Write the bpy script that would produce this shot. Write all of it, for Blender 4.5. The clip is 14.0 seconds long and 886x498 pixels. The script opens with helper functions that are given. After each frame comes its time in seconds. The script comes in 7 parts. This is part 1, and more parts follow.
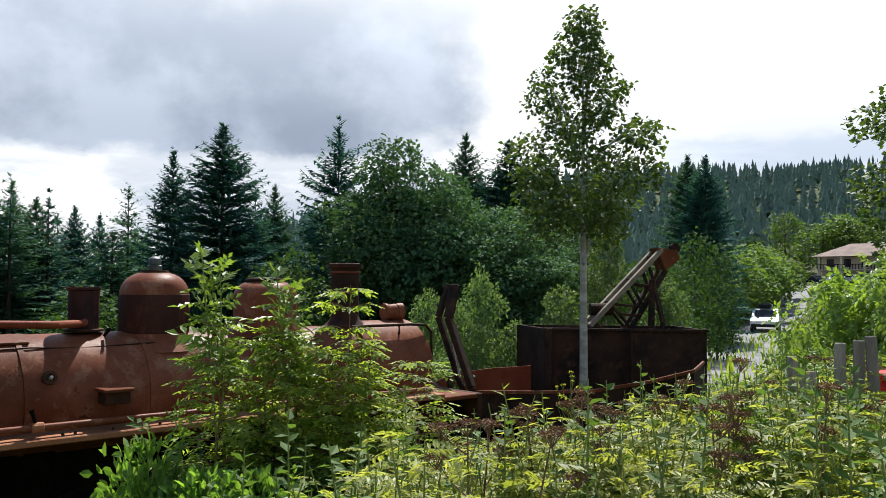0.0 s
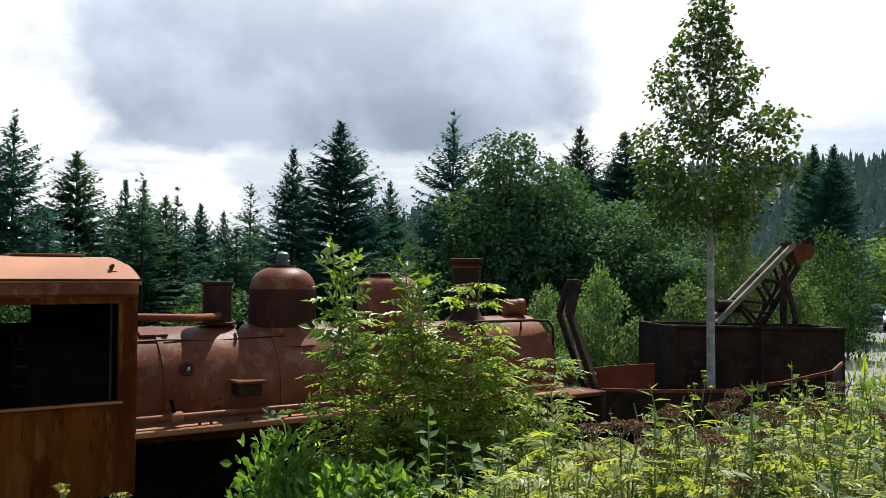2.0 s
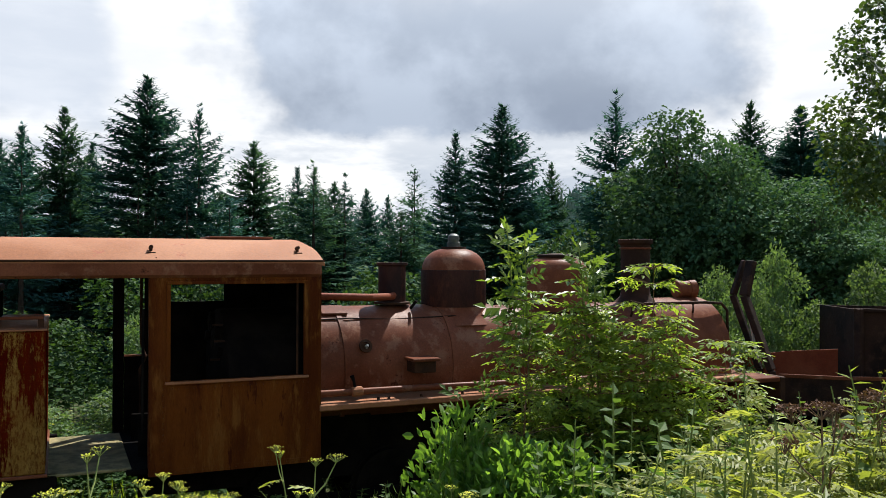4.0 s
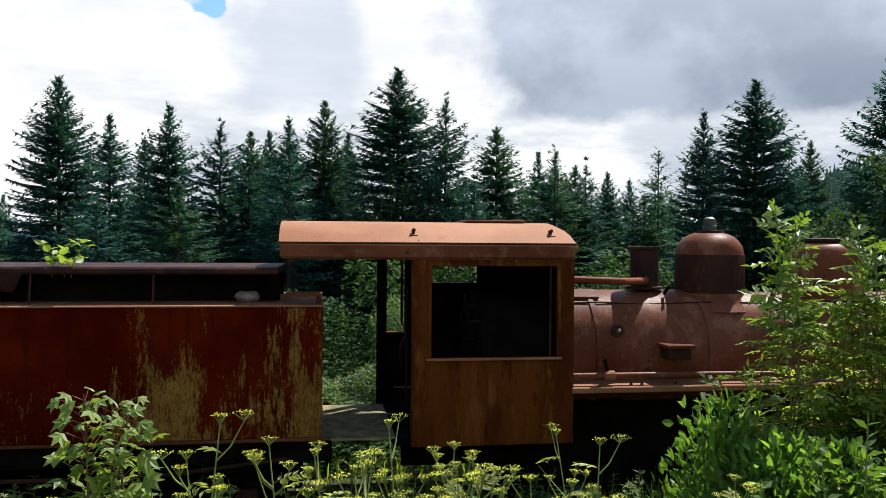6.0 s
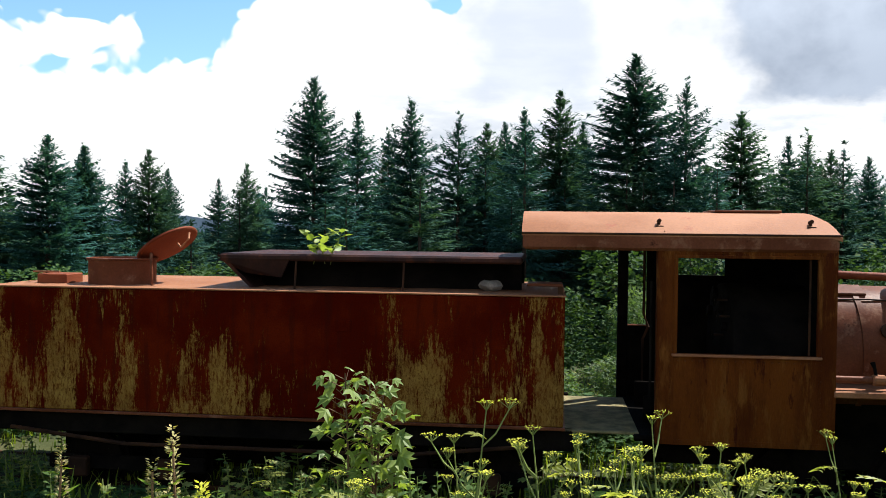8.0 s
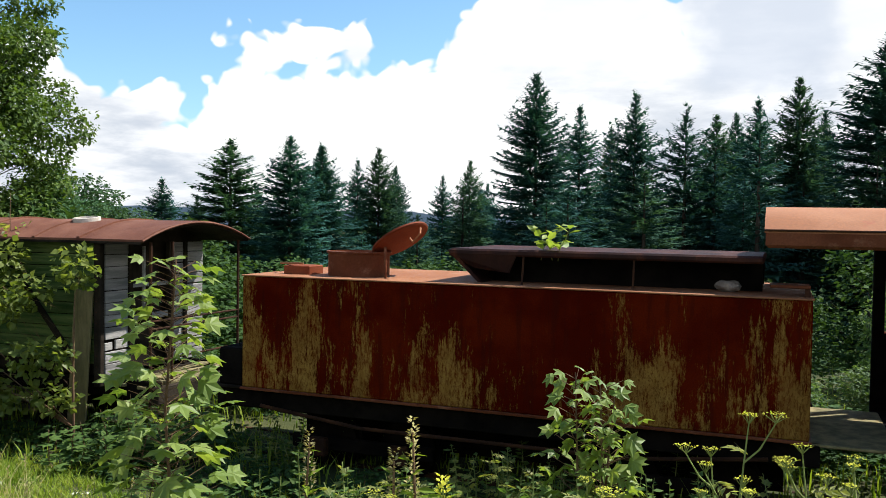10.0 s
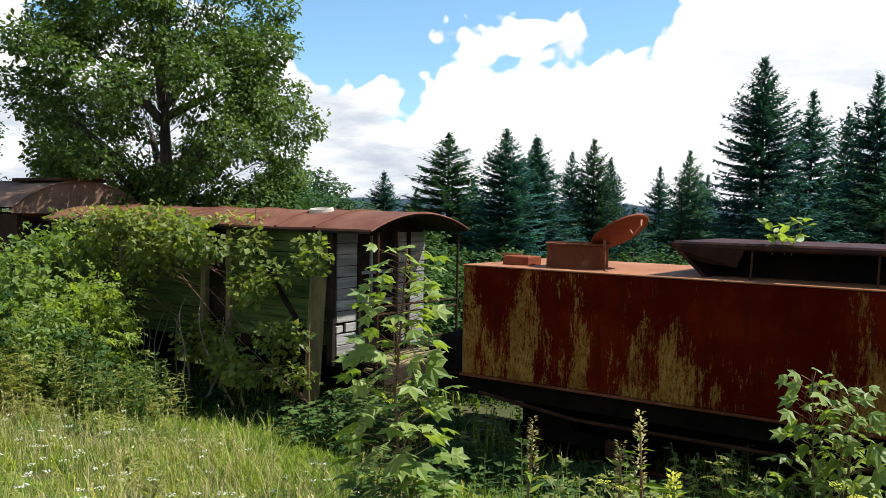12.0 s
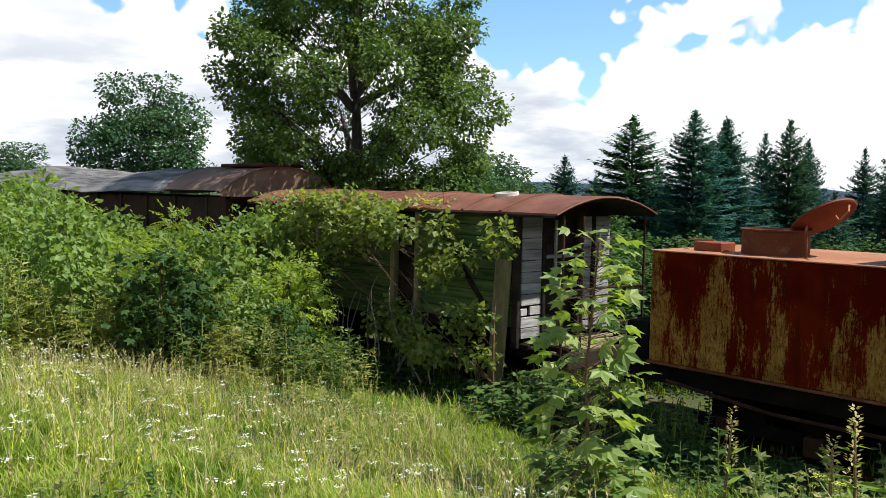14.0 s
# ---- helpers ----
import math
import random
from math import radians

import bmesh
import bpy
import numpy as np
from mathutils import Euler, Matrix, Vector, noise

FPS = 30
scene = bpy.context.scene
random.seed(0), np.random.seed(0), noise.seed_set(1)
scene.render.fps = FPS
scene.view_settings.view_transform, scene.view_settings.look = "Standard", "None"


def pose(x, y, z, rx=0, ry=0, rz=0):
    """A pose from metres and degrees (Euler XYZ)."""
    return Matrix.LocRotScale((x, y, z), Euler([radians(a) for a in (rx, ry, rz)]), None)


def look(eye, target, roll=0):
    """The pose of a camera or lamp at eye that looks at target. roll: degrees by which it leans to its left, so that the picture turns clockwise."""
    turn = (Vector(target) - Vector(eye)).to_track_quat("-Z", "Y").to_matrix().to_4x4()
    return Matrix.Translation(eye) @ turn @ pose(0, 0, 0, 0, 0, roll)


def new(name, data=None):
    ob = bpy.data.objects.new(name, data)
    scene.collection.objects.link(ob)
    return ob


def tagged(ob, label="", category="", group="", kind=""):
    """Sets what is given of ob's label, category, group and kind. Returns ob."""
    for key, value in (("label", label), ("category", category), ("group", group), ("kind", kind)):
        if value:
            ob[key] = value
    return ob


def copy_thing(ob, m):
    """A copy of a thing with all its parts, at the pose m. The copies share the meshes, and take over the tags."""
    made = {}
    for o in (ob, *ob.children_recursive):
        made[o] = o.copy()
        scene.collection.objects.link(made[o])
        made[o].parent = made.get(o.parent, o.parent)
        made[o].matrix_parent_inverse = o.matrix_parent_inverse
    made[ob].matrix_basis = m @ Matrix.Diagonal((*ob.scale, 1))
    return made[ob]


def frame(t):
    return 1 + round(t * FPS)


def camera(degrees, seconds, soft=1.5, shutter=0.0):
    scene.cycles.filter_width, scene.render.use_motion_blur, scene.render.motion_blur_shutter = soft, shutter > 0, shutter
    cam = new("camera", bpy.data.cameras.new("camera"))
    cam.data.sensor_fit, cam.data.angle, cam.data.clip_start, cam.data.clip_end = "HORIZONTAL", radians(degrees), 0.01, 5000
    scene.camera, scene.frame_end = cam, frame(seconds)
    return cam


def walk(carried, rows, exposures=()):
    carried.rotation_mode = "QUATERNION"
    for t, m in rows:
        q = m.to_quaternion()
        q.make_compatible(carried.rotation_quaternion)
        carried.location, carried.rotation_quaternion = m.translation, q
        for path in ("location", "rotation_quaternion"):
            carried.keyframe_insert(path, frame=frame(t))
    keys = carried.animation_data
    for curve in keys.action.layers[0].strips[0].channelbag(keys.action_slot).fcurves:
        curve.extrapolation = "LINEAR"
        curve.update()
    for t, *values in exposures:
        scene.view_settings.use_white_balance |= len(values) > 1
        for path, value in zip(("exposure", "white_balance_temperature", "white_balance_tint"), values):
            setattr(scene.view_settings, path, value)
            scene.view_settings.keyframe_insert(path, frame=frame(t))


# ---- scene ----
EXPOSURE = 0.95
cam = camera(54.4, 14.0, soft=0.7)
PATH = [
    (0, (0.152, 0.385, 3.031), (-1.341, 1.713, 3.103), 0.2),
    (0.5, (0.09, 0.368, 3.032), (-1.431, 1.664, 3.103), 0.2),
    (1, (0.034, 0.352, 3.032), (-1.527, 1.601, 3.101), 0.2),
    (1.5, (-0.01, 0.333, 3.03), (-1.614, 1.527, 3.096), 0.2),
    (2, (-0.041, 0.318, 3.029), (-1.69, 1.448, 3.089), 0.3),
    (2.2, (-0.047, 0.308, 3.028), (-1.716, 1.409, 3.086), 0.2),
    (4.3, (-0.038, 0.122, 3.005), (-1.889, 0.879, 3.016), 0.3),
    (4.5, (-0.036, 0.102, 3.005), (-1.904, 0.818, 3.011), 0.4),
    (5, (-0.034, 0.056, 3.003), (-1.946, 0.643, 3.001), 0.4),
    (5.5, (-0.039, 0.004, 2.998), (-1.991, 0.441, 2.988), 0.4),
    (6, (-0.048, -0.032, 2.996), (-2.026, 0.262, 2.976), 0.4),
    (6.5, (-0.06, -0.062, 3.0), (-2.054, 0.091, 2.969), 0.5),
    (7, (-0.066, -0.091, 3.003), (-2.066, -0.073, 2.964), 0.5),
    (7.5, (-0.066, -0.117, 3.006), (-2.063, -0.227, 2.961), 0.6),
    (8, (-0.066, -0.146, 3.0), (-2.051, -0.383, 2.952), 0.6),
    (8.2, (-0.07, -0.158, 3.0), (-2.049, -0.447, 2.951), 0.6),
    (10.3, (-0.142, -0.289, 2.999), (-1.98, -1.075, 2.932), 0.9),
    (10.5, (-0.143, -0.299, 2.998), (-1.962, -1.126, 2.929), 0.9),
    (11, (-0.125, -0.314, 2.997), (-1.889, -1.255, 2.922), 1.0),
    (11.5, (-0.092, -0.325, 2.995), (-1.793, -1.374, 2.912), 1.0),
    (12, (-0.057, -0.328, 2.994), (-1.69, -1.478, 2.903), 1.1),
    (12.5, (-0.022, -0.333, 2.993), (-1.584, -1.577, 2.892), 1.1),
    (13, (0.012, -0.344, 2.989), (-1.485, -1.665, 2.878), 1.2),
    (13.5, (0.038, -0.359, 2.987), (-1.392, -1.752, 2.864), 1.2),
    (14, (0.065, -0.372, 2.985), (-1.299, -1.828, 2.85), 1.2),
]
walk(cam, [(t, look(eye, target, roll)) for t, eye, target, roll in PATH], exposures=[(0.0, EXPOSURE), (2.0, EXPOSURE - 0.04), (5.5, EXPOSURE - 0.16), (6.3, EXPOSURE - 0.14), (7.5, EXPOSURE), (8.2, EXPOSURE + 0.02), (10.5, EXPOSURE - 0.12), (14.0, EXPOSURE - 0.10)])

# ---- world and sun ----
SUN_YAW, SUN_UP = 42.0, 54.0  # degrees to the left of +y, and above the horizon
SUN_DIR = Vector((-math.sin(radians(SUN_YAW)) * math.cos(radians(SUN_UP)), math.cos(radians(SUN_YAW)) * math.cos(radians(SUN_UP)), math.sin(radians(SUN_UP))))
sun = new("sun", bpy.data.lights.new("sun", "SUN"))
sun.data.energy, sun.data.angle, sun.data.color = 5.0, radians(0.6), (1.0, 0.97, 0.92)
sun.matrix_world = look(SUN_DIR * 50, (0, 0, 0))


class Nodes:
    """A short way to write node trees."""

    def __init__(self, tree):
        self.tree = tree
        tree.nodes.clear()

    def add(self, kind, **given):
        node = self.tree.nodes.new(kind)
        for key, value in given.items():
            if key == "op":
                node.operation = value
            elif key == "blend":
                node.blend_type = value
            elif key == "sky":
                node.sky_type = value
        return node

    def put(self, socket, value):
        if isinstance(value, bpy.types.NodeSocket):
            self.tree.links.new(value, socket)
        elif isinstance(value, (tuple, list)) and len(value) == 3 and len(socket.default_value) == 4:
            socket.default_value = (*value, 1.0)
        else:
            socket.default_value = value

    def math(self, op, a, b=0.0, c=0.0, clamp=False):
        node = self.add("ShaderNodeMath", op=op)
        node.use_clamp = clamp
        for n, v in enumerate((a, b, c)):
            self.put(node.inputs[n], v)
        return node.outputs[0]

    def step(self, x, lo, hi):
        node = self.add("ShaderNodeMapRange")
        node.interpolation_type = "SMOOTHSTEP"
        self.put(node.inputs[0], x), self.put(node.inputs[1], lo), self.put(node.inputs[2], hi)
        return node.outputs[0]

    def mix(self, f, a, b, blend="MIX"):
        node = self.add("ShaderNodeMixRGB", blend=blend)
        for n, v in enumerate((f, a, b)):
            self.put(node.inputs[n], v)
        return node.outputs[0]

    def noise(self, where, scale, detail=5.0, rough=0.55):
        node = self.add("ShaderNodeTexNoise")
        self.put(node.inputs["Vector"], where), self.put(node.inputs["Scale"], scale)
        self.put(node.inputs["Detail"], detail), self.put(node.inputs["Roughness"], rough)
        return node.outputs[0]

    def add_noise(self, where, scale):
        """A noise of three values, to bend a place by."""
        node = self.add("ShaderNodeTexNoise")
        self.put(node.inputs["Vector"], where), self.put(node.inputs["Scale"], scale)
        return node.outputs["Color"]

    def scaled(self, where, size):
        node = self.add("ShaderNodeMapping")
        self.put(node.inputs["Vector"], where)
        node.inputs["Scale"].default_value = size
        return node.outputs[0]


def build_world():
    world = bpy.data.worlds.new("world")
    scene.world = world
    world.use_nodes = True
    n = Nodes(world.node_tree)
    way = n.add("ShaderNodeTexCoord").outputs["Generated"]
    split = n.add("ShaderNodeSeparateXYZ")
    n.put(split.inputs[0], way)
    x, y, z = split.outputs
    yaw = n.math("MULTIPLY", n.math("ARCTAN2", n.math("MULTIPLY", x, -1.0), y), 57.29578)
    up = n.math("MULTIPLY", n.math("ARCSINE", z), 57.29578)
    sky = n.add("ShaderNodeTexSky", sky="NISHITA")
    sky.sun_disc, sky.sun_elevation, sky.sun_rotation = False, radians(SUN_UP), radians(-SUN_YAW)
    sky.air_density, sky.dust_density = 1.0, 0.6
    blue = n.mix(1.0, sky.outputs[0], (0.074, 0.096, 0.106), "MULTIPLY")
    flat = n.scaled(way, (1.0, 1.0, 1.25))
    puffs = n.noise(flat, 9.0, 10.0, 0.6)
    broad = n.noise(flat, 3.1, 4.0, 0.5)
    wisps = n.noise(n.scaled(way, (1.0, 1.0, 4.0)), 6.0, 7.0, 0.58)
    heads = n.add("ShaderNodeTexVoronoi")
    heads.feature = "SMOOTH_F1"
    n.put(heads.inputs["Vector"], n.mix(0.06, flat, n.add_noise(flat, 11.0)))
    n.put(heads.inputs["Scale"], 15.0), n.put(heads.inputs["Detail"], 2.0), n.put(heads.inputs["Roughness"], 0.62), n.put(heads.inputs["Smoothness"], 0.25)
    billow = n.math("SUBTRACT", 1.02, heads.outputs["Distance"])

    def hump(x, lo, hi, soft):
        """1 between lo and hi, falling to 0 over soft degrees outside."""
        return n.math("MULTIPLY", n.step(x, lo - soft, lo), n.step(x, hi + soft, hi))

    # the tops of the heaped clouds: high towards the sun, low on the other side, with blue above
    tops = n.math("ADD", n.math("MULTIPLY", n.step(yaw, 113.0, 106.0), 4.6), 11.9)
    tops = n.math("ADD", tops, n.math("MULTIPLY", n.step(yaw, 95.5, 91.5), 9.0))
    tops = n.math("SUBTRACT", tops, n.math("MULTIPLY", hump(yaw, 96.5, 97.5, 2.2), 3.4))
    tops = n.math("SUBTRACT", tops, n.math("MULTIPLY", hump(yaw, 128.0, 133.0, 3.0), 4.0))
    ragged = n.math("MULTIPLY_ADD", billow, 5.5, n.math("MULTIPLY", n.math("SUBTRACT", broad, 0.5), 8.0))
    over = n.math("SUBTRACT", n.math("ADD", tops, ragged), up)
    cover = n.step(over, -0.35, 0.55)
    high = n.step(n.math("ADD", n.math("MULTIPLY", broad, 0.6), n.math("MULTIPLY", puffs, 0.4)), 0.60, 0.66)
    cover = n.math("MAXIMUM", cover, n.math("MULTIPLY", high, n.step(up, 15.0, 20.0)))
    # bright heaps with soft grey bases
    shade = n.step(n.math("ADD", n.math("MULTIPLY", broad, 0.55), n.math("MULTIPLY", wisps, 0.45)), 0.43, 0.57)
    low = n.step(up, 12.0, 4.0)
    shade = n.math("MULTIPLY", shade, n.math("MULTIPLY_ADD", low, 0.52, 0.30))
    heap = n.mix(shade, (0.66, 0.665, 0.67), (0.27, 0.315, 0.385))
    # the broad grey cloud with its level base
    drift = n.math("SUBTRACT", n.noise(flat, 4.5, 6.0, 0.55), 0.5)
    side = n.math("MULTIPLY_ADD", drift, 26.0, yaw)
    base = n.math("MULTIPLY_ADD", n.math("SUBTRACT", n.noise(n.scaled(way, (1.0, 1.0, 2.0)), 10.0, 8.0, 0.6), 0.5), 3.4, up)
    tall = n.math("MULTIPLY_ADD", drift, 12.0, up)
    grey = n.math("MULTIPLY", n.step(side, 81.0, 75.0), n.step(side, 42.5, 48.5))
    grey = n.math("MULTIPLY", grey, n.math("MULTIPLY", n.step(base, 7.5, 8.7), n.step(tall, 23.5, 14.5)))
    deep = n.math("MULTIPLY_ADD", n.step(up, 16.5, 9.0), 0.5, n.math("MULTIPLY", n.step(n.noise(flat, 5.0, 6.0, 0.55), 0.62, 0.38), 0.5))
    greys = n.mix(deep, (0.40, 0.455, 0.54), (0.165, 0.200, 0.262))
    clouds = n.mix(n.math("MULTIPLY", grey, 0.95), heap, greys)
    # a paler grey cloud between the heaps and the great one
    pale = n.math("MULTIPLY", hump(n.math("MULTIPLY_ADD", drift, 12.0, yaw), 88.0, 92.5, 2.5), hump(n.math("MULTIPLY_ADD", drift, 10.0, up), 8.5, 16.0, 2.5))
    clouds = n.mix(n.math("MULTIPLY", pale, 0.6), clouds, (0.33, 0.38, 0.465))
    # a thin blue-grey bank low beside the sun
    bank = n.math("MULTIPLY", hump(n.math("MULTIPLY_ADD", drift, 10.0, yaw), 22.0, 31.0, 4.0), hump(base, 7.4, 8.4, 1.2))
    clouds = n.mix(n.math("MULTIPLY", bank, 0.6), clouds, (0.30, 0.37, 0.47))
    # glare round the sun
    dot = n.add("ShaderNodeVectorMath", op="DOT_PRODUCT")
    n.put(dot.inputs[0], way)
    dot.inputs[1].default_value = SUN_DIR
    glare = n.step(dot.outputs["Value"], 0.74, 0.99)
    clouds = n.mix(glare, clouds, (0.9, 0.885, 0.85))
    final = n.mix(cover, blue, clouds)
    final = n.mix(n.step(up, 0.5, -3.0), final, (0.07, 0.08, 0.06))
    back = n.add("ShaderNodeBackground")
    n.put(back.inputs[0], final)
    back.inputs[1].default_value = 1.0
    out = n.add("ShaderNodeOutputWorld")
    n.put(out.inputs[0], back.outputs[0])


build_world()

# ---- materials ----


def material(name, a, b, rough=0.75, metal=0.0, scale=2.0, fine=45.0, bump=0.25, stretch=(1, 1, 1), spots=None, share=0.5, vary=0.0, third=None, gloss=0.14):
    """Two colours in broad patches, with grain, fine relief and, if given, stains (spots) over a share of the surface."""
    mat = bpy.data.materials.new(name)
    mat.use_nodes = True
    n = Nodes(mat.node_tree)
    where = n.scaled(n.add("ShaderNodeTexCoord").outputs["Object"], stretch)
    broad, grain = n.noise(where, scale, 6.0, 0.6), n.noise(where, fine, 4.0, 0.6)
    color = n.mix(n.step(broad, 0.36, 0.64), a, b)
    if third:
        color = n.mix(n.step(n.noise(where, scale * 3.3, 6.0, 0.65), 0.52, 0.68), color, third)
    if spots:
        color = n.mix(n.step(n.noise(where, scale * 2.1, 8.0, 0.7), share, share + 0.06), color, spots)
    color = n.mix(0.55, color, n.mix(1.0, color, n.mix(grain, (0.35, 0.35, 0.35), (1.65, 1.6, 1.55)), "MULTIPLY"))
    if vary:
        spread = n.math("MULTIPLY_ADD", n.add("ShaderNodeObjectInfo").outputs["Random"], 2 * vary, 1 - vary)
        color = n.mix(1.0, color, spread, "MULTIPLY")
    shader = n.add("ShaderNodeBsdfPrincipled")
    n.put(shader.inputs["Base Color"], color)
    n.put(shader.inputs["Roughness"], n.math("MULTIPLY_ADD", grain, 0.3, rough - 0.15))
    shader.inputs["Metallic"].default_value = metal
    shader.inputs["Specular IOR Level"].default_value = gloss
    if bump:
        relief = n.add("ShaderNodeBump")
        relief.inputs["Strength"].default_value, relief.inputs["Distance"].default_value = bump, 0.02
        n.put(relief.inputs["Height"], n.math("ADD", grain, n.math("MULTIPLY", broad, 1.5)))
        n.put(shader.inputs["Normal"], relief.outputs[0])
    n.put(n.add("ShaderNodeOutputMaterial").inputs[0], shader.outputs[0])
    return mat


def leaf_material(name, a, b, through_light=0.35, gloss=0.5, patch=0.6, shine=0.16):
    """Foliage: each leaf its own green between a and b, letting some light through."""
    mat = bpy.data.materials.new(name)
    mat.use_nodes = True
    n = Nodes(mat.node_tree)
    geo = n.add("ShaderNodeNewGeometry")
    where = n.add("ShaderNodeTexCoord").outputs["Object"]
    f = n.math("MULTIPLY_ADD", geo.outputs["Random Per Island"], 1 - patch, n.math("MULTIPLY", n.step(n.noise(where, 1.3, 3.0), 0.35, 0.65), patch))
    color = n.mix(f, a, b)
    color = n.mix(1.0, color, n.math("MULTIPLY_ADD", n.add("ShaderNodeObjectInfo").outputs["Random"], 0.4, 0.8), "MULTIPLY")
    shader = n.add("ShaderNodeBsdfPrincipled")
    n.put(shader.inputs["Base Color"], color)
    shader.inputs["Roughness"].default_value = gloss
    shader.inputs["Specular IOR Level"].default_value = shine
    clear = n.add("ShaderNodeBsdfTranslucent")
    n.put(clear.inputs[0], n.mix(1.0, color, (1.5, 1.5, 0.6), "MULTIPLY"))
    both = n.add("ShaderNodeMixShader")
    both.inputs[0].default_value = through_light
    n.put(both.inputs[1], shader.outputs[0]), n.put(both.inputs[2], clear.outputs[0])
    n.put(n.add("ShaderNodeOutputMaterial").inputs[0], both.outputs[0])
    return mat


def worn_paint(name):
    """Dark red paint on the tank, scoured off in upright streaks to a yellowish undercoat."""
    mat = bpy.data.materials.new(name)
    mat.use_nodes = True
    n = Nodes(mat.node_tree)
    where = n.add("ShaderNodeTexCoord").outputs["Object"]
    split = n.add("ShaderNodeSeparateXYZ")
    n.put(split.inputs[0], where)
    streak = n.noise(n.scaled(where, (1, 1.0, 0.13)), 36.0, 10.0, 0.80)
    flake = n.noise(n.scaled(where, (1, 1.0, 0.55)), 30.0, 9.0, 0.78)
    patch = n.noise(n.scaled(where, (1, 1.9, 0.6)), 1.3, 7.0, 0.66)
    low = n.step(split.outputs[2], 2.15, 1.25)
    rear = n.step(split.outputs[1], -2.60, -2.72)
    likely = n.math("MULTIPLY_ADD", patch, 1.15, n.math("MULTIPLY_ADD", low, 0.125, n.math("MULTIPLY_ADD", rear, 0.08, -0.172)))
    bare = n.step(n.math("SUBTRACT", likely, n.math("MULTIPLY_ADD", flake, 0.44, n.math("MULTIPLY", streak, 0.64))), -0.07, 0.05)
    bare = n.math("MULTIPLY", bare, n.math("MULTIPLY_ADD", n.step(n.noise(n.scaled(where, (1, 1.0, 0.4)), 55.0, 7.0, 0.7), 0.40, 0.54), 0.6, 0.4))
    rust = n.mix(n.step(n.noise(where, 1.4, 6.0, 0.6), 0.38, 0.62), (0.054, 0.0038, 0.0013), (0.086, 0.0085, 0.0021))
    rust = n.mix(n.math("MULTIPLY", n.step(n.noise(n.scaled(where, (1, 1.0, 0.12)), 9.0, 6.0, 0.6), 0.50, 0.66), 0.5), rust, (0.030, 0.0052, 0.0030))
    under = n.mix(n.noise(where, 9.0, 5.0), (0.18, 0.088, 0.015), (0.31, 0.195, 0.050))
    color = n.mix(n.math("MULTIPLY", bare, n.math("MULTIPLY_ADD", n.step(n.noise(where, 3.0, 4.0, 0.6), 0.35, 0.65), 0.40, 0.58)), rust, under)
    grain = n.noise(where, 60.0, 4.0)
    color = n.mix(0.5, color, n.mix(1.0, color, n.mix(grain, (0.45, 0.45, 0.45), (1.5, 1.5, 1.5)), "MULTIPLY"))
    shader = n.add("ShaderNodeBsdfPrincipled")
    n.put(shader.inputs["Base Color"], color)
    n.put(shader.inputs["Roughness"], n.math("MULTIPLY_ADD", bare, 0.2, 0.62))
    shader.inputs["Specular IOR Level"].default_value = 0.0
    relief = n.add("ShaderNodeBump")
    relief.inputs["Strength"].default_value, relief.inputs["Distance"].default_value = 0.3, 0.01
    n.put(relief.inputs["Height"], n.math("ADD", grain, n.math("MULTIPLY", n.noise(where, 1.8, 3.0), 3.0)))
    n.put(shader.inputs["Normal"], relief.outputs[0])
    n.put(n.add("ShaderNodeOutputMaterial").inputs[0], shader.outputs[0])
    return mat


RUST = material("rust", (0.100, 0.0300, 0.0135), (0.165, 0.056, 0.0280), 0.44, 0.0, 1.3, 50, 0.10, third=(0.200, 0.092, 0.054), spots=(0.052, 0.014, 0.008), share=0.61, gloss=0.06)
RUST_RED = material("red_rust", (0.13, 0.024, 0.009), (0.19, 0.050, 0.020), 0.7, 0.05, 1.2, 40, 0.25)
RUST_PALE = material("pale_rust", (0.25, 0.102, 0.047), (0.31, 0.142, 0.074), 0.72, 0.05, 1.1, 40, 0.2, spots=(0.27, 0.09, 0.05), share=0.63)
RUST_DARK = material("dark_rust", (0.022, 0.011, 0.007), (0.058, 0.025, 0.012), 0.8, 0.1, 2.0, 40, 0.35)
RUST_BLACK = material("blackened_rust", (0.012, 0.008, 0.0065), (0.034, 0.017, 0.011), 0.85, 0.0, 2.0, 40, 0.3, third=(0.050, 0.027, 0.016), gloss=0.14)
RUST_DEEP = material("deep_rust", (0.018, 0.008, 0.0075), (0.055, 0.019, 0.013), 0.6, 0.1, 1.4, 45, 0.2, stretch=(1, 1, 0.5), third=(0.080, 0.026, 0.015))
RUST_CAB = material("cab_rust", (0.060, 0.0130, 0.0026), (0.118, 0.033, 0.0055), 0.66, 0.0, 0.9, 45, 0.25, stretch=(1, 2.6, 0.6), third=(0.150, 0.056, 0.012), spots=(0.048, 0.010, 0.0035), share=0.58, gloss=0.04)
# near-black iron; also stands for the shade inside the cab
IRON = material("black_iron_and_cab_shade", (0.0035, 0.0032, 0.0030), (0.0095, 0.0078, 0.0066), 0.9, 0.0, 3.0, 40, 0.3, gloss=0.03)
TANK = worn_paint("worn_tank_paint")
PLANK_GREY = material("weathered_plank", (0.17, 0.17, 0.162), (0.31, 0.30, 0.285), 0.85, 0, 2.0, 30, 0.5, stretch=(0.5, 0.5, 7.0), vary=0.22)
PLANK_GREEN = material("green_painted_plank", (0.040, 0.078, 0.024), (0.100, 0.138, 0.046), 0.85, 0, 2.0, 30, 0.5, stretch=(0.5, 0.5, 7.0), spots=(0.16, 0.15, 0.09), share=0.64, vary=0.25, gloss=0.04)
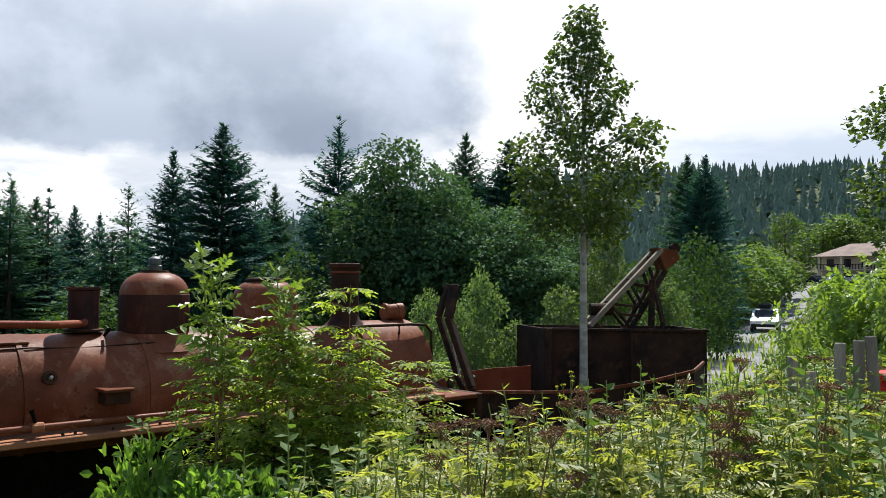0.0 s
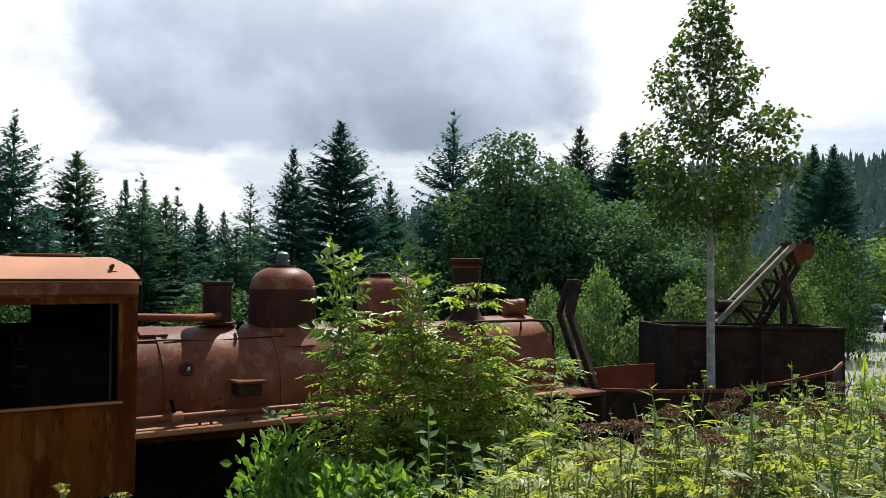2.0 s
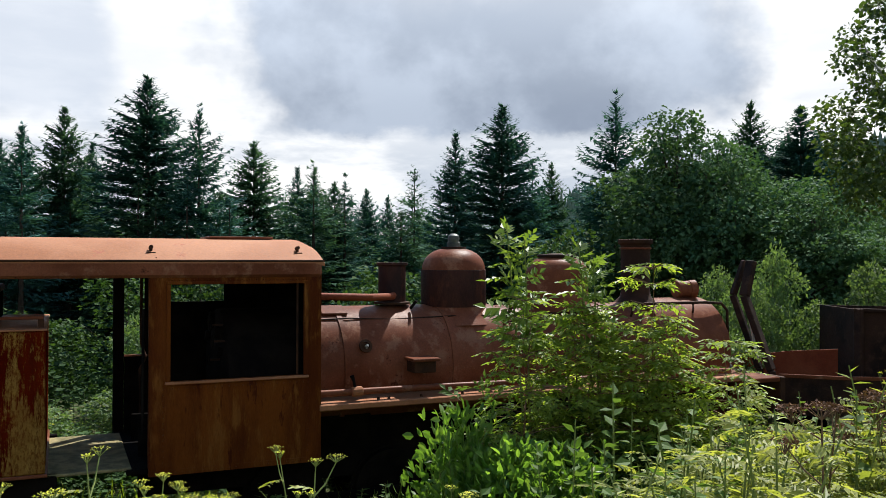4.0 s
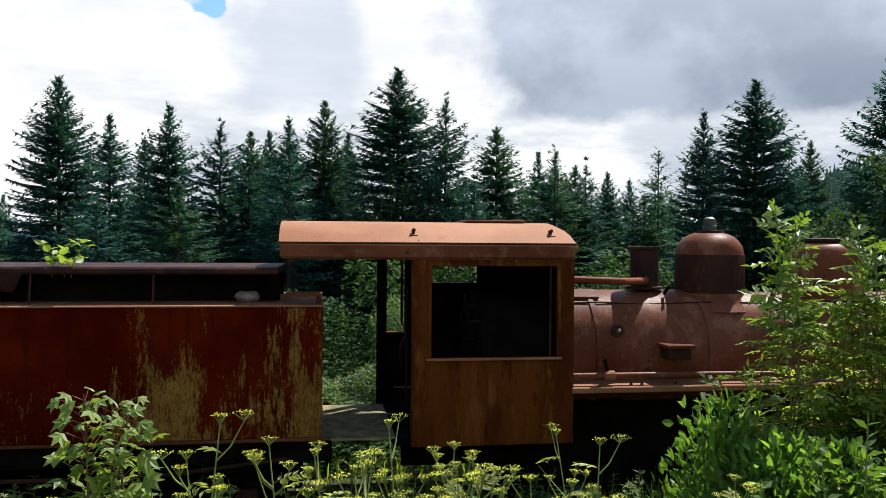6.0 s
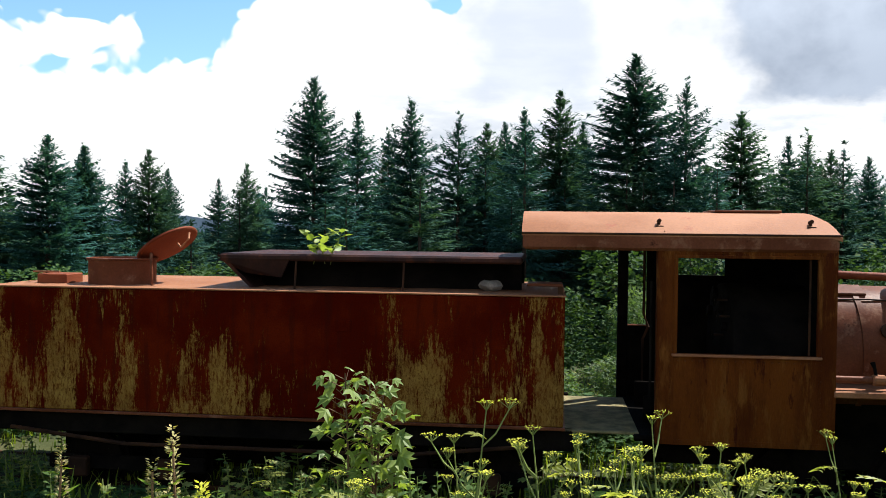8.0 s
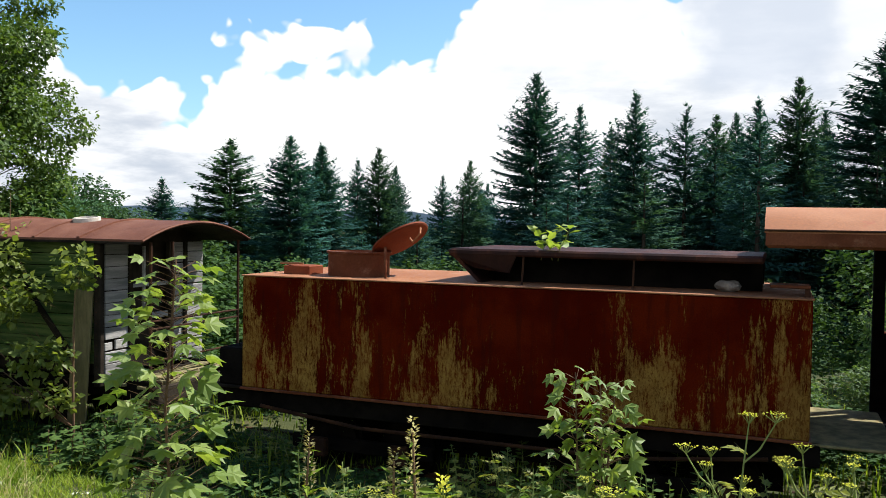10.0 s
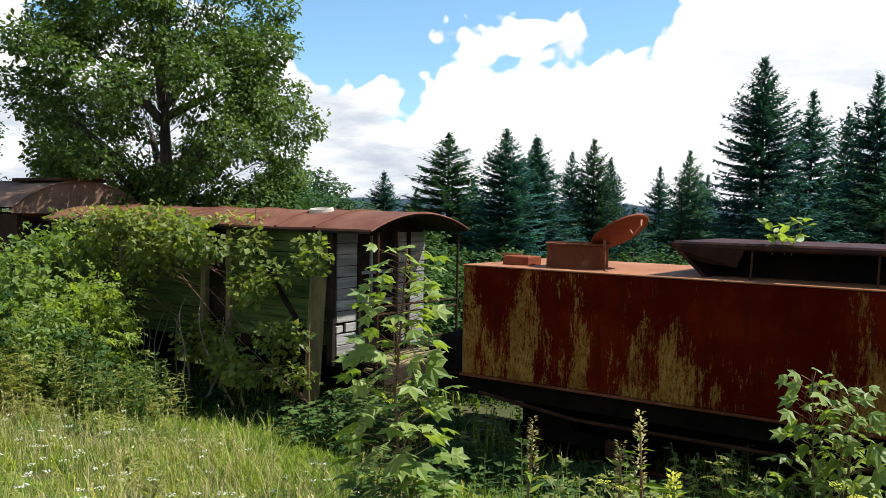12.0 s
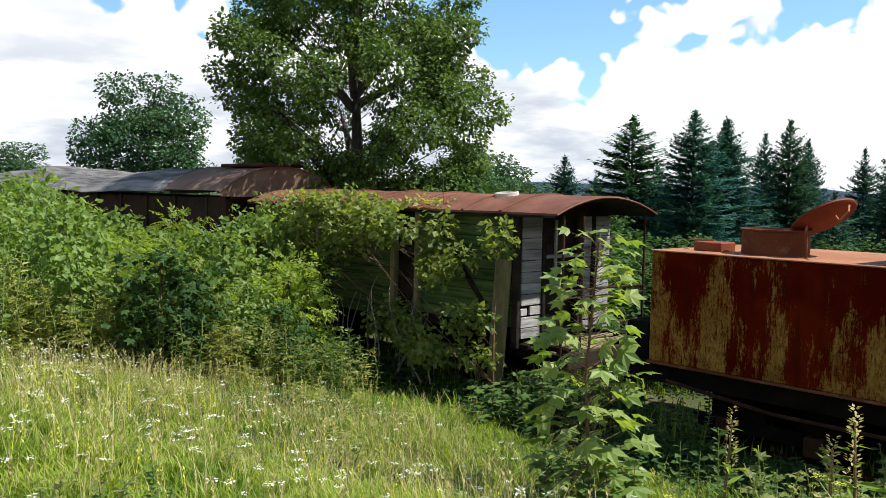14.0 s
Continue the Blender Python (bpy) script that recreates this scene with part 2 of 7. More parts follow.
TIMBER = material("mossy_timber", (0.12, 0.11, 0.055), (0.24, 0.20, 0.10), 0.85, 0, 2.0, 35, 0.5, stretch=(3.0, 3.0, 0.6), vary=0.15)
FENCE_WOOD = material("grey_fence_wood", (0.17, 0.148, 0.125), (0.32, 0.285, 0.245), 0.85, 0, 2.0, 40, 0.5, stretch=(3.0, 3.0, 0.5), vary=0.15)
SHINGLE = material("grey_roof_board", (0.085, 0.082, 0.080), (0.20, 0.19, 0.182), 0.85, 0, 1.6, 30, 0.5, stretch=(4.0, 0.5, 4.0), vary=0.32)
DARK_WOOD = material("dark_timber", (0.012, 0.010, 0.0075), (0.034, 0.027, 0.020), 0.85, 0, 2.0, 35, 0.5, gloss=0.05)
ROOF_TIN = material("rusted_roof_sheet", (0.120, 0.046, 0.028), (0.185, 0.082, 0.052), 0.65, 0.1, 1.4, 40, 0.25, spots=(0.33, 0.23, 0.17), share=0.68, vary=0.1)
BRONZE = material("dull_bronze", (0.05, 0.06, 0.055), (0.10, 0.11, 0.095), 0.5, 0.4, 5.0, 40, 0.1, gloss=0.4)
PALE_TIN = material("pale_tin", (0.42, 0.38, 0.32), (0.55, 0.52, 0.46), 0.55, 0.2, 5.0, 40, 0.1)
GROUND = material("meadow_soil", (0.030, 0.040, 0.014), (0.055, 0.062, 0.021), 0.95, 0, 0.5, 14, 0.6, third=(0.078, 0.074, 0.033))
ASPHALT = material("asphalt", (0.13, 0.13, 0.127), (0.18, 0.177, 0.172), 0.85, 0, 0.4, 20, 0.2)
COACH_TIN = material("dull_coach_tin", (0.11, 0.065, 0.045), (0.19, 0.120, 0.085), 0.75, 0.05, 1.2, 30, 0.25, spots=(0.24, 0.18, 0.14), share=0.64)
BARK = material("bark", (0.035, 0.030, 0.024), (0.075, 0.064, 0.052), 0.9, 0, 3.0, 25, 0.6, stretch=(2, 2, 0.5))
BARK_PALE = material("pale_bark", (0.20, 0.20, 0.17), (0.34, 0.34, 0.30), 0.85, 0, 3.0, 25, 0.4, stretch=(0.8, 0.8, 2.0))
TWIG_BARK = material("bare_twig_bark", (0.13, 0.11, 0.085), (0.24, 0.21, 0.165), 0.85, 0, 4.0, 40, 0.2)
STEM = material("green_stem", (0.12, 0.16, 0.04), (0.20, 0.24, 0.075), 0.7, 0, 4.0, 40, 0.1)
STEM_BROWN = material("dry_stem", (0.10, 0.06, 0.035), (0.19, 0.12, 0.07), 0.85, 0, 4.0, 40, 0.2)
# blue of distance haze put into the ridge's base colour
HAZE_HILL = material("haze_tinted_hill", (0.22, 0.30, 0.40), (0.28, 0.36, 0.46), 1.0, 0, 0.004, 0.02, 0.0)

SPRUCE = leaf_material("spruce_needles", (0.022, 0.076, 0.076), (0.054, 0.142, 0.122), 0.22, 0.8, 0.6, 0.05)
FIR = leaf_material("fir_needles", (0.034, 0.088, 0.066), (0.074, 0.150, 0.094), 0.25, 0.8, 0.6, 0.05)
# far needles paled and blued: distance haze is put into the colour
HAZED_SPRUCE = leaf_material("hazed_far_needles", (0.090, 0.140, 0.120), (0.140, 0.200, 0.155), 0.2, 0.8)
MAPLE = leaf_material("tree_leaves", (0.036, 0.080, 0.018), (0.140, 0.220, 0.042), 0.34, 0.6, 0.6, 0.25)
# darker copy of the tree leaves: backlit shade put into the colour
SHADED_LEAF = leaf_material("shaded_tree_leaves", (0.027, 0.074, 0.038), (0.088, 0.158, 0.069), 0.22, 0.7, 0.6, 0.06)
BRUSH = leaf_material("brush_leaves", (0.055, 0.104, 0.026), (0.122, 0.188, 0.050), 0.40, 0.6, 0.6, 0.12)
SLENDER_LEAF = leaf_material("slender_tree_leaves", (0.030, 0.062, 0.018), (0.085, 0.125, 0.030), 0.34, 0.55, 0.5, 0.25)
BRUSH_DARK = leaf_material("dark_brush_leaves", (0.022, 0.052, 0.017), (0.056, 0.106, 0.028), 0.28, 0.7, 0.6, 0.10)
SAPLING = leaf_material("sapling_leaves", (0.095, 0.165, 0.030), (0.190, 0.265, 0.060), 0.42, 0.45, 0.3, 0.35)
PALE_SAPLING = leaf_material("pale_sapling_leaves", (0.125, 0.195, 0.036), (0.265, 0.325, 0.085), 0.42, 0.5, 0.3, 0.35)
ASH_LEAF = leaf_material("ash_leaves", (0.095, 0.155, 0.024), (0.265, 0.325, 0.060), 0.58, 0.5, 0.45, 0.3)
HAZEL = leaf_material("hazel_leaves", (0.085, 0.150, 0.032), (0.215, 0.300, 0.075), 0.46, 0.55, 0.5, 0.25)
LONG_LEAF = leaf_material("long_leaves", (0.070, 0.150, 0.026), (0.175, 0.285, 0.055), 0.52, 0.45, 0.3, 0.35)
PALE_BRUSH = leaf_material("pale_brush_leaves", (0.052, 0.102, 0.040), (0.125, 0.185, 0.075), 0.40, 0.6, 0.6, 0.25)
WEED = leaf_material("weed_leaves", (0.120, 0.158, 0.030), (0.385, 0.385, 0.120), 0.50, 0.5, 0.4, 0.35)
GRASS = leaf_material("grass_blades", (0.080, 0.160, 0.013), (0.265, 0.325, 0.044), 0.40, 0.6, 0.65)
STRAW = leaf_material("straw", (0.30, 0.26, 0.11), (0.42, 0.37, 0.18), 0.3, 0.7)
YELLOW = leaf_material("yellow_petals", (0.52, 0.53, 0.06), (0.70, 0.67, 0.10), 0.35, 0.6)
WHITE = leaf_material("white_petals", (0.50, 0.51, 0.44), (0.70, 0.70, 0.64), 0.25, 0.6)
VINE_LEAF = leaf_material("vine_leaves", (0.072, 0.118, 0.023), (0.250, 0.290, 0.064), 0.48, 0.5, 0.5, 0.3)
BROWN_SEED = leaf_material("brown_seed_heads", (0.095, 0.048, 0.030), (0.20, 0.110, 0.066), 0.1, 0.8)

# ---- mesh helpers ----


def thing(name, place, label, category, group="", kind=""):
    ob = new(name)
    ob.location = place
    ob.empty_display_size = 0.1
    return tagged(ob, label, category, group, kind)


def root(ob):
    while ob.parent:
        ob = ob.parent
    return ob


def finish(name, mesh, mat, parent, label, smooth):
    mesh.materials.append(mat)
    if smooth:
        mesh.polygons.foreach_set("use_smooth", [True] * len(mesh.polygons))
    ob = new(name, mesh)
    if parent:
        ob.parent = parent
    return tagged(ob, label)


def part(name, bm, mat, parent=None, label="", smooth=False):
    """Links a bmesh in world places as one mesh under its thing."""
    if parent:
        bmesh.ops.translate(bm, verts=bm.verts, vec=-root(parent).location)
    bmesh.ops.recalc_face_normals(bm, faces=bm.faces)
    mesh = bpy.data.meshes.new(name)
    bm.to_mesh(mesh)
    bm.free()
    if smooth:
        mesh.shade_smooth()
    ob = finish(name, mesh, mat, parent, label, False)
    if smooth:
        mesh.set_sharp_from_angle(angle=radians(38))
    return ob


def raw(name, verts, faces, mat, parent=None, label="", smooth=False):
    """Links arrays of places and faces, in the thing's own frame, as one mesh."""
    mesh = bpy.data.meshes.new(name)
    mesh.from_pydata(np.asarray(verts).tolist(), [], [list(f) for f in faces])
    return finish(name, mesh, mat, parent, label, smooth)


def box(lo, hi, bevel=0.012, bm=None, turn=None):
    """A box between two corners with softened edges; turn: a matrix about its middle."""
    bm = bm or bmesh.new()
    lo, hi = Vector(lo), Vector(hi)
    size, mid = hi - lo, (lo + hi) / 2
    m = Matrix.Translation(mid) @ (turn or Matrix()) @ Matrix.Diagonal((*size, 1))
    made = bmesh.ops.create_cube(bm, size=1.0, matrix=m)
    if bevel:
        edges = list({e for v in made["verts"] for e in v.link_edges})
        bmesh.ops.bevel(bm, geom=edges, offset=min(bevel, min(size) * 0.3), segments=1, affect="EDGES")
    return bm


def rod(a, b, r, r2=None, seg=10, bm=None, caps=True):
    bm = bm or bmesh.new()
    a, b = Vector(a), Vector(b)
    m = Matrix.Translation((a + b) / 2) @ (b - a).to_track_quat("Z", "Y").to_matrix().to_4x4()
    bmesh.ops.create_cone(bm, cap_ends=caps, segments=seg, radius1=r, radius2=r if r2 is None else r2, depth=(b - a).length, matrix=m)
    return bm


def lathe(profile, base, axis=(0, 0, 1), seg=36, bm=None):
    """Turns a profile of (radius, height) round an axis through base."""
    bm = bm or bmesh.new()
    turn = Vector(axis).to_track_quat("Z", "Y").to_matrix()
    rings = []
    for r, h in profile:
        ring = [bm.verts.new(Vector(base) + turn @ Vector((r * math.cos(2 * math.pi * k / seg), r * math.sin(2 * math.pi * k / seg), h))) for k in range(seg)]
        rings.append(ring)
    for lower, upper in zip(rings, rings[1:]):
        for k in range(seg):
            bm.faces.new((lower[k], lower[(k + 1) % seg], upper[(k + 1) % seg], upper[k]))
    bm.faces.new(rings[-1])
    bm.faces.new(rings[0][::-1])
    return bm


def bent_tube(points, r, seg=8, bm=None):
    """A pipe along points."""
    bm = bm or bmesh.new()
    points = [Vector(p) for p in points]
    rings = []
    for k, p in enumerate(points):
        d = (points[min(k + 1, len(points) - 1)] - points[max(k - 1, 0)]).normalized()
        turn = d.to_track_quat("Z", "Y").to_matrix()
        radius = r[k] if isinstance(r, (list, tuple)) else r
        rings.append([bm.verts.new(p + turn @ Vector((radius * math.cos(2 * math.pi * j / seg), radius * math.sin(2 * math.pi * j / seg), 0))) for j in range(seg)])
    for lower, upper in zip(rings, rings[1:]):
        for j in range(seg):
            bm.faces.new((lower[j], lower[(j + 1) % seg], upper[(j + 1) % seg], upper[j]))
    bm.faces.new(rings[-1])
    bm.faces.new(rings[0][::-1])
    return bm


def ramp(x, lo, hi):
    f = min(1.0, max(0.0, (x - lo) / (hi - lo)))
    return f * f * (3 - 2 * f)


# ---- the ground ----


def land(x, y):
    """The height of the ground."""
    steep = 1.45 * (1 - ramp(-x, 2.4, 7.0))
    gentle = 1.45 * (1 - min(1.0, max(0.0, (-x - 0.7) / 7.0)))
    side = ramp(y, -4.2, -1.2)
    bank = steep * side + gentle * (1 - side)
    r = math.hypot(x, y)
    z = 0.05 + bank
    z -= 0.9 * ramp(-x, 13.0, 30.0)
    # the dip with the road, then the wooded rise beyond
    ahead = ramp(y, 14.0, 42.0)
    z = z * (1 - ahead) + (-0.35) * ahead
    z += 3.2 * ramp(y, 60.0, 150.0)
    along = math.degrees(math.atan2(-x, y))
    z += 34.0 * ramp(r, 150.0, 330.0) * ramp(along, 75.0, 40.0) * ramp(along, -60.0, -10.0)
    z -= 14.0 * ramp(r, 60.0, 300.0) * ramp(along, 60.0, 95.0)
    z += 0.10 * noise.noise((x * 0.35, y * 0.35, 0.0)) * ramp(r, 1.0, 4.0)
    return z


def build_ground():
    verts, faces, seg = [], [], 144
    radii = [0.6 * 1.075**k for k in range(116)]
    verts.append((0, 0, land(0, 0)))
    for r in radii:
        for k in range(seg):
            a = 2 * math.pi * k / seg
            x, y = r * math.cos(a), r * math.sin(a)
            verts.append((x, y, land(x, y)))
    faces += [(0, 1 + k, 1 + (k + 1) % seg) for k in range(seg)]
    for j in range(len(radii) - 1):
        for k in range(seg):
            a, b = 1 + j * seg + k, 1 + j * seg + (k + 1) % seg
            faces.append((a, a + seg, b + seg, b))
    tagged(raw("ground", verts, faces, GROUND, smooth=True), "rough meadow ground sloping down to the old track", "ground", kind="structure")


build_ground()


def ribbon(name, centre, width, mat, lift, label, category):
    """A strip of road along points, lying on the ground."""
    verts, faces = [], []
    pts = [Vector(p) for p in centre]
    fine = []
    for a, b in zip(pts, pts[1:]):
        fine += [a.lerp(b, k / 8) for k in range(8)]
    fine.append(pts[-1])
    for k, p in enumerate(fine):
        d = (fine[min(k + 1, len(fine) - 1)] - fine[max(k - 1, 0)]).normalized()
        side = Vector((d.y, -d.x)) * width / 2
        for s in (-1, -0.33, 0.33, 1):
            q = p + side * s
            verts.append((q.x, q.y, land(q.x, q.y) + lift))
        if k:
            for j in range(3):
                a = 4 * (k - 1) + j
                faces.append((a, a + 1, a + 5, a + 4))
    return tagged(raw(name, verts, faces, mat, smooth=True), label, category, kind="structure")


# ---- plants: shared builders ----
LEAF_PLAIN = (np.array([(0, 0, 0), (-0.30, 0.45, 0.06), (0, 1, -0.06), (0.30, 0.45, 0.06)]), [(0, 1, 2), (0, 2, 3)])
LEAF_ROUND = (np.array([(0, 0, 0), (-0.44, 0.48, 0.07), (0, 1, -0.10), (0.44, 0.48, 0.07)]), [(0, 1, 2), (0, 2, 3)])
LEAF_OVAL = (np.array([(0, 0, 0), (-0.22, 0.3, 0.05), (-0.19, 0.65, 0.03), (0, 1, -0.08), (0.19, 0.65, 0.03), (0.22, 0.3, 0.05), (0, 0.45, 0)]), [(0, 1, 6), (1, 2, 6), (2, 3, 6), (3, 4, 6), (4, 5, 6), (5, 0, 6)])
LEAF_LANCE = (np.array([(0, 0, 0), (-0.12, 0.35, 0.03), (0, 1, -0.1), (0.12, 0.35, 0.03)]), [(0, 1, 2), (0, 2, 3)])


def lobed_leaf():
    """A maple leaf: five pointed lobes round the stalk's end."""
    rim = []
    for k in range(5):
        a = radians(-110 + 55 * k)
        far = (0.62, 0.9, 1.0, 0.9, 0.62)[k]
        rim.append((math.sin(a) * far * 0.7, 0.35 + math.cos(a) * far * 0.65, -0.07))
        if k < 4:
            b = a + radians(27.5)
            rim.append((math.sin(b) * 0.34, 0.35 + math.cos(b) * 0.34, 0.03))
    verts = [(0, 0.3, 0.04)] + rim + [(0, 0.08, 0)]
    return np.array(verts), [(0, k + 1, k) for k in range(1, 9)] + [(0, 10, 9), (0, 1, 10)]


def feather_leaf(pairs=4, wide=0.34, uneven=0.0, bow=0.12, plump=0.22):
    """A leaf made of paired leaflets along a rib."""
    rng = random.Random(pairs)
    verts, faces = [], []

    def leaflet(x, y, a, size):
        base = len(verts)
        c, s = math.cos(a), math.sin(a)
        for u, v, w in ((0, 0, 0), (-plump, 0.45, 0.05), (0, 1, -0.12), (plump, 0.45, 0.05)):
            verts.append((x + size * (c * u + s * v), y + size * (c * v - s * u), w * size - bow * y * y - 0.5 * bow * abs(s) * v * size))
        faces.extend([(base, base + 1, base + 2), (base, base + 2, base + 3)])

    for k in range(pairs):
        y = 0.2 + 0.62 * k / pairs
        size = wide * (1.0 - 0.35 * abs(k / pairs - 0.35))
        for side in (62, -62):
            leaflet(0, y + uneven * rng.uniform(-0.05, 0.05), radians(side + uneven * rng.uniform(-22, 22)), size * (1 + uneven * rng.uniform(-0.35, 0.35)))
    leaflet(0, 0.78, 0, wide * 0.9)
    base = len(verts)
    verts += [(-0.008, 0, 0), (0.008, 0, 0), (0, 0.8, -0.08)]
    faces.append((base, base + 1, base + 2))
    return np.array(verts), faces


LEAF_LOBED, LEAF_FEATHER = lobed_leaf(), feather_leaf(3, 0.42, 0.7, 0.25, 0.26)
LEAF_ELDER = feather_leaf(3, 0.46, 0.3, 0.35, 0.25)
LEAF_FERN = feather_leaf(6, 0.33, 1.0, 0.45, 0.20)


def turned(ways, ups):
    """Turns that take y to ways and z near ups."""
    ways = ways / np.linalg.norm(ways, axis=1, keepdims=True)
    sides = np.cross(ways, ups)
    sides /= np.linalg.norm(sides, axis=1, keepdims=True) + 1e-9
    return np.stack([sides, ways, np.cross(sides, ways)], -1)


def strewn(template, places, ways, ups, sizes):
    """Arrays of many copies of a leaf, joined."""
    verts, faces = template
    turns = turned(ways, ups) * np.asarray(sizes)[:, None, None]
    all_verts = (np.einsum("nij,kj->nki", turns, verts) + places[:, None]).reshape(-1, 3)
    step = len(verts)
    all_faces = [tuple(i + k * step for i in f) for k in range(len(places)) for f in faces]
    return all_verts, all_faces


def joined(pieces):
    verts, faces, base = [], [], 0
    for v, f in pieces:
        if len(v):
            verts.append(np.asarray(v, float))
            faces += [tuple(i + base for i in one) for one in f]
            base += len(v)
    return np.concatenate(verts), faces


def limb(points, radii, seg=5):
    """Arrays of a tapered branch along points."""
    points = np.asarray(points, float)
    verts, faces = [], []
    for k, p in enumerate(points):
        d = points[min(k + 1, len(points) - 1)] - points[max(k - 1, 0)]
        d = d / (np.linalg.norm(d) + 1e-9)
        side = np.cross(d, (0.3, 1.0, 0.2) if abs(d[1]) < 0.9 else (1.0, 0.2, 0.1))
        side /= np.linalg.norm(side)
        other = np.cross(d, side)
        for j in range(seg):
            a = 2 * math.pi * j / seg
            verts.append(p + radii[k] * (math.cos(a) * side + math.sin(a) * other))
        if k:
            for j in range(seg):
                a, b = (k - 1) * seg + j, (k - 1) * seg + (j + 1) % seg
                faces.append((a, b, b + seg, a + seg))
    return np.array(verts), faces


def unit(rng, count):
    v = rng.normal(size=(count, 3))
    return v / np.linalg.norm(v, axis=1, keepdims=True)


def conifer(name, seed, high, wide, mat, label, gap=0.24, droop=0.22, bare=0.03, loose=0.2, dense=9):
    """A spruce or fir at the origin: whorls of branches set with many small sprays, under a pointed leader."""
    rng = np.random.default_rng(seed)
    tree = thing(name, (0, 0, 0), label, "conifer")
    h = bare * high
    tris = []
    while h < high * 0.985:
        f = 1 - h / high
        reach = wide * (0.80 * f**0.78 + 0.16 * math.sin(3.1 * f)) * rng.uniform(0.86, 1.12) * (0.40 + 0.60 * min(1.0, f / 0.14)) + 0.03
        count = int(rng.integers(10, 14)) if f > 0.15 else 8
        start = rng.uniform(0, 6.28)
        young = max(0.0, 1 - 4.0 * f)
        for k in range(count):
            a = start + 6.283 * k / count + rng.uniform(-0.3, 0.3)
            d, s = np.array([math.cos(a), math.sin(a), 0]), np.array([-math.sin(a), math.cos(a), 0])
            length = reach * rng.uniform(1 - loose * 1.8, 1 + loose * 0.6)
            lift, sag = (0.58 - 0.55 * min(1.0, 1.4 * f)) * length, droop * length * min(1.0, 0.3 + 1.4 * f)
            base = np.array([0, 0, h + rng.uniform(-0.5, 0.5) * gap])
            steps = max(4, int(3 + dense * 1.25 * length))
            for j in range(steps):
                u = 0.10 + 0.90 * (j + 0.5 * rng.random()) / (steps - 0.5)
                p = base + d * length * u + np.array([0, 0, lift * u - sag * u * u + 0.20 * length * u**4])
                size = (0.085 + 0.36 * length * max(0.0, 1.0 - u) ** 0.75) * rng.uniform(0.75, 1.25) * (1 - 0.4 * young)
                wide_at = min(0.042, 0.26 * size)
                for side in (1, -1):
                    tip = p + size * (d * rng.uniform(0.5, 0.95) + side * s * rng.uniform(0.35, 0.8) + np.array([0, 0, rng.uniform(-0.28, 0.22) + 0.35 * young]))
                    tris.append((p - d * wide_at, p + d * wide_at + np.array([0, 0, 0.02]), tip))
                if rng.random() < 0.6 * min(1.0, 3 * f):
                    tip = p + np.array([rng.uniform(-0.07, 0.07), rng.uniform(-0.07, 0.07), -rng.uniform(0.05, 0.15)]) + d * 0.05
                    tris.append((p - d * 0.035 - s * 0.025, p + d * 0.035 + s * 0.025, tip))
                if rng.random() < 0.5:
                    tip = p + d * rng.uniform(0.05, 0.12) + s * rng.uniform(-0.05, 0.05) + np.array([0, 0, rng.uniform(0.04, 0.11)])
                    tris.append((p - s * 0.03, p + s * 0.03, tip))
            end = base + d * length + np.array([0, 0, lift - sag + 0.20 * length])
            tris.append((end - d * 0.10 - s * 0.022, end - d * 0.10 + s * 0.022, end + d * 0.09 + np.array([0, 0, 0.04 + 0.07 * young])))
        h += gap * (0.34 + 0.66 * f) * rng.uniform(0.8, 1.2)
    for k in range(22):
        a, z = 2.4 * k, high * (0.93 + 0.065 * k / 22)
        d = np.array([math.cos(a), math.sin(a), 0])
        s = 0.12 * (1.2 - k / 22)
        tris.append((np.array([0, 0, z]), np.array([0, 0, z + 0.5 * s]), np.array([0, 0, z + 1.0 * s]) + d * s))
    tris = np.array(tris).reshape(-1, 3)
    raw("crown", tris, [(3 * k, 3 * k + 1, 3 * k + 2) for k in range(len(tris) // 3)], mat, tree)
    v, f = limb([(0, 0, -0.5), (0, 0, high * 0.5), (0, 0, high * 0.92), (0, 0, high * 0.995)], (0.010 * high + 0.02, 0.005 * high + 0.01, 0.012, 0.006), 6)
    raw("trunk", v, f, BARK, tree)
    return tree


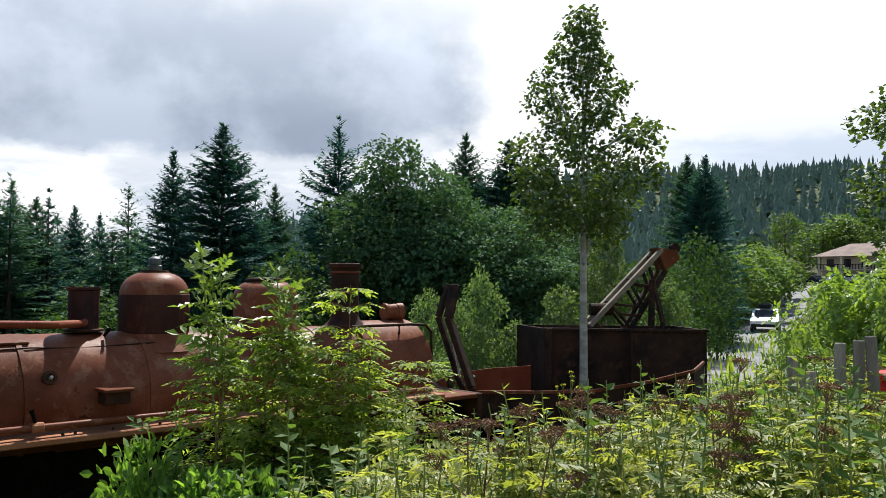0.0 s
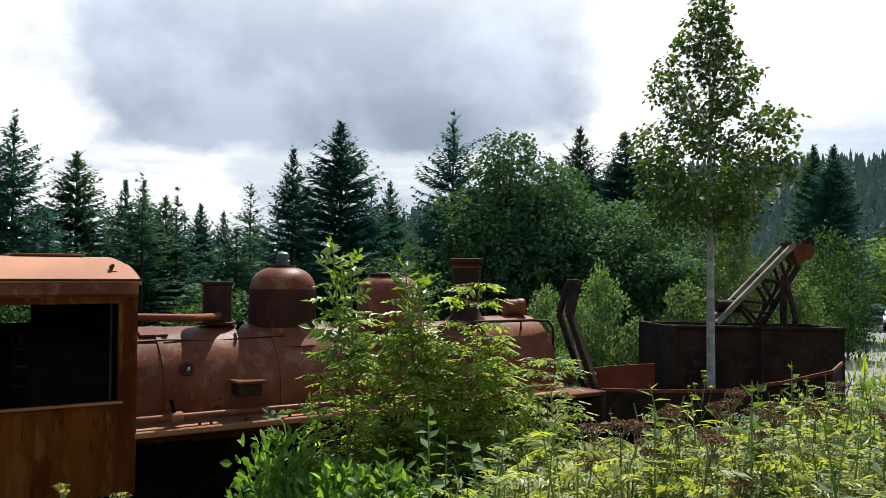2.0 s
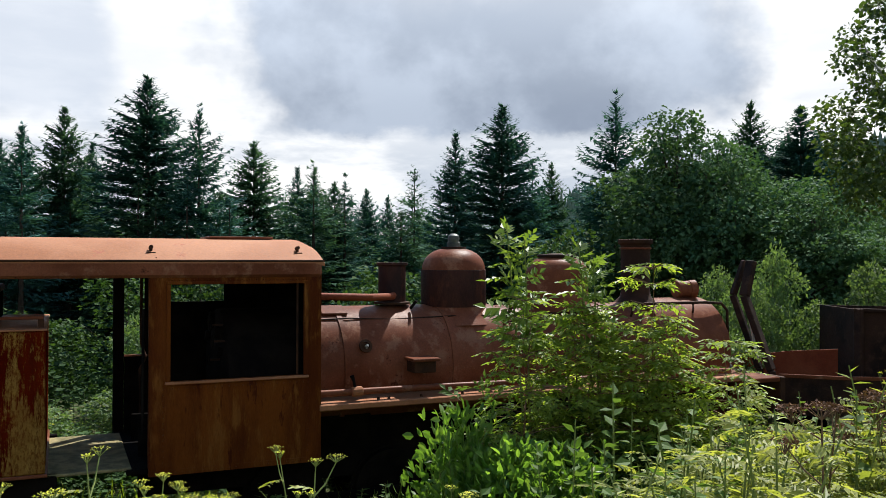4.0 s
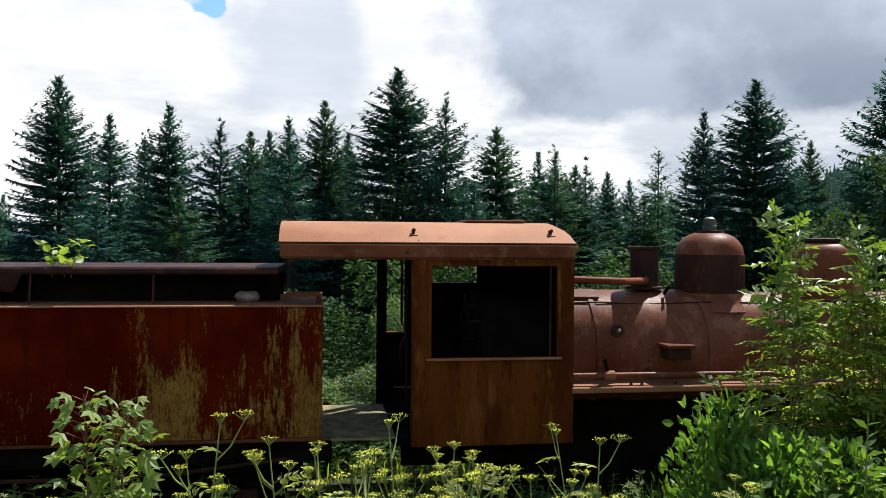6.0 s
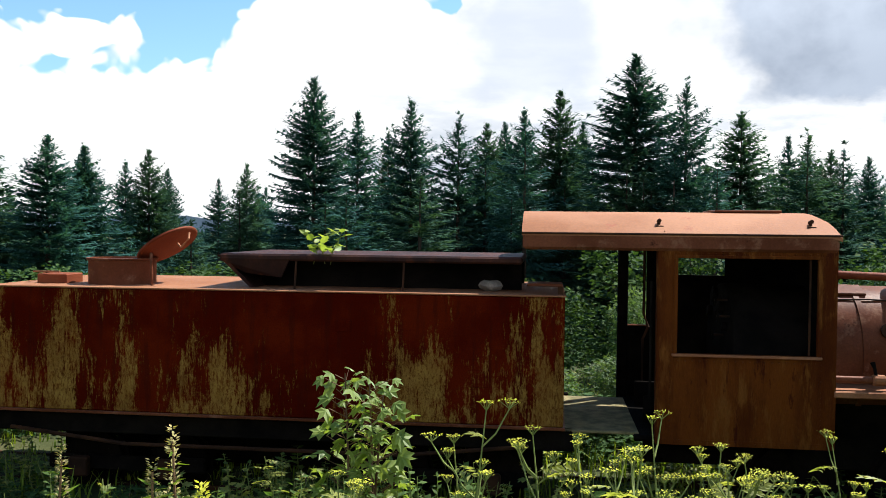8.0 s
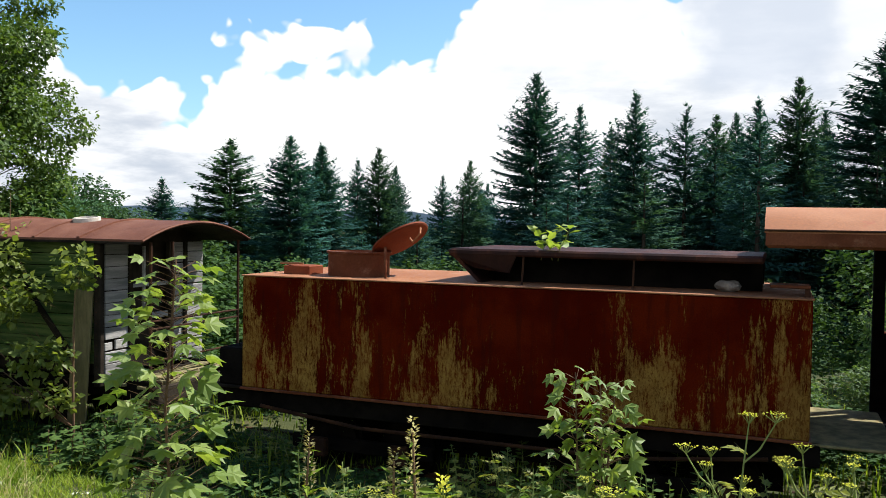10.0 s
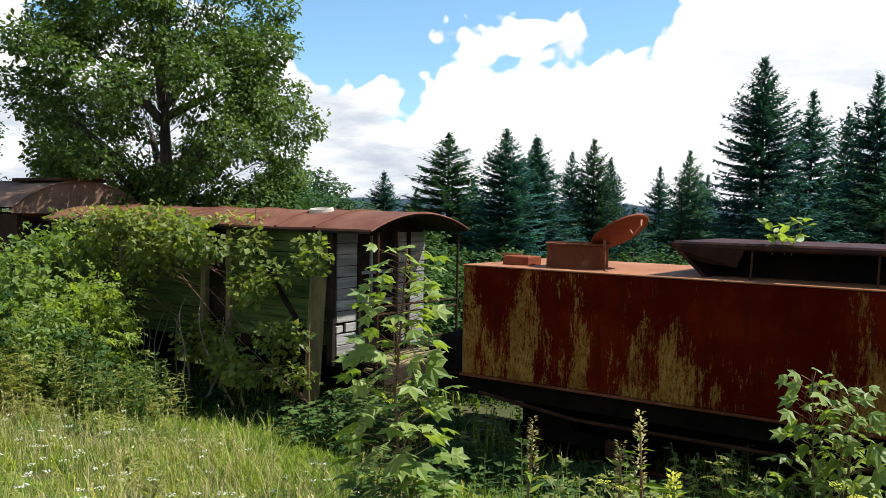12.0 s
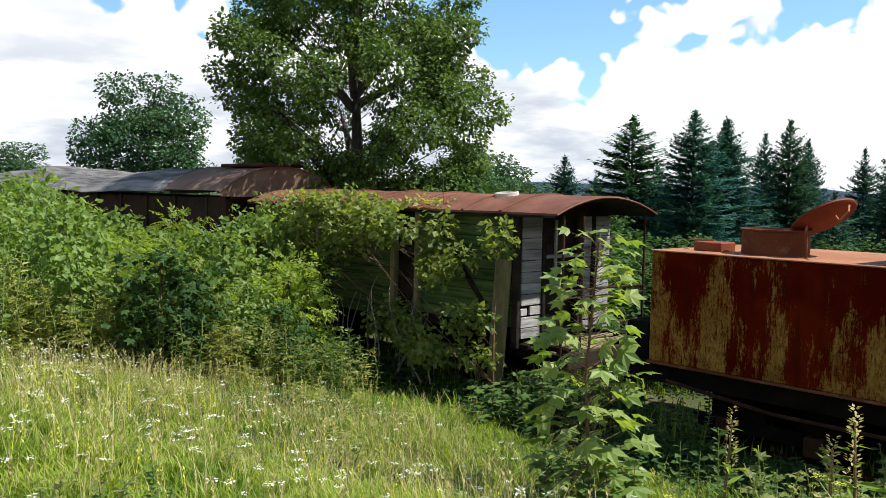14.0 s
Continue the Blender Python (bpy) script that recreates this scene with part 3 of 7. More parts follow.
def broadleaf(name, seed, high, clumps, leaves, size, mat, bark, label, template=LEAF_PLAIN, stem=0.2, category="tree", shell=0.5, up=0.5, rise=-0.25):
    """A leafy tree or shrub at the origin: a trunk, a limb to each clump, and leaves round the clumps (x, y, z, rx, ry, rz)."""
    rng = np.random.default_rng(seed)
    tree = thing(name, (0, 0, 0), label, category)
    clumps = np.array(clumps, float)
    share = (clumps[:, 3] * clumps[:, 4] + clumps[:, 3] * clumps[:, 5] + clumps[:, 4] * clumps[:, 5]) ** 1.0
    share = share / share.sum()
    wood = [limb([(0, 0, -0.3), (0.02 * high, 0.01 * high, high * 0.4), (0, 0, high * 0.86)], (stem, stem * 0.7, stem * 0.12), 7)]
    places, ways, ups = [], [], []
    for (cx, cy, cz, rx, ry, rz), part_of in zip(clumps, share):
        n = max(8, int(leaves * part_of))
        d = unit(rng, n)
        r = rng.uniform(shell, 1.0, n) ** 0.7 * (1 + 0.16 * np.sin(5 * d[:, 0] + 3 * d[:, 2] + seed) + 0.12 * np.sin(9 * d[:, 1] + 7 * d[:, 0]))
        p = d * r[:, None] * (rx, ry, rz) + (cx, cy, cz)
        places.append(p)
        ways.append(d * (0.8, 0.8, 0.5) + unit(rng, n) * 0.7 + (0, 0, rise))
        ups.append(d * 0.5 + unit(rng, n) * 0.7 + (0, 0, up))
        foot = np.array((0, 0, min(high * 0.7, max(0.16 * high, cz - 0.5 * rz - rng.uniform(0.3, 0.8) * math.hypot(cx, cy)))))
        mid = foot * 0.5 + np.array((cx, cy, cz)) * 0.5 + unit(rng, 1)[0] * 0.07 * math.hypot(cx, cy) + (0, 0, 0.06 * math.hypot(cx, cy))
        thick = 1.0 if len(wood) % 27 == 1 else min(0.07, 0.013 / stem)
        wood.append(limb([foot, mid, (cx, cy, cz + 0.4 * rz)], (stem * 0.42 * thick, stem * 0.26 * thick, stem * 0.05), 5))
        for _ in range(2):
            q = np.array((cx, cy, cz)) + unit(rng, 1)[0] * (rx, ry, rz) * 0.85
            wood.append(limb([mid, (mid + q) / 2 + unit(rng, 1)[0] * 0.1 * rx, q], (min(stem * 0.09, 0.009), min(stem * 0.05, 0.006), min(stem * 0.015, 0.003)), 4))
    places, ways, ups = np.concatenate(places), np.concatenate(ways), np.concatenate(ups)
    sizes = size * rng.uniform(0.6, 1.25, len(places))
    v, f = strewn(template, places, ways, ups, sizes)
    raw("crown", v, f, mat, tree)
    v, f = joined(wood)
    raw("trunk" if stem > 0.06 else "stem", v, f, bark, tree, smooth=True)
    return tree


def mound(seed, count, wide, low, high, size):
    """Clumps spread through a rounded crown."""
    rng = np.random.default_rng(seed)
    made = []
    for k in range(count):
        f = (k + 0.5) / count
        z = low + (high - low) * f
        room = wide * math.sqrt(max(0.05, 1 - (1.7 * f - 0.75) ** 2)) if f > 0.3 else wide * (0.72 + 0.7 * f)
        a = k * 2.4 + rng.uniform(-0.5, 0.5)
        r = max(0, room - size * 0.7) * math.sqrt(rng.uniform(0.25, 1.0))
        s = size * rng.uniform(0.75, 1.3) * (1.1 - 0.35 * f)
        made.append((r * math.cos(a), r * math.sin(a), z, s, s, s * 0.72))
    return made


def globe(seed, count, cz, rx, rz, size, inner=0.45):
    """Clumps through a rounded crown about a middle height cz."""
    rng = np.random.default_rng(seed)
    made = []
    for k in range(count):
        z = 1 - 2 * (k + 0.5) / count
        a, r = 2.4 * k + rng.uniform(-0.4, 0.4), rng.uniform(inner, 1.0) ** 0.6
        flat = math.sqrt(1 - z * z)
        s = size * rng.uniform(0.7, 1.3)
        made.append((rx * r * flat * math.cos(a), rx * r * flat * math.sin(a), cz + rz * r * z, s, s, s * 0.62))
    return made


def planted(source, x, y, tall=1.0, wide=None, sunk=0.05, label=""):
    """A copy of a plant standing on the ground."""
    m = Matrix.LocRotScale((x, y, land(x, y) - sunk), Euler((0, 0, random.uniform(0, 6.28))), None)
    ob = copy_thing(source, m)
    ob.scale = (wide or tall, wide or tall, tall)
    if label:
        ob["label"] = label
    return ob


def unplant(source):
    """Takes away the pattern that the copies were made from."""
    for ob in (*source.children_recursive, source):
        bpy.data.objects.remove(ob)

# ---- the locomotive ----
SIDE, AXIS = -8.70, -9.80  # the near side of cab and tender; the middle of the train
FAR = 2 * AXIS - SIDE


def rivets(bm, a, b, count, r=0.009, out=(1, 0, 0)):
    """A row of low rivet heads."""
    a, b, out = Vector(a), Vector(b), Vector(out)
    for k in range(count):
        p = a.lerp(b, (k + 0.5) / count)
        rod(p - out * 0.004, p + out * 0.007, r, r * 0.55, 6, bm)
    return bm


def wheel_pair(parent, y, r, x0, x1, spokes=10):
    for x in (x0, x1):
        w = part("wheel", lathe([(r * 0.99, -0.05), (r * 0.99, 0.05)], (x, y, r), (1, 0, 0), 32), IRON, parent)
        bm = lathe([(r + 0.03, -0.06), (r + 0.03, -0.035), (r, -0.03), (r, 0.06), (r * 0.86, 0.06), (r * 0.86, -0.06)], (x, y, r), (1, 0, 0), 32)
        part("tyre", bm, IRON, w)
    part("axle", rod((x0, y, r), (x1, y, r), 0.06), IRON, parent)


def cab_opening(x, lo, hi, hole_lo, hole_hi, thick):
    """A plate in a plane of x with a window through it."""
    bm = bmesh.new()
    y0, z0 = lo
    y1, z1 = hi
    a0, c0 = hole_lo
    a1, c1 = hole_hi
    for p, q in (((y0, z0), (y1, c0)), ((y0, c1), (y1, z1)), ((y0, c0), (a0, c1)), ((a1, c0), (y1, c1))):
        box((x - thick, p[0], p[1]), (x, q[0], q[1]), 0.0, bm)
    bmesh.ops.remove_doubles(bm, verts=bm.verts, dist=0.0005)
    return bm


def slab(corners, along, bm=None):
    """A plate: a flat outline given thickness along a vector."""
    bm = bm or bmesh.new()
    along = Vector(along)
    a = [bm.verts.new(p) for p in corners]
    b = [bm.verts.new(Vector(p) + along) for p in corners]
    bm.faces.new(a[::-1]), bm.faces.new(b)
    n = len(a)
    for k in range(n):
        bm.faces.new((a[k], a[(k + 1) % n], b[(k + 1) % n], b[k]))
    return bm


def build_locomotive():
    loco = thing("steam_locomotive", (AXIS, 4.5, 0.05), "derelict narrow-gauge steam locomotive, rusted brown all over, on old track", "locomotive")
    # boiler with its bands
    br, bz = 0.70, 1.73
    boiler = part("boiler", lathe([(br, 0), (br, 2.45), (br - 0.03, 2.47), (br - 0.03, 5.80)], (AXIS, 2.62, bz), (0, 1, 0), 56), RUST, loco, "rust-brown riveted boiler barrel", True)
    for y in (3.05, 4.35, 5.12, 5.9, 6.7):
        r = br if y < 5.09 else br - 0.03
        part("boiler_band", lathe([(r + 0.002, -0.03), (r + 0.012, -0.028), (r + 0.012, 0.028), (r + 0.002, 0.03)], (AXIS, y, bz), (0, 1, 0), 56), RUST, boiler, smooth=True)
    smoke = part("smokebox", lathe([(0.69, 0), (0.72, 0.01), (0.72, 1.08), (0.70, 1.10), (0.6, 1.11)], (AXIS, 7.35, bz), (0, 1, 0), 56), RUST, loco, "rusted smokebox drum", True)
    part("smokebox_door", lathe([(0.60, 0), (0.57, 0.05), (0.3, 0.12), (0.05, 0.14)], (AXIS, 8.45, bz), (0, 1, 0), 40), RUST_DARK, smoke, smooth=True)
    bm = bmesh.new()
    for y in (2.72, 4.28, 5.18):
        for k in range(34):
            a = radians(-60 + 7 * k)
            d = Vector((math.sin(radians(90) - a), 0, math.cos(radians(90) - a)))
            p = Vector((AXIS, y, bz)) + d * (br if y < 5.1 else br - 0.03)
            rod(p - d * 0.004, p + d * 0.008, 0.010, 0.006, 6, bm)
    tagged(part("rivets", bm, RUST, boiler), kind="stuff")
    # lagging plates on top by the cab
    part("top_plate", box((AXIS + 0.12, 2.86, bz + 0.652), (AXIS + 0.36, 3.16, bz + 0.68), 0.008, turn=Matrix.Rotation(radians(20), 4, "Y")), RUST, boiler)
    # washout hole
    hole = part("washout_plug", lathe([(0.075, 0), (0.075, 0.02), (0.045, 0.022), (0.040, 0.005)], (AXIS + 0.655, 3.27, bz + 0.285), (0.92, 0, 0.39), 20), RUST_DARK, boiler, "dark round washout hole")
    part("plug", rod((AXIS + 0.66, 3.28, bz + 0.28), (AXIS + 0.70, 3.28, bz + 0.30), 0.022, 0.016, 8), PALE_TIN, hole)
    part("step_plate", box((AXIS + 0.66, 3.72, 1.85), (AXIS + 0.98, 4.04, 1.885), 0.006), RUST, boiler)
    part("step_box", box((AXIS + 0.64, 3.75, 1.72), (AXIS + 0.93, 4.01, 1.85), 0.008), RUST_DARK, boiler)
    part("step_bracket", box((AXIS + 0.64, 3.84, 1.70), (AXIS + 0.70, 3.90, 1.86), 0.006), RUST_DARK, boiler)
    # domes
    prof = [(0.56, -0.10), (0.50, -0.04), (0.415, 0.04), (0.395, 0.12), (0.395, 0.55)]
    prof += [(0.395 * math.cos(radians(a)) ** 0.75, 0.55 + 0.27 * math.sin(radians(a))) for a in (10, 20, 30, 40, 50, 60, 68, 75)] + [(0.07, 0.825)]
    dome = part("steam_dome", lathe(prof, (AXIS, 4.645, 2.30), seg=48), RUST, loco, "tall rounded rusty steam dome", True)
    part("dome_barrel", lathe([(0.399, 0.10), (0.405, 0.12), (0.405, 0.55), (0.397, 0.552)], (AXIS, 4.645, 2.30), seg=48), RUST_DEEP, dome, "darker plate round the dome", True)
    part("dome_rim", lathe([(0.15, 0.805), (0.16, 0.81), (0.155, 0.835), (0.09, 0.838)], (AXIS, 4.645, 2.30), seg=28), RUST_DARK, dome, smooth=True)
    part("safety_valve", lathe([(0.075, 0.82), (0.085, 0.90), (0.068, 0.91), (0.075, 0.945), (0.066, 0.985), (0.03, 1.01)], (AXIS, 4.645, 2.29), seg=18), BRONZE, dome, "grey-green domed safety valve", True)
    prof = [(0.48, -0.10), (0.43, 0.0), (0.41, 0.06), (0.41, 0.38)] + [(0.41 * math.cos(radians(a)) ** 0.6, 0.38 + 0.22 * math.sin(radians(a))) for a in (12, 25, 38, 50, 62, 74)] + [(0.13, 0.60)]
    sand = part("sand_dome", lathe(prof, (AXIS, 6.14, 2.42), seg=44), RUST, loco, "rounded rusty sand dome", True)
    part("dome_lid", lathe([(0.25, 0.585), (0.26, 0.60), (0.25, 0.625), (0.05, 0.64)], (AXIS, 6.14, 2.42), seg=30), RUST_DARK, sand, smooth=True)
    # whistle pipe stub by the cab, and the chimney
    stub = part("vent_pipe", lathe([(0.165, 0), (0.165, 0.44), (0.19, 0.455), (0.19, 0.485), (0.160, 0.486), (0.155, 0.30)], (AXIS + 0.05, 3.81, 2.455), seg=28), RUST_DEEP, loco, "short open rusty vent pipe", True)
    part("vent_flange", lathe([(0.18, 0), (0.215, 0.005), (0.215, 0.03), (0.18, 0.035)], (AXIS + 0.05, 3.81, 2.44), seg=24), RUST_DARK, stub)
    chim = part("chimney", lathe([(0.36, -0.06), (0.29, 0.02), (0.215, 0.09), (0.195, 0.16), (0.20, 0.80), (0.235, 0.82), (0.24, 0.875), (0.20, 0.88), (0.19, 0.5)], (AXIS, 7.40, 2.38), seg=36), RUST_DARK, loco, "dark rusted chimney", True)
    part("chimney_ring", lathe([(0.201, 0.74), (0.215, 0.745), (0.215, 0.765), (0.201, 0.77)], (AXIS, 7.40, 2.38), seg=36), RUST, chim, smooth=True)
    # headlamp on its bracket
    lamp = part("headlamp", lathe([(0.115, 0), (0.125, 0.01), (0.125, 0.05), (0.115, 0.055), (0.115, 0.2), (0.125, 0.205), (0.125, 0.25), (0.13, 0.30), (0.10, 0.31)], (AXIS, 8.08, 2.565), (0.12, 1, 0), 26), RUST, loco, "rusty drum headlamp", True)
    part("lamp_bracket", box((AXIS - 0.05, 8.12, 2.40), (AXIS + 0.05, 8.22, 2.46), 0.01), RUST_DARK, lamp)
    part("lamp_ring", bent_tube([(AXIS, 8.2 + 0.06 * math.cos(a), 2.70 + 0.06 * math.sin(a)) for a in np.linspace(-0.4, 3.5, 9)], 0.008, 6), IRON, lamp)
    # pipes and rails
    pts = [(SIDE - 0.35, 2.6, 2.585), (SIDE - 0.36, 3.3, 2.56), (AXIS + 0.3, 3.72, 2.545), (AXIS + 0.13, 3.80, 2.56)]
    part("steam_pipe", bent_tube(pts, 0.042, 10), RUST_RED, loco, smooth=True)
    rail = [(AXIS + 0.47, 6.9, 2.40), (AXIS + 0.47, 8.2, 2.40), (AXIS + 0.46, 8.5, 2.38), (AXIS + 0.44, 8.62, 2.28), (AXIS + 0.43, 8.64, 1.9), (AXIS + 0.43, 8.62, 1.5)]
    part("handrail", bent_tube(rail, 0.02, 8), RUST_DARK, loco, smooth=True)
    for y in (7.0, 8.0):
        part("rail_bracket", bent_tube([(AXIS + 0.47, y, 2.40), (AXIS + 0.50, y - 0.02, 2.30), (AXIS + 0.45, y, 2.24)], 0.016, 6), RUST_DARK, loco)
    for z, dy in ((2.30, 0.0), (2.235, 0.05)):
        run = [(AXIS + 0.41 + 0.10 * (2.30 - z) / 0.065 * 0.5, 2.65 + k * 0.5, z + 0.015 * math.sin(k * 2.1 + dy * 9)) for k in range(9)]
        part("cable", bent_tube(run, 0.009, 5), RUST_DARK, loco)
    part("check_valve", bent_tube([(AXIS + 0.45, 5.12, 2.22), (AXIS + 0.52, 5.13, 2.30), (AXIS + 0.55, 5.17, 2.42)], (0.03, 0.022, 0.03), 8), RUST_DARK, loco)
    part("lever", rod((AXIS + 0.3, 3.95, 2.40), (AXIS + 0.36, 4.0, 2.49), 0.018), IRON, loco)
    part("feed_pipe", bent_tube([(SIDE - 0.10, 2.62, 1.575), (SIDE - 0.11, 4.0, 1.57), (SIDE - 0.12, 6.0, 1.55), (SIDE - 0.16, 8.2, 1.53)], 0.036, 10), RUST, loco, smooth=True)
    valve = part("pipe_joint", lathe([(0.045, -0.06), (0.055, -0.05), (0.055, 0.05), (0.045, 0.06)], (SIDE - 0.10, 3.06, 1.575), (0, 1, 0), 12), RUST_PALE, loco)
    part("valve_handle", bent_tube([(SIDE - 0.10, 3.04, 1.60), (SIDE - 0.09, 3.02, 1.69), (SIDE - 0.10, 3.0, 1.75)], (0.02, 0.016, 0.026), 7), IRON, valve)
    part("running_board", box((AXIS + 0.55, 2.62, 1.41), (SIDE + 0.02, 8.30, 1.475), 0.01), RUST_PALE, loco, "rusty running board along the boiler", False)
    part("running_board", box((FAR - 0.02, 2.62, 1.41), (AXIS - 0.55, 8.30, 1.475), 0.01), RUST, loco)
    for y in (3.3, 3.42, 3.8, 4.3):
        part("bolt", rod((SIDE - 0.1, y, 1.474), (SIDE - 0.1, y, 1.50), 0.018, 0.014, 6), RUST_DARK, loco)
    # front beam, steps, frame
    part("front_plate", box((FAR + 0.1, 8.25, 1.36), (SIDE - 0.02, 8.95, 1.42), 0.01), RUST, loco)
    part("buffer_beam", box((FAR + 0.1, 8.95, 0.95), (SIDE - 0.02, 9.05, 1.42), 0.012), RUST_DARK, loco)
    for x in (SIDE - 0.20, SIDE - 0.45):
        part("step_bracket", box((x - 0.09, 8.30, 0.78), (x + 0.09, 8.34, 1.38), 0.008, turn=Matrix.Rotation(radians(8), 4, "Y")), RUST, loco)
    part("step", box((SIDE - 0.42, 8.2, 0.80), (SIDE - 0.02, 8.45, 0.83), 0.006), RUST, loco)
    part("cylinder", lathe([(0.20, 0), (0.24, 0.01), (0.24, 0.62), (0.20, 0.63)], (SIDE - 0.32, 7.35, 0.85), (0, 1, 0), 28), RUST_DARK, loco, smooth=True)
    for x in (AXIS + 0.45, AXIS - 0.45):
        part("frame", box((x - 0.02, 0.9, 0.55), (x + 0.02, 8.95, 1.25), 0.008), IRON, loco)
    part("firebox", box((AXIS - 0.5, 1.9, 0.55), (AXIS + 0.5, 3.4, 1.3), 0.02), IRON, loco)
    for y in (2.4, 3.6, 4.8, 6.0):
        wheel_pair(loco, y, 0.42, AXIS - 0.55, AXIS + 0.55)
    part("coupling_rod", box((AXIS + 0.63, 2.3, 0.36), (AXIS + 0.68, 6.1, 0.44), 0.01), IRON, loco)
    # cab: side plates with the big window, lower panel framed
    y0, y1 = 0.945, 2.635
    for near in (True, False):
        x = SIDE if near else FAR + 0.03
        # far side black instead of rust: the cab's shade put into its colour
        cab = part("cab_side", cab_opening(x, (y0 if near else 1.09, 0.90), (y1, 2.87), (1.14 if near else 1.30, 1.80 if near else 2.46), (2.455 if near else 2.02, 2.735), 0.03), RUST_CAB if near else IRON, loco, "cab side with an open window, rusted brown near, shade-black far")
        if not near:
            continue
        s = 1
        face = x if near else x - 0.03
        bm = bmesh.new()
        for p, q in (((1.10, 1.76), (2.495, 1.80)), ((1.10, 2.735), (2.495, 2.765)), ((1.10, 1.80), (1.14, 2.735)), ((2.455, 1.80), (2.495, 2.735))):
            box((min(face, face + s * 0.018), p[0], p[1]), (max(face, face + s * 0.018), q[0], q[1]), 0.004, bm)
        part("window_frame", bm, RUST_CAB, cab)
        part("window_sill", box((min(face, face + s * 0.03), 1.09, 1.772), (max(face, face + s * 0.03), 2.50, 1.798), 0.004), RUST_PALE, cab)
        bm = bmesh.new()
        for p, q in (((y0 + 0.01, 0.90), (y1, 0.955)), ((y0 + 0.01, 0.955), (y0 + 0.16, 2.87)), ((y1 - 0.16, 0.955), (y1, 2.87))):
            box((min(face, face + s * 0.006), p[0], p[1]), (max(face, face + s * 0.006), q[0], q[1]), 0.002, bm)
        part("edge_strip", bm, RUST_CAB, cab)
        for _ in (0,):
            bm = bmesh.new()
            for a, b, c in (((y0 + 0.13, 1.0), (y0 + 0.13, 1.75), 14), ((y1 - 0.14, 1.0), (y1 - 0.14, 1.75), 14), ((1.12, 2.78), (2.48, 2.78), 20), ((1.1, 0.93), (2.5, 0.93), 22), ((1.12, 1.73), (2.48, 1.73), 20)):
                rivets(bm, (x + 0.006, *a), (x + 0.006, *b), c)
            tagged(part("rivets", bm, RUST_CAB, cab), kind="stuff")
        # sliding sash track bars in the window
        for y in (2.40,):
            part("sash_bar", rod((x - 0.06, y, 1.80), (x - 0.06, y, 2.735), 0.012, seg=6), RUST_DARK, cab)
    # round post at the rear of the side, door pillar and handrails
    part("door_post", box((SIDE - 0.12, y0, 0.90), (SIDE - 0.032, y0 + 0.05, 2.86), 0.008), RUST_CAB, loco)
    part("grab_rail", rod((SIDE - 0.06, y0 - 0.05, 1.3), (SIDE - 0.06, y0 - 0.05, 2.5), 0.014), IRON, loco)
    part("back_post", box((FAR + 0.05, 0.735, 0.9), (FAR + 0.16, 0.855, 2.86), 0.01), IRON, loco)
    part("grab_rail", bent_tube([(FAR + 0.3, 1.03, 2.8), (FAR + 0.3, 1.03, 2.0), (FAR + 0.34, 1.08, 1.85), (FAR + 0.3, 1.02, 1.7), (FAR + 0.3, 1.02, 1.0)], 0.018, 7), RUST_DARK, loco)
    part("half_door", box((FAR + 0.08, 0.86, 0.9), (FAR + 0.11, 1.12, 1.83), 0.006), IRON, loco, "black half-height cab door")
    part("door_rail", box((FAR + 0.07, 0.85, 1.83), (FAR + 0.12, 1.12, 1.85), 0.004), RUST, loco)
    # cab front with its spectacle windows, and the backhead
    # front and fittings black too, for the shade inside the cab
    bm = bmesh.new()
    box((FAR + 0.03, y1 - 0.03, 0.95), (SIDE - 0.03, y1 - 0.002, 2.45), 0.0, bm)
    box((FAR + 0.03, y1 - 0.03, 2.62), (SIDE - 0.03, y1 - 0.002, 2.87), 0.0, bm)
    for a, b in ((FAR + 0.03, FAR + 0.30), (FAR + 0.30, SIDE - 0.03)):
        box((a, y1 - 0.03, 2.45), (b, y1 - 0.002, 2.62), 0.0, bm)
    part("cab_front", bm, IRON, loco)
    # arch added under the roof to keep the sun out of the cab
    arch = [(FAR + 0.03, y1 - 0.03, 2.86)] + [(AXIS + 1.08 * (-1 + k / 8), y1 - 0.03, 2.955 + 0.225 * (1 - abs(-1 + k / 8) ** 2.6)) for k in range(17)] + [(SIDE - 0.03, y1 - 0.03, 2.86)]
    part("cab_front_arch", slab(arch, (0, 0.026, 0)), IRON, loco)
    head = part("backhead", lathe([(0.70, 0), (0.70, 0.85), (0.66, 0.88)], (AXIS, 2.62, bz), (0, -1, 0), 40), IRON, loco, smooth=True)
    part("firehole_door", lathe([(0.2, 0), (0.2, 0.03), (0.05, 0.05)], (AXIS, 1.74, 1.45), (0, -1, 0), 20), RUST_DARK, head)
    for k, (x, z, r) in enumerate(((0.25, 2.2, 0.08), (-0.1, 2.3, 0.09), (0.45, 2.0, 0.05), (-0.35, 2.1, 0.06))):
        part("gauge", lathe([(r, 0), (r, 0.05), (r * 0.8, 0.055)], (AXIS + x, 1.74, z), (0, -1, 0.1), 18), IRON, head)
    for x, z in ((0.42, 2.28), (0.3, 1.9), (0.55, 2.12)):
        part("handwheel", bent_tube([(AXIS + x + 0.06 * math.cos(a), 1.62, z + 0.06 * math.sin(a)) for a in np.linspace(0, 6.283, 13)], 0.010, 5), IRON, head)
        part("valve_stem", rod((AXIS + x, 1.62, z), (AXIS + x, 1.75, z), 0.012), RUST_DARK, head)
    part("cab_floor", box((FAR + 0.03, 0.75, 0.92), (SIDE - 0.04, 2.6, 0.97), 0.01), IRON, loco)
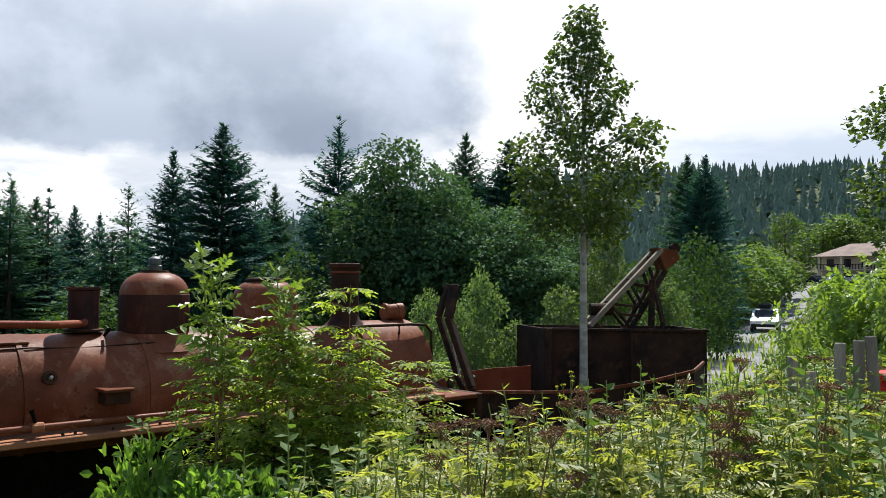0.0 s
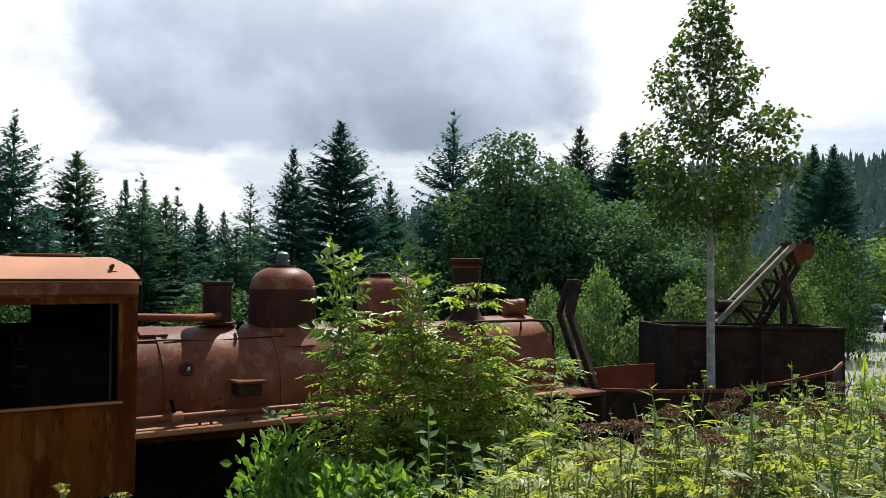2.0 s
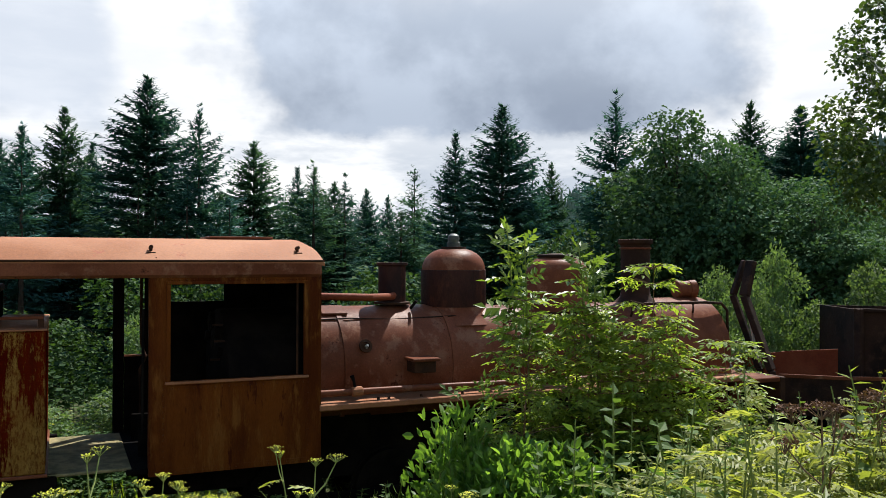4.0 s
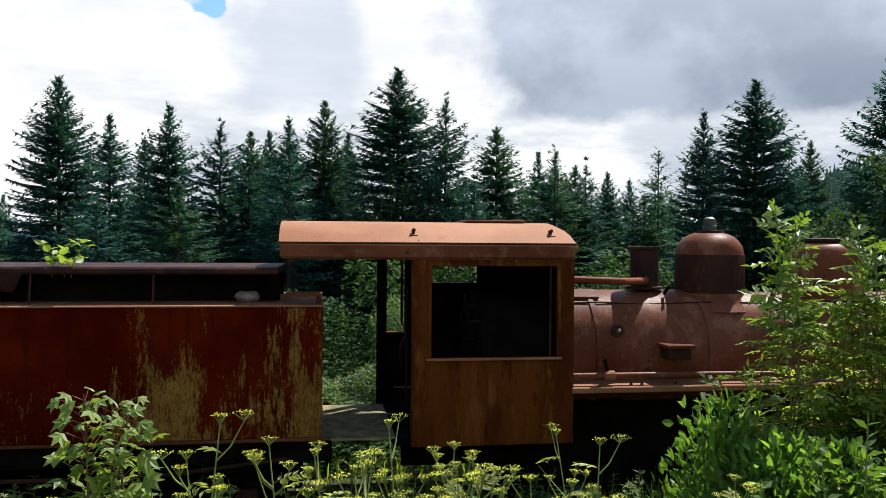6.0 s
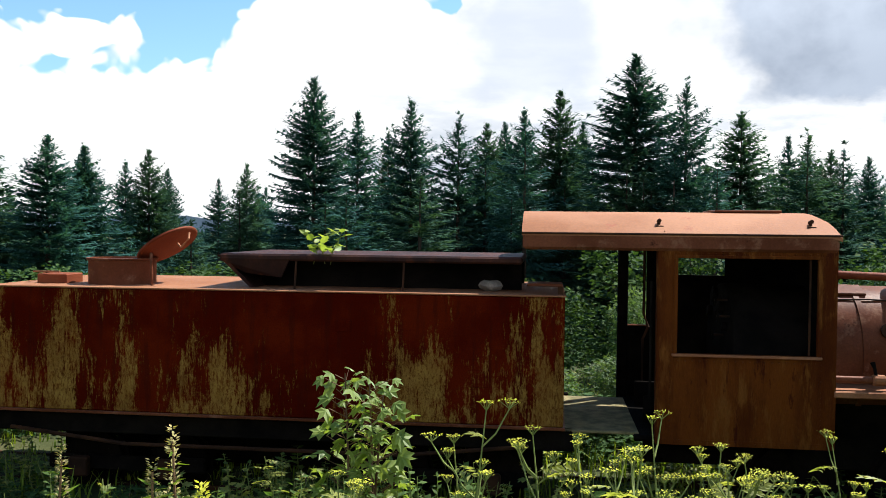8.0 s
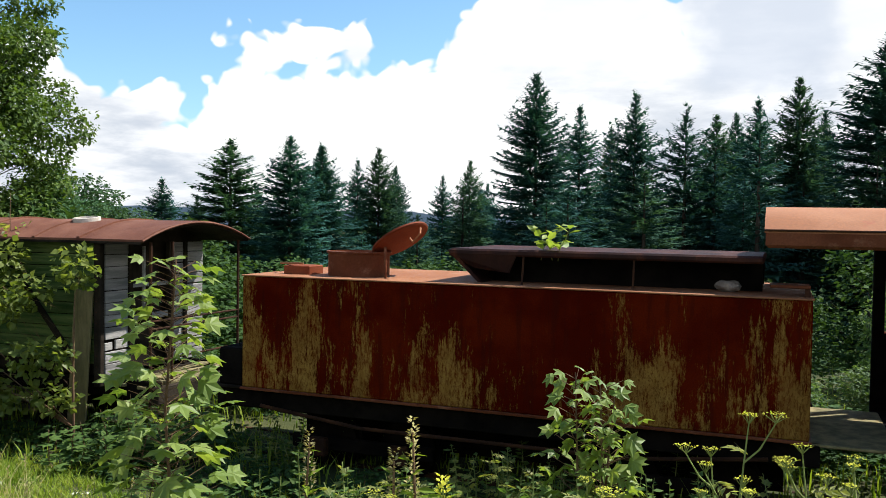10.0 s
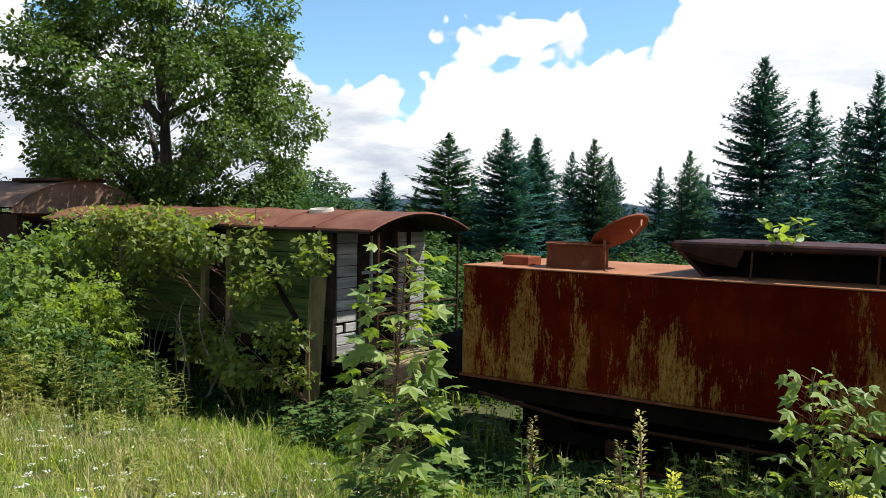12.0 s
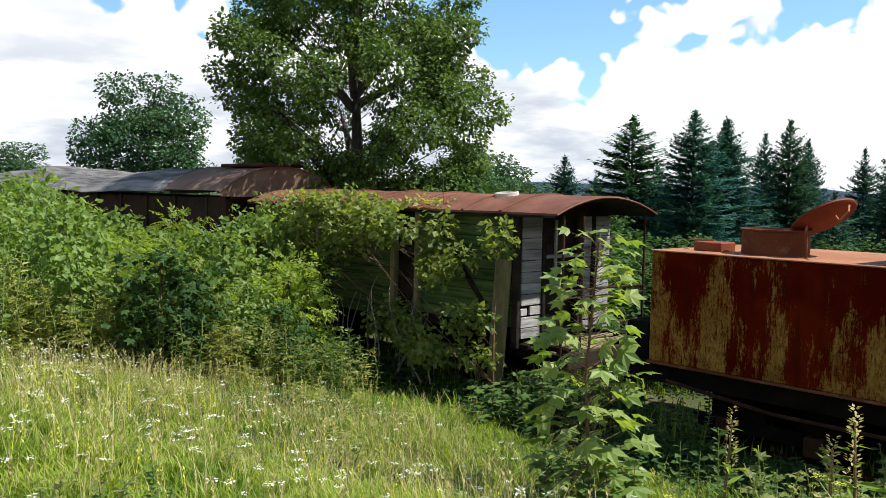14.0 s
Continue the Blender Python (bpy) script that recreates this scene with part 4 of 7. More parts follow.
    # the roof: a low arch with square ends, gutter strip, lid and lugs
    half, ry0, ry1 = 1.14, -0.385, 2.66
    prof = []
    for k in range(25):
        u = -1 + k / 12
        prof.append((AXIS + half * u, 2.975 + 0.225 * (1 - abs(u) ** 2.6)))
    bm = bmesh.new()
    rings = []
    for y in (ry0, ry1 - 0.10, ry1):
        drop = 0.0 if y < ry1 - 0.05 else 0.09
        rings.append([bm.verts.new((x, y, z - drop * (0.3 + 0.7 * (z - 2.9)))) for x, z in prof])
    low = [[bm.verts.new((v.co.x * 1.0, v.co.y, v.co.z - 0.035)) for v in ring] for ring in rings]
    for a, b in zip(rings, rings[1:]):
        for k in range(24):
            bm.faces.new((a[k], a[k + 1], b[k + 1], b[k]))
    for a, b in zip(low, low[1:]):
        for k in range(24):
            bm.faces.new((a[k], b[k], b[k + 1], a[k + 1]))
    for k in range(24):
        bm.faces.new((rings[0][k], low[0][k], low[0][k + 1], rings[0][k + 1]))
        bm.faces.new((rings[-1][k], rings[-1][k + 1], low[-1][k + 1], low[-1][k]))
    for k in (0, 24):
        for a in (0, 1):
            bm.faces.new((rings[a][k], rings[a + 1][k], low[a + 1][k], low[a][k]))
    roof = part("cab_roof", bm, RUST_PALE, loco, "pale rust arched cab roof overhanging the footplate", True)
    bm = box((SIDE - 0.06, ry0 + 0.01, 2.80), (SIDE + 0.035, ry1 - 0.02, 2.975), 0.035)
    part("eaves_plate", bm, RUST, roof, "rounded rusty eaves plate")
    part("eaves_plate", box((FAR - 0.035, ry0 + 0.01, 2.80), (FAR + 0.06, ry1 - 0.02, 2.975), 0.035), RUST, roof)
    part("gutter", box((SIDE + 0.02, ry0, 2.955), (SIDE + 0.05, ry1, 2.975), 0.004), RUST_DARK, roof)
    part("roof_lid", box((AXIS - 0.35, 1.62, 3.198), (AXIS + 0.35, 2.30, 3.225), 0.006), RUST, roof)
    for y in (0.97, 2.42):
        bm = rod((SIDE - 0.16, y, 3.03), (SIDE - 0.16, y, 3.10), 0.016, seg=8)
        rod((SIDE - 0.19, y, 3.09), (SIDE - 0.12, y, 3.10), 0.02, seg=8, bm=bm)
        box((SIDE - 0.22, y - 0.04, 3.035), (SIDE - 0.10, y + 0.04, 3.05), 0.004, bm)
        part("lifting_lug", bm, RUST_DARK, roof)
    part("roof_seam", box((SIDE - 0.02, 1.0, 2.985), (SIDE + 0.006, 1.012, 3.0), 0.002), RUST_DARK, roof)
    return loco


build_locomotive()


def build_tender():
    y0, y1, z0, z1 = -6.107, 0.05, 1.022, 2.336
    tender = thing("tender", (AXIS, -3.0, 0.05), "rusted locomotive tender, dark red paint scoured to yellowish undercoat", "tender")
    part("tank", box((FAR, y0, z0), (SIDE, y1, z1 - 0.012), 0.012), TANK, tender, "dark red tank with worn streaked paint")
    part("deck", box((FAR - 0.012, y0 - 0.012, z1 - 0.01), (SIDE + 0.012, y1 + 0.012, z1 + 0.006), 0.004), RUST_PALE, tender, "pale rust tank top")
    # black plate added below the tank, standing for the deep shade there
    part("frame_plate", box((AXIS - 0.02, y0 + 0.25, 0.22), (AXIS + 0.02, y1 - 0.2, z0 - 0.03), 0.004), IRON, tender)
    part("lower_lip", box((FAR - 0.02, y0 - 0.02, z0 - 0.03), (SIDE + 0.02, y1 + 0.02, z0), 0.006), RUST, tender)
    bm = bmesh.new()
    for y in (y0 + 0.03, -4.05, -2.0, y1 - 0.03):
        rivets(bm, (SIDE, y, z0 + 0.05), (SIDE, y, z1 - 0.05), 22, 0.007)
    rivets(bm, (SIDE, y0 + 0.05, z1 - 0.04), (SIDE, y1 - 0.05, z1 - 0.04), 90, 0.007)
    rivets(bm, (SIDE, y0 + 0.05, z0 + 0.04), (SIDE, y1 - 0.05, z0 + 0.04), 90, 0.007)
    tagged(part("rivets", bm, TANK, tender), kind="stuff")
    part("cover_plate", box((SIDE - 0.002, -0.90, 1.40), (SIDE + 0.012, -0.70, 1.56), 0.004), TANK, tender)
    part("cover_plate", box((SIDE - 0.002, -2.28, 1.93), (SIDE + 0.010, -2.12, 2.05), 0.004), TANK, tender)
    # coal bunker: leaning sides under a flat flared top, open slots below
    top = 2.71
    bunker = part("bunker_rim", box((FAR + 0.28, -3.62, top - 0.075), (SIDE - 0.24, -0.38, top), 0.02), RUST_DEEP, tender, "rusted coal bunker rim")
    bm = bmesh.new()
    a = [bm.verts.new(p) for p in ((SIDE - 0.24, -3.64, top - 0.02), (FAR + 0.28, -3.64, top - 0.02), (FAR + 0.33, -3.30, z1), (SIDE - 0.33, -3.30, z1))]
    b = [bm.verts.new(v.co + Vector((0, 0.05, 0))) for v in a]
    bm.faces.new(a), bm.faces.new(b[::-1])
    for k in range(4):
        bm.faces.new((a[k], b[k], b[(k + 1) % 4], a[(k + 1) % 4]))
    part("bunker_slope", bm, RUST_DEEP, bunker)
    bm = bmesh.new()
    pts = [(SIDE - 0.245, -3.64, top - 0.06), (SIDE - 0.245, -2.85, top - 0.06), (SIDE - 0.30, -2.95, z1 + 0.12), (SIDE - 0.33, -3.35, z1 + 0.16)]
    a = [bm.verts.new(p) for p in pts]
    b = [bm.verts.new(Vector(p) - Vector((0.03, 0, 0))) for p in pts]
    bm.faces.new(a), bm.faces.new(b[::-1])
    for k in range(4):
        bm.faces.new((a[k], b[k], b[(k + 1) % 4], a[(k + 1) % 4]))
    part("bunker_cheek", bm, RUST_DEEP, bunker)
    part("bunker_wall", box((SIDE - 0.75, -3.3, z1), (SIDE - 0.70, -0.4, top - 0.07), 0.006), IRON, bunker)
    part("bunker_wall", box((FAR + 0.3, -3.3, z1), (FAR + 0.34, -0.4, top - 0.07), 0.006), IRON, bunker)
    for y in (-2.78, -1.62):
        part("bunker_stay", rod((SIDE - 0.22, y, z1), (SIDE - 0.28, y, top - 0.06), 0.012, seg=6), RUST_DARK, bunker)
    part("end_ledge", box((SIDE - 0.5, -0.33, 2.42), (SIDE - 0.16, 0.03, 2.45), 0.006), RUST, tender)
    part("end_post", box((SIDE - 0.22, -0.02, z1), (SIDE - 0.17, 0.03, 2.42), 0.004), RUST_DARK, tender)
    # water filler with its lid thrown open
    fx, fy = SIDE - 0.66, -4.92
    filler = part("filler", lathe([(0.365, 0), (0.365, 0.27), (0.385, 0.275), (0.385, 0.295), (0.35, 0.296), (0.345, 0.1)], (fx, fy, z1), seg=40), RUST, tender, "round rusty water filler with its lid open", True)
    lid = part("lid", lathe([(0.36, 0), (0.365, 0.02), (0.35, 0.035), (0.1, 0.05)], (fx - 0.1, -4.44, 2.79), Vector((0.15, 0.55, -0.82)), 40), RUST_RED, filler, "rusty round lid standing open", True)
    part("lid_handle", bent_tube([(fx + 0.1, -4.22, 2.80), (fx + 0.18, -4.15, 2.76), (fx + 0.2, -4.05, 2.86), (fx + 0.12, -4.08, 2.92)], 0.012, 6), RUST_PALE, lid)
    part("lid_stay", rod((fx + 0.32, -4.42, z1), (fx + 0.30, -4.44, 2.70), 0.016, seg=6), RUST, filler)
    # small clutter at the rear of the deck
    part("rear_box", box((SIDE - 0.75, -5.80, z1), (SIDE - 0.40, -5.45, z1 + 0.11), 0.01), RUST_RED, tender)
    rail = [(SIDE - 0.95, -6.05, z1), (SIDE - 0.95, -6.05, z1 + 0.10), (SIDE - 0.5, -5.9, z1 + 0.13), (SIDE - 0.35, -5.5, z1 + 0.14)]
    part("deck_rail", bent_tube(rail, 0.012, 6), RUST_PALE, tender)
    # frame, footplate bridge, bogies
    for x in (FAR + 0.1, SIDE - 0.14):
        part("sole_bar", box((x - 0.04, y0 - 0.3, 0.76), (x + 0.04, y1 + 0.1, 0.985), 0.01), IRON, tender)
    part("truss_rod", bent_tube([(SIDE - 0.08, -5.9, 0.80), (SIDE - 0.08, -4.6, 0.66), (SIDE - 0.08, -1.6, 0.66), (SIDE - 0.08, -0.3, 0.80)], 0.022, 7), RUST_DARK, tender)
    part("rear_beam", box((FAR + 0.1, y0 - 0.42, 0.72), (SIDE - 0.1, y0 - 0.3, 1.03), 0.012), IRON, tender)
    part("drawbar", box((AXIS - 0.1, y0 - 0.8, 0.76), (AXIS + 0.1, y0 - 0.40, 0.92), 0.02), IRON, tender)
    part("rear_step", box((SIDE - 0.5, y0 - 0.42, 0.985), (SIDE - 0.02, y0 - 0.03, 1.02), 0.008), DARK_WOOD, tender)
    part("rear_locker", box((SIDE - 0.75, y0 - 0.36, 1.02), (SIDE - 0.05, y0 - 0.03, 1.46), 0.02), IRON, tender)
    part("fall_plate", box((FAR + 0.3, y1, 0.955), (SIDE - 0.10, 0.80, 0.985), 0.008), TIMBER, tender, "worn grey fall plate to the cab")
    for y in (-5.2, -4.2, -1.7, -0.7):
        wheel_pair(tender, y, 0.34, AXIS - 0.5, AXIS + 0.5)
    for y in (-4.7, -1.2):
        part("bogie_frame", box((SIDE - 0.36, y - 0.9, 0.30), (SIDE - 0.30, y + 0.9, 0.46), 0.015), IRON, tender)
        part("axle_box", box((SIDE - 0.30, y - 0.62, 0.24), (SIDE - 0.20, y - 0.40, 0.46), 0.02), RUST_DARK, tender)
        part("axle_box", box((SIDE - 0.30, y + 0.40, 0.24), (SIDE - 0.20, y + 0.62, 0.46), 0.02), RUST_DARK, tender)
    return tender


build_tender()

# coal lump left in the bunker slot
bm = bmesh.new()
bmesh.ops.create_icosphere(bm, subdivisions=2, radius=0.10, matrix=Matrix.LocRotScale((SIDE - 0.45, -0.72, 2.40), None, (0.9, 1.3, 0.65)))
for v in bm.verts:
    v.co += 0.03 * noise.noise_vector(v.co * 9)
tagged(part("stone", bm, FENCE_WOOD), "pale stone lying in the tender's coal bunker", "stone")


def build_track():
    track = thing("railway_track", (AXIS, 0, 0), "old narrow-gauge track sunk in weeds", "track", kind="structure")
    for x in (AXIS - 0.5, AXIS + 0.5):
        part("rail", box((x - 0.03, -34, 0.0), (x + 0.03, 10.5, 0.09), 0.008), RUST_DARK, track)
    first = None
    for k in range(68):
        y = -33.5 + 0.65 * k
        if first is None:
            first = part("sleeper", box((AXIS - 0.85, y - 0.1, -0.08), (AXIS + 0.85, y + 0.1, 0.005), 0.015), DARK_WOOD, track)
        else:
            ob = new("sleeper", first.data)
            ob.parent, ob.location = track, (0, 0.65 * k, 0)


build_track()


# ---- the plank-sided van ----
def build_van():
    y1, length = -8.30, 6.9
    y0, x1, x0 = y1 - length, -8.82, -10.98
    z0, z1 = 0.93, 2.66
    van = thing("goods_van", (AXIS, (y0 + y1) / 2, 0.05), "derelict wooden goods van, weathered green and grey planks, rusted curved roof", "railway van")
    # boards of the near side, with some gone
    rng = random.Random(4)
    count, wide = 11, (z1 - z0) / 11
    bays = [(y1 - 2.05, y1 - 0.11), (y1 - 4.75, y1 - 2.75), (y0 + 0.1, y1 - 4.85)]
    for a, b in bays:
        for k in range(count):
            if (a < y1 - 2.5 and rng.random() < 0.12) or (a == bays[0][0] and k in (0,) and rng.random() < 0.5):
                continue
            sag = rng.uniform(-0.006, 0.006)
            bm = box((x1 - 0.03 + sag, a, z0 + wide * k + 0.006), (x1 + sag, b, z0 + wide * (k + 1) - 0.004), 0.005, turn=Matrix.Rotation(rng.uniform(-0.004, 0.004), 4, "X"))
            part("plank", bm, PLANK_GREEN, van)
    # solid dark box added for the shaded inside of the van
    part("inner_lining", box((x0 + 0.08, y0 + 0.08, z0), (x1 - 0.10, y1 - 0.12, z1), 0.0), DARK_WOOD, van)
    for y in (y1 - 2.12, y1 - 2.70, y1 - 4.80, y0 + 0.05):
        part("post", box((x1 - 0.06, y - 0.05, z0 - 0.05), (x1 + 0.045, y + 0.05, z1), 0.008), TIMBER, van)
    part("brace", box((x1 + 0.002, y1 - 1.06, z0 - 0.15), (x1 + 0.04, y1 - 0.98, z1 + 0.1), 0.006, turn=Matrix.Rotation(radians(42), 4, "X")), DARK_WOOD, van)
    part("corner_post", box((x1 - 0.04, y1 - 0.10, z0 - 0.12), (x1 + 0.05, y1 + 0.0, z1), 0.01), DARK_WOOD, van)
    for k in range(12):
        part("bolt", rod((x1 + 0.04, y1 - 0.05, z0 + 0.14 * k), (x1 + 0.06, y1 - 0.05, z0 + 0.14 * k), 0.014, 0.009, 6), RUST_DARK, van)
    # a loose mossy board leaning on the side
    part("leaning_board", box((x1 + 0.06, y1 - 0.44, 0.30), (x1 + 0.09, y1 - 0.14, 2.05), 0.006, turn=Matrix.Rotation(radians(-4), 4, "X")), TIMBER, van, "loose mossy board")
    # end boards: grey and bare on one side, then the end door opening
    door0, door1 = -10.12, -9.30
    for lo, hi in ((door1, x1 - 0.045), (x0 + 0.1, door0)):
        for k in range(count):
            if lo > -9.7 and k == 2:
                for a, b, dz in ((lo, lo + 0.24, 0.012), (lo + 0.30, hi, -0.01)):
                    part("plank", box((a, y1 - 0.03, z0 + wide * k + 0.02), (b, y1 + 0.004, z0 + wide * (k + 1) - 0.03 + dz), 0.006), PLANK_GREY, van)
                continue
            g = rng.uniform(0.003, 0.014)
            bm = box((lo, y1 - 0.03, z0 + wide * k + g), (hi - 0.01, y1 + rng.uniform(-0.004, 0.006), z0 + wide * (k + 1) - 0.004), 0.005, turn=Matrix.Rotation(rng.uniform(-0.012, 0.012), 4, "Y"))
            part("plank", bm, PLANK_GREY, van)
    for x in (door0, door1 - 0.02, -10.45):
        part("door_post", box((x - 0.035, y1 - 0.04, z0 - 0.1), (x + 0.035, y1 + 0.035, z1), 0.008), DARK_WOOD, van)
    part("door_rail", box((door0, y1 - 0.03, 1.60), (door1, y1 + 0.01, 1.68), 0.006), PLANK_GREY, van)
    part("door_rail", box((door0, y1 - 0.03, 2.05), (door1, y1 + 0.01, 2.10), 0.006), PLANK_GREY, van)
    part("door_bar", box((-9.62, y1 - 0.03, 1.68), (-9.58, y1 + 0.01, 2.6), 0.006), PLANK_GREY, van)
    # platform and its iron rails at the end
    platform = part("platform", box((x0 + 0.1, y1 - 0.05, z0 - 0.14), (x1 - 0.08, y1 + 0.12, z0 - 0.06), 0.012), DARK_WOOD, van, "broken plank platform")
    for k, (cut, tilt) in enumerate(((0.0, 1), (0.35, -2), (0.1, 2), (0.9, -1))):
        bm = box((x0 + 0.1 + cut, y1 + 0.14 + 0.16 * k, z0 - 0.10), (x1 - 0.10 - 0.3 * (k % 2), y1 + 0.27 + 0.16 * k, z0 - 0.06), 0.008, turn=Matrix.Rotation(radians(tilt), 4, "Y"))
        part("platform_plank", bm, TIMBER, platform)
    for x in (x1 - 0.12, -9.36, x0 + 0.15):
        part("canopy_post", rod((x, y1 + 0.66, z0 - 0.35), (x, y1 + 0.66, z1 + 0.02), 0.019, seg=8), RUST_DARK, van)
    for z in (1.66, 1.56, 1.15):
        part("platform_rail", rod((x0 + 0.15, y1 + 0.66, z), (x1 - 0.12, y1 + 0.66, z + 0.01), 0.013, seg=6), RUST_DARK, van)
    part("step", box((x1 - 0.35, y1 + 0.1, 0.40), (x1 + 0.1, y1 + 0.5, 0.43), 0.006), TIMBER, van)
    # curved roof of separate sheets
    half, mid = 1.155, -9.815
    rise, eave = 0.24, 2.685

    def sheet(name, a, b, lift, mat, owner, lab=""):
        bm = bmesh.new()
        rows = []
        for y in (a, b):
            up_row, low_row = [], []
            for k in range(21):
                u = -1 + k / 10
                x, z = mid + half * u, eave + rise * (1 - u * u) + lift + 0.006 * math.sin(7 * u + 3 * y)
                up_row.append(bm.verts.new((x, y, z)))
                low_row.append(bm.verts.new((x, y, z - 0.028)))
            rows.append((up_row, low_row))
        (u0, l0), (u1, l1) = rows
        for k in range(20):
            bm.faces.new((u0[k], u0[k + 1], u1[k + 1], u1[k]))
            bm.faces.new((l0[k], l1[k], l1[k + 1], l0[k + 1]))
            bm.faces.new((u0[k], l0[k], l0[k + 1], u0[k + 1]))
            bm.faces.new((u1[k], u1[k + 1], l1[k + 1], l1[k]))
        for k in (0, 20):
            bm.faces.new((u0[k], u1[k], l1[k], l0[k]))
        return part(name, bm, mat, owner, lab, True)

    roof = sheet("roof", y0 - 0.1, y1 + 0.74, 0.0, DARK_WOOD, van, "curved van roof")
    seams = [y0 - 0.12, y0 + 1.1, y0 + 2.35, y0 + 3.5, y0 + 4.7, y0 + 5.9, y1 - 0.25, y1 + 0.76]
    for k, (a, b) in enumerate(zip(seams, seams[1:])):
        sheet("roof_sheet", a + 0.004, b - 0.004, 0.030 + 0.003 * (k % 2), ROOF_TIN, roof)
    for y in seams[1:-1]:
        sheet("roof_seam", y - 0.025, y + 0.025, 0.052, ROOF_TIN, roof)
    arc = []
    for k in range(21):
        u = -1 + k / 10
        arc.append((mid + half * u, y1 + 0.765, eave + rise * (1 - u * u) + 0.012))
    part("roof_edge", bent_tube(arc, 0.016, 6), ROOF_TIN, roof)
    bm = bmesh.new()
    for k in range(20):
        u, w = -1 + k / 10, -1 + (k + 1) / 10
        va = [bm.verts.new((mid + half * q * 0.9, y1 + s, eave + rise * (1 - q * q) - 0.03 if top else eave - 0.04)) for q, top in ((u, 1), (w, 1), (w, 0), (u, 0)) for s in (0,)]
        bm.faces.new(va)
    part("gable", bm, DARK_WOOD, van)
    vent = part("roof_vent", lathe([(0.19, 0), (0.18, 0.10), (0.15, 0.105), (0.14, 0.05)], (-9.45, y1 - 0.85, 2.88), (0.12, 0, 1), 24), PALE_TIN, roof, "pale tin roof vent", True)
    part("vent_base", lathe([(0.22, 0), (0.22, 0.02), (0.18, 0.022)], (-9.45, y1 - 0.85, 2.872), (0.12, 0, 1), 24), ROOF_TIN, vent)
    part("gutter_board", box((x1 + 0.02, y1 - 3.6, eave - 0.03), (x1 + 0.14, y1 - 0.75, eave + 0.0), 0.008), ROOF_TIN, roof)
    # frame and wheels
    for x in (x0 + 0.25, x1 - 0.2):
        part("sole_bar", box((x - 0.05, y0, 0.66), (x + 0.05, y1 + 0.75, 0.90), 0.012), IRON, van)
    part("headstock", box((x0 + 0.15, y1 + 0.70, 0.62), (x1 - 0.1, y1 + 0.80, 0.84), 0.012), DARK_WOOD, van)
    for y in (y1 - 1.2, y0 + 1.2):
        wheel_pair(van, y, 0.34, AXIS - 0.5, AXIS + 0.5)
    return van


build_van()


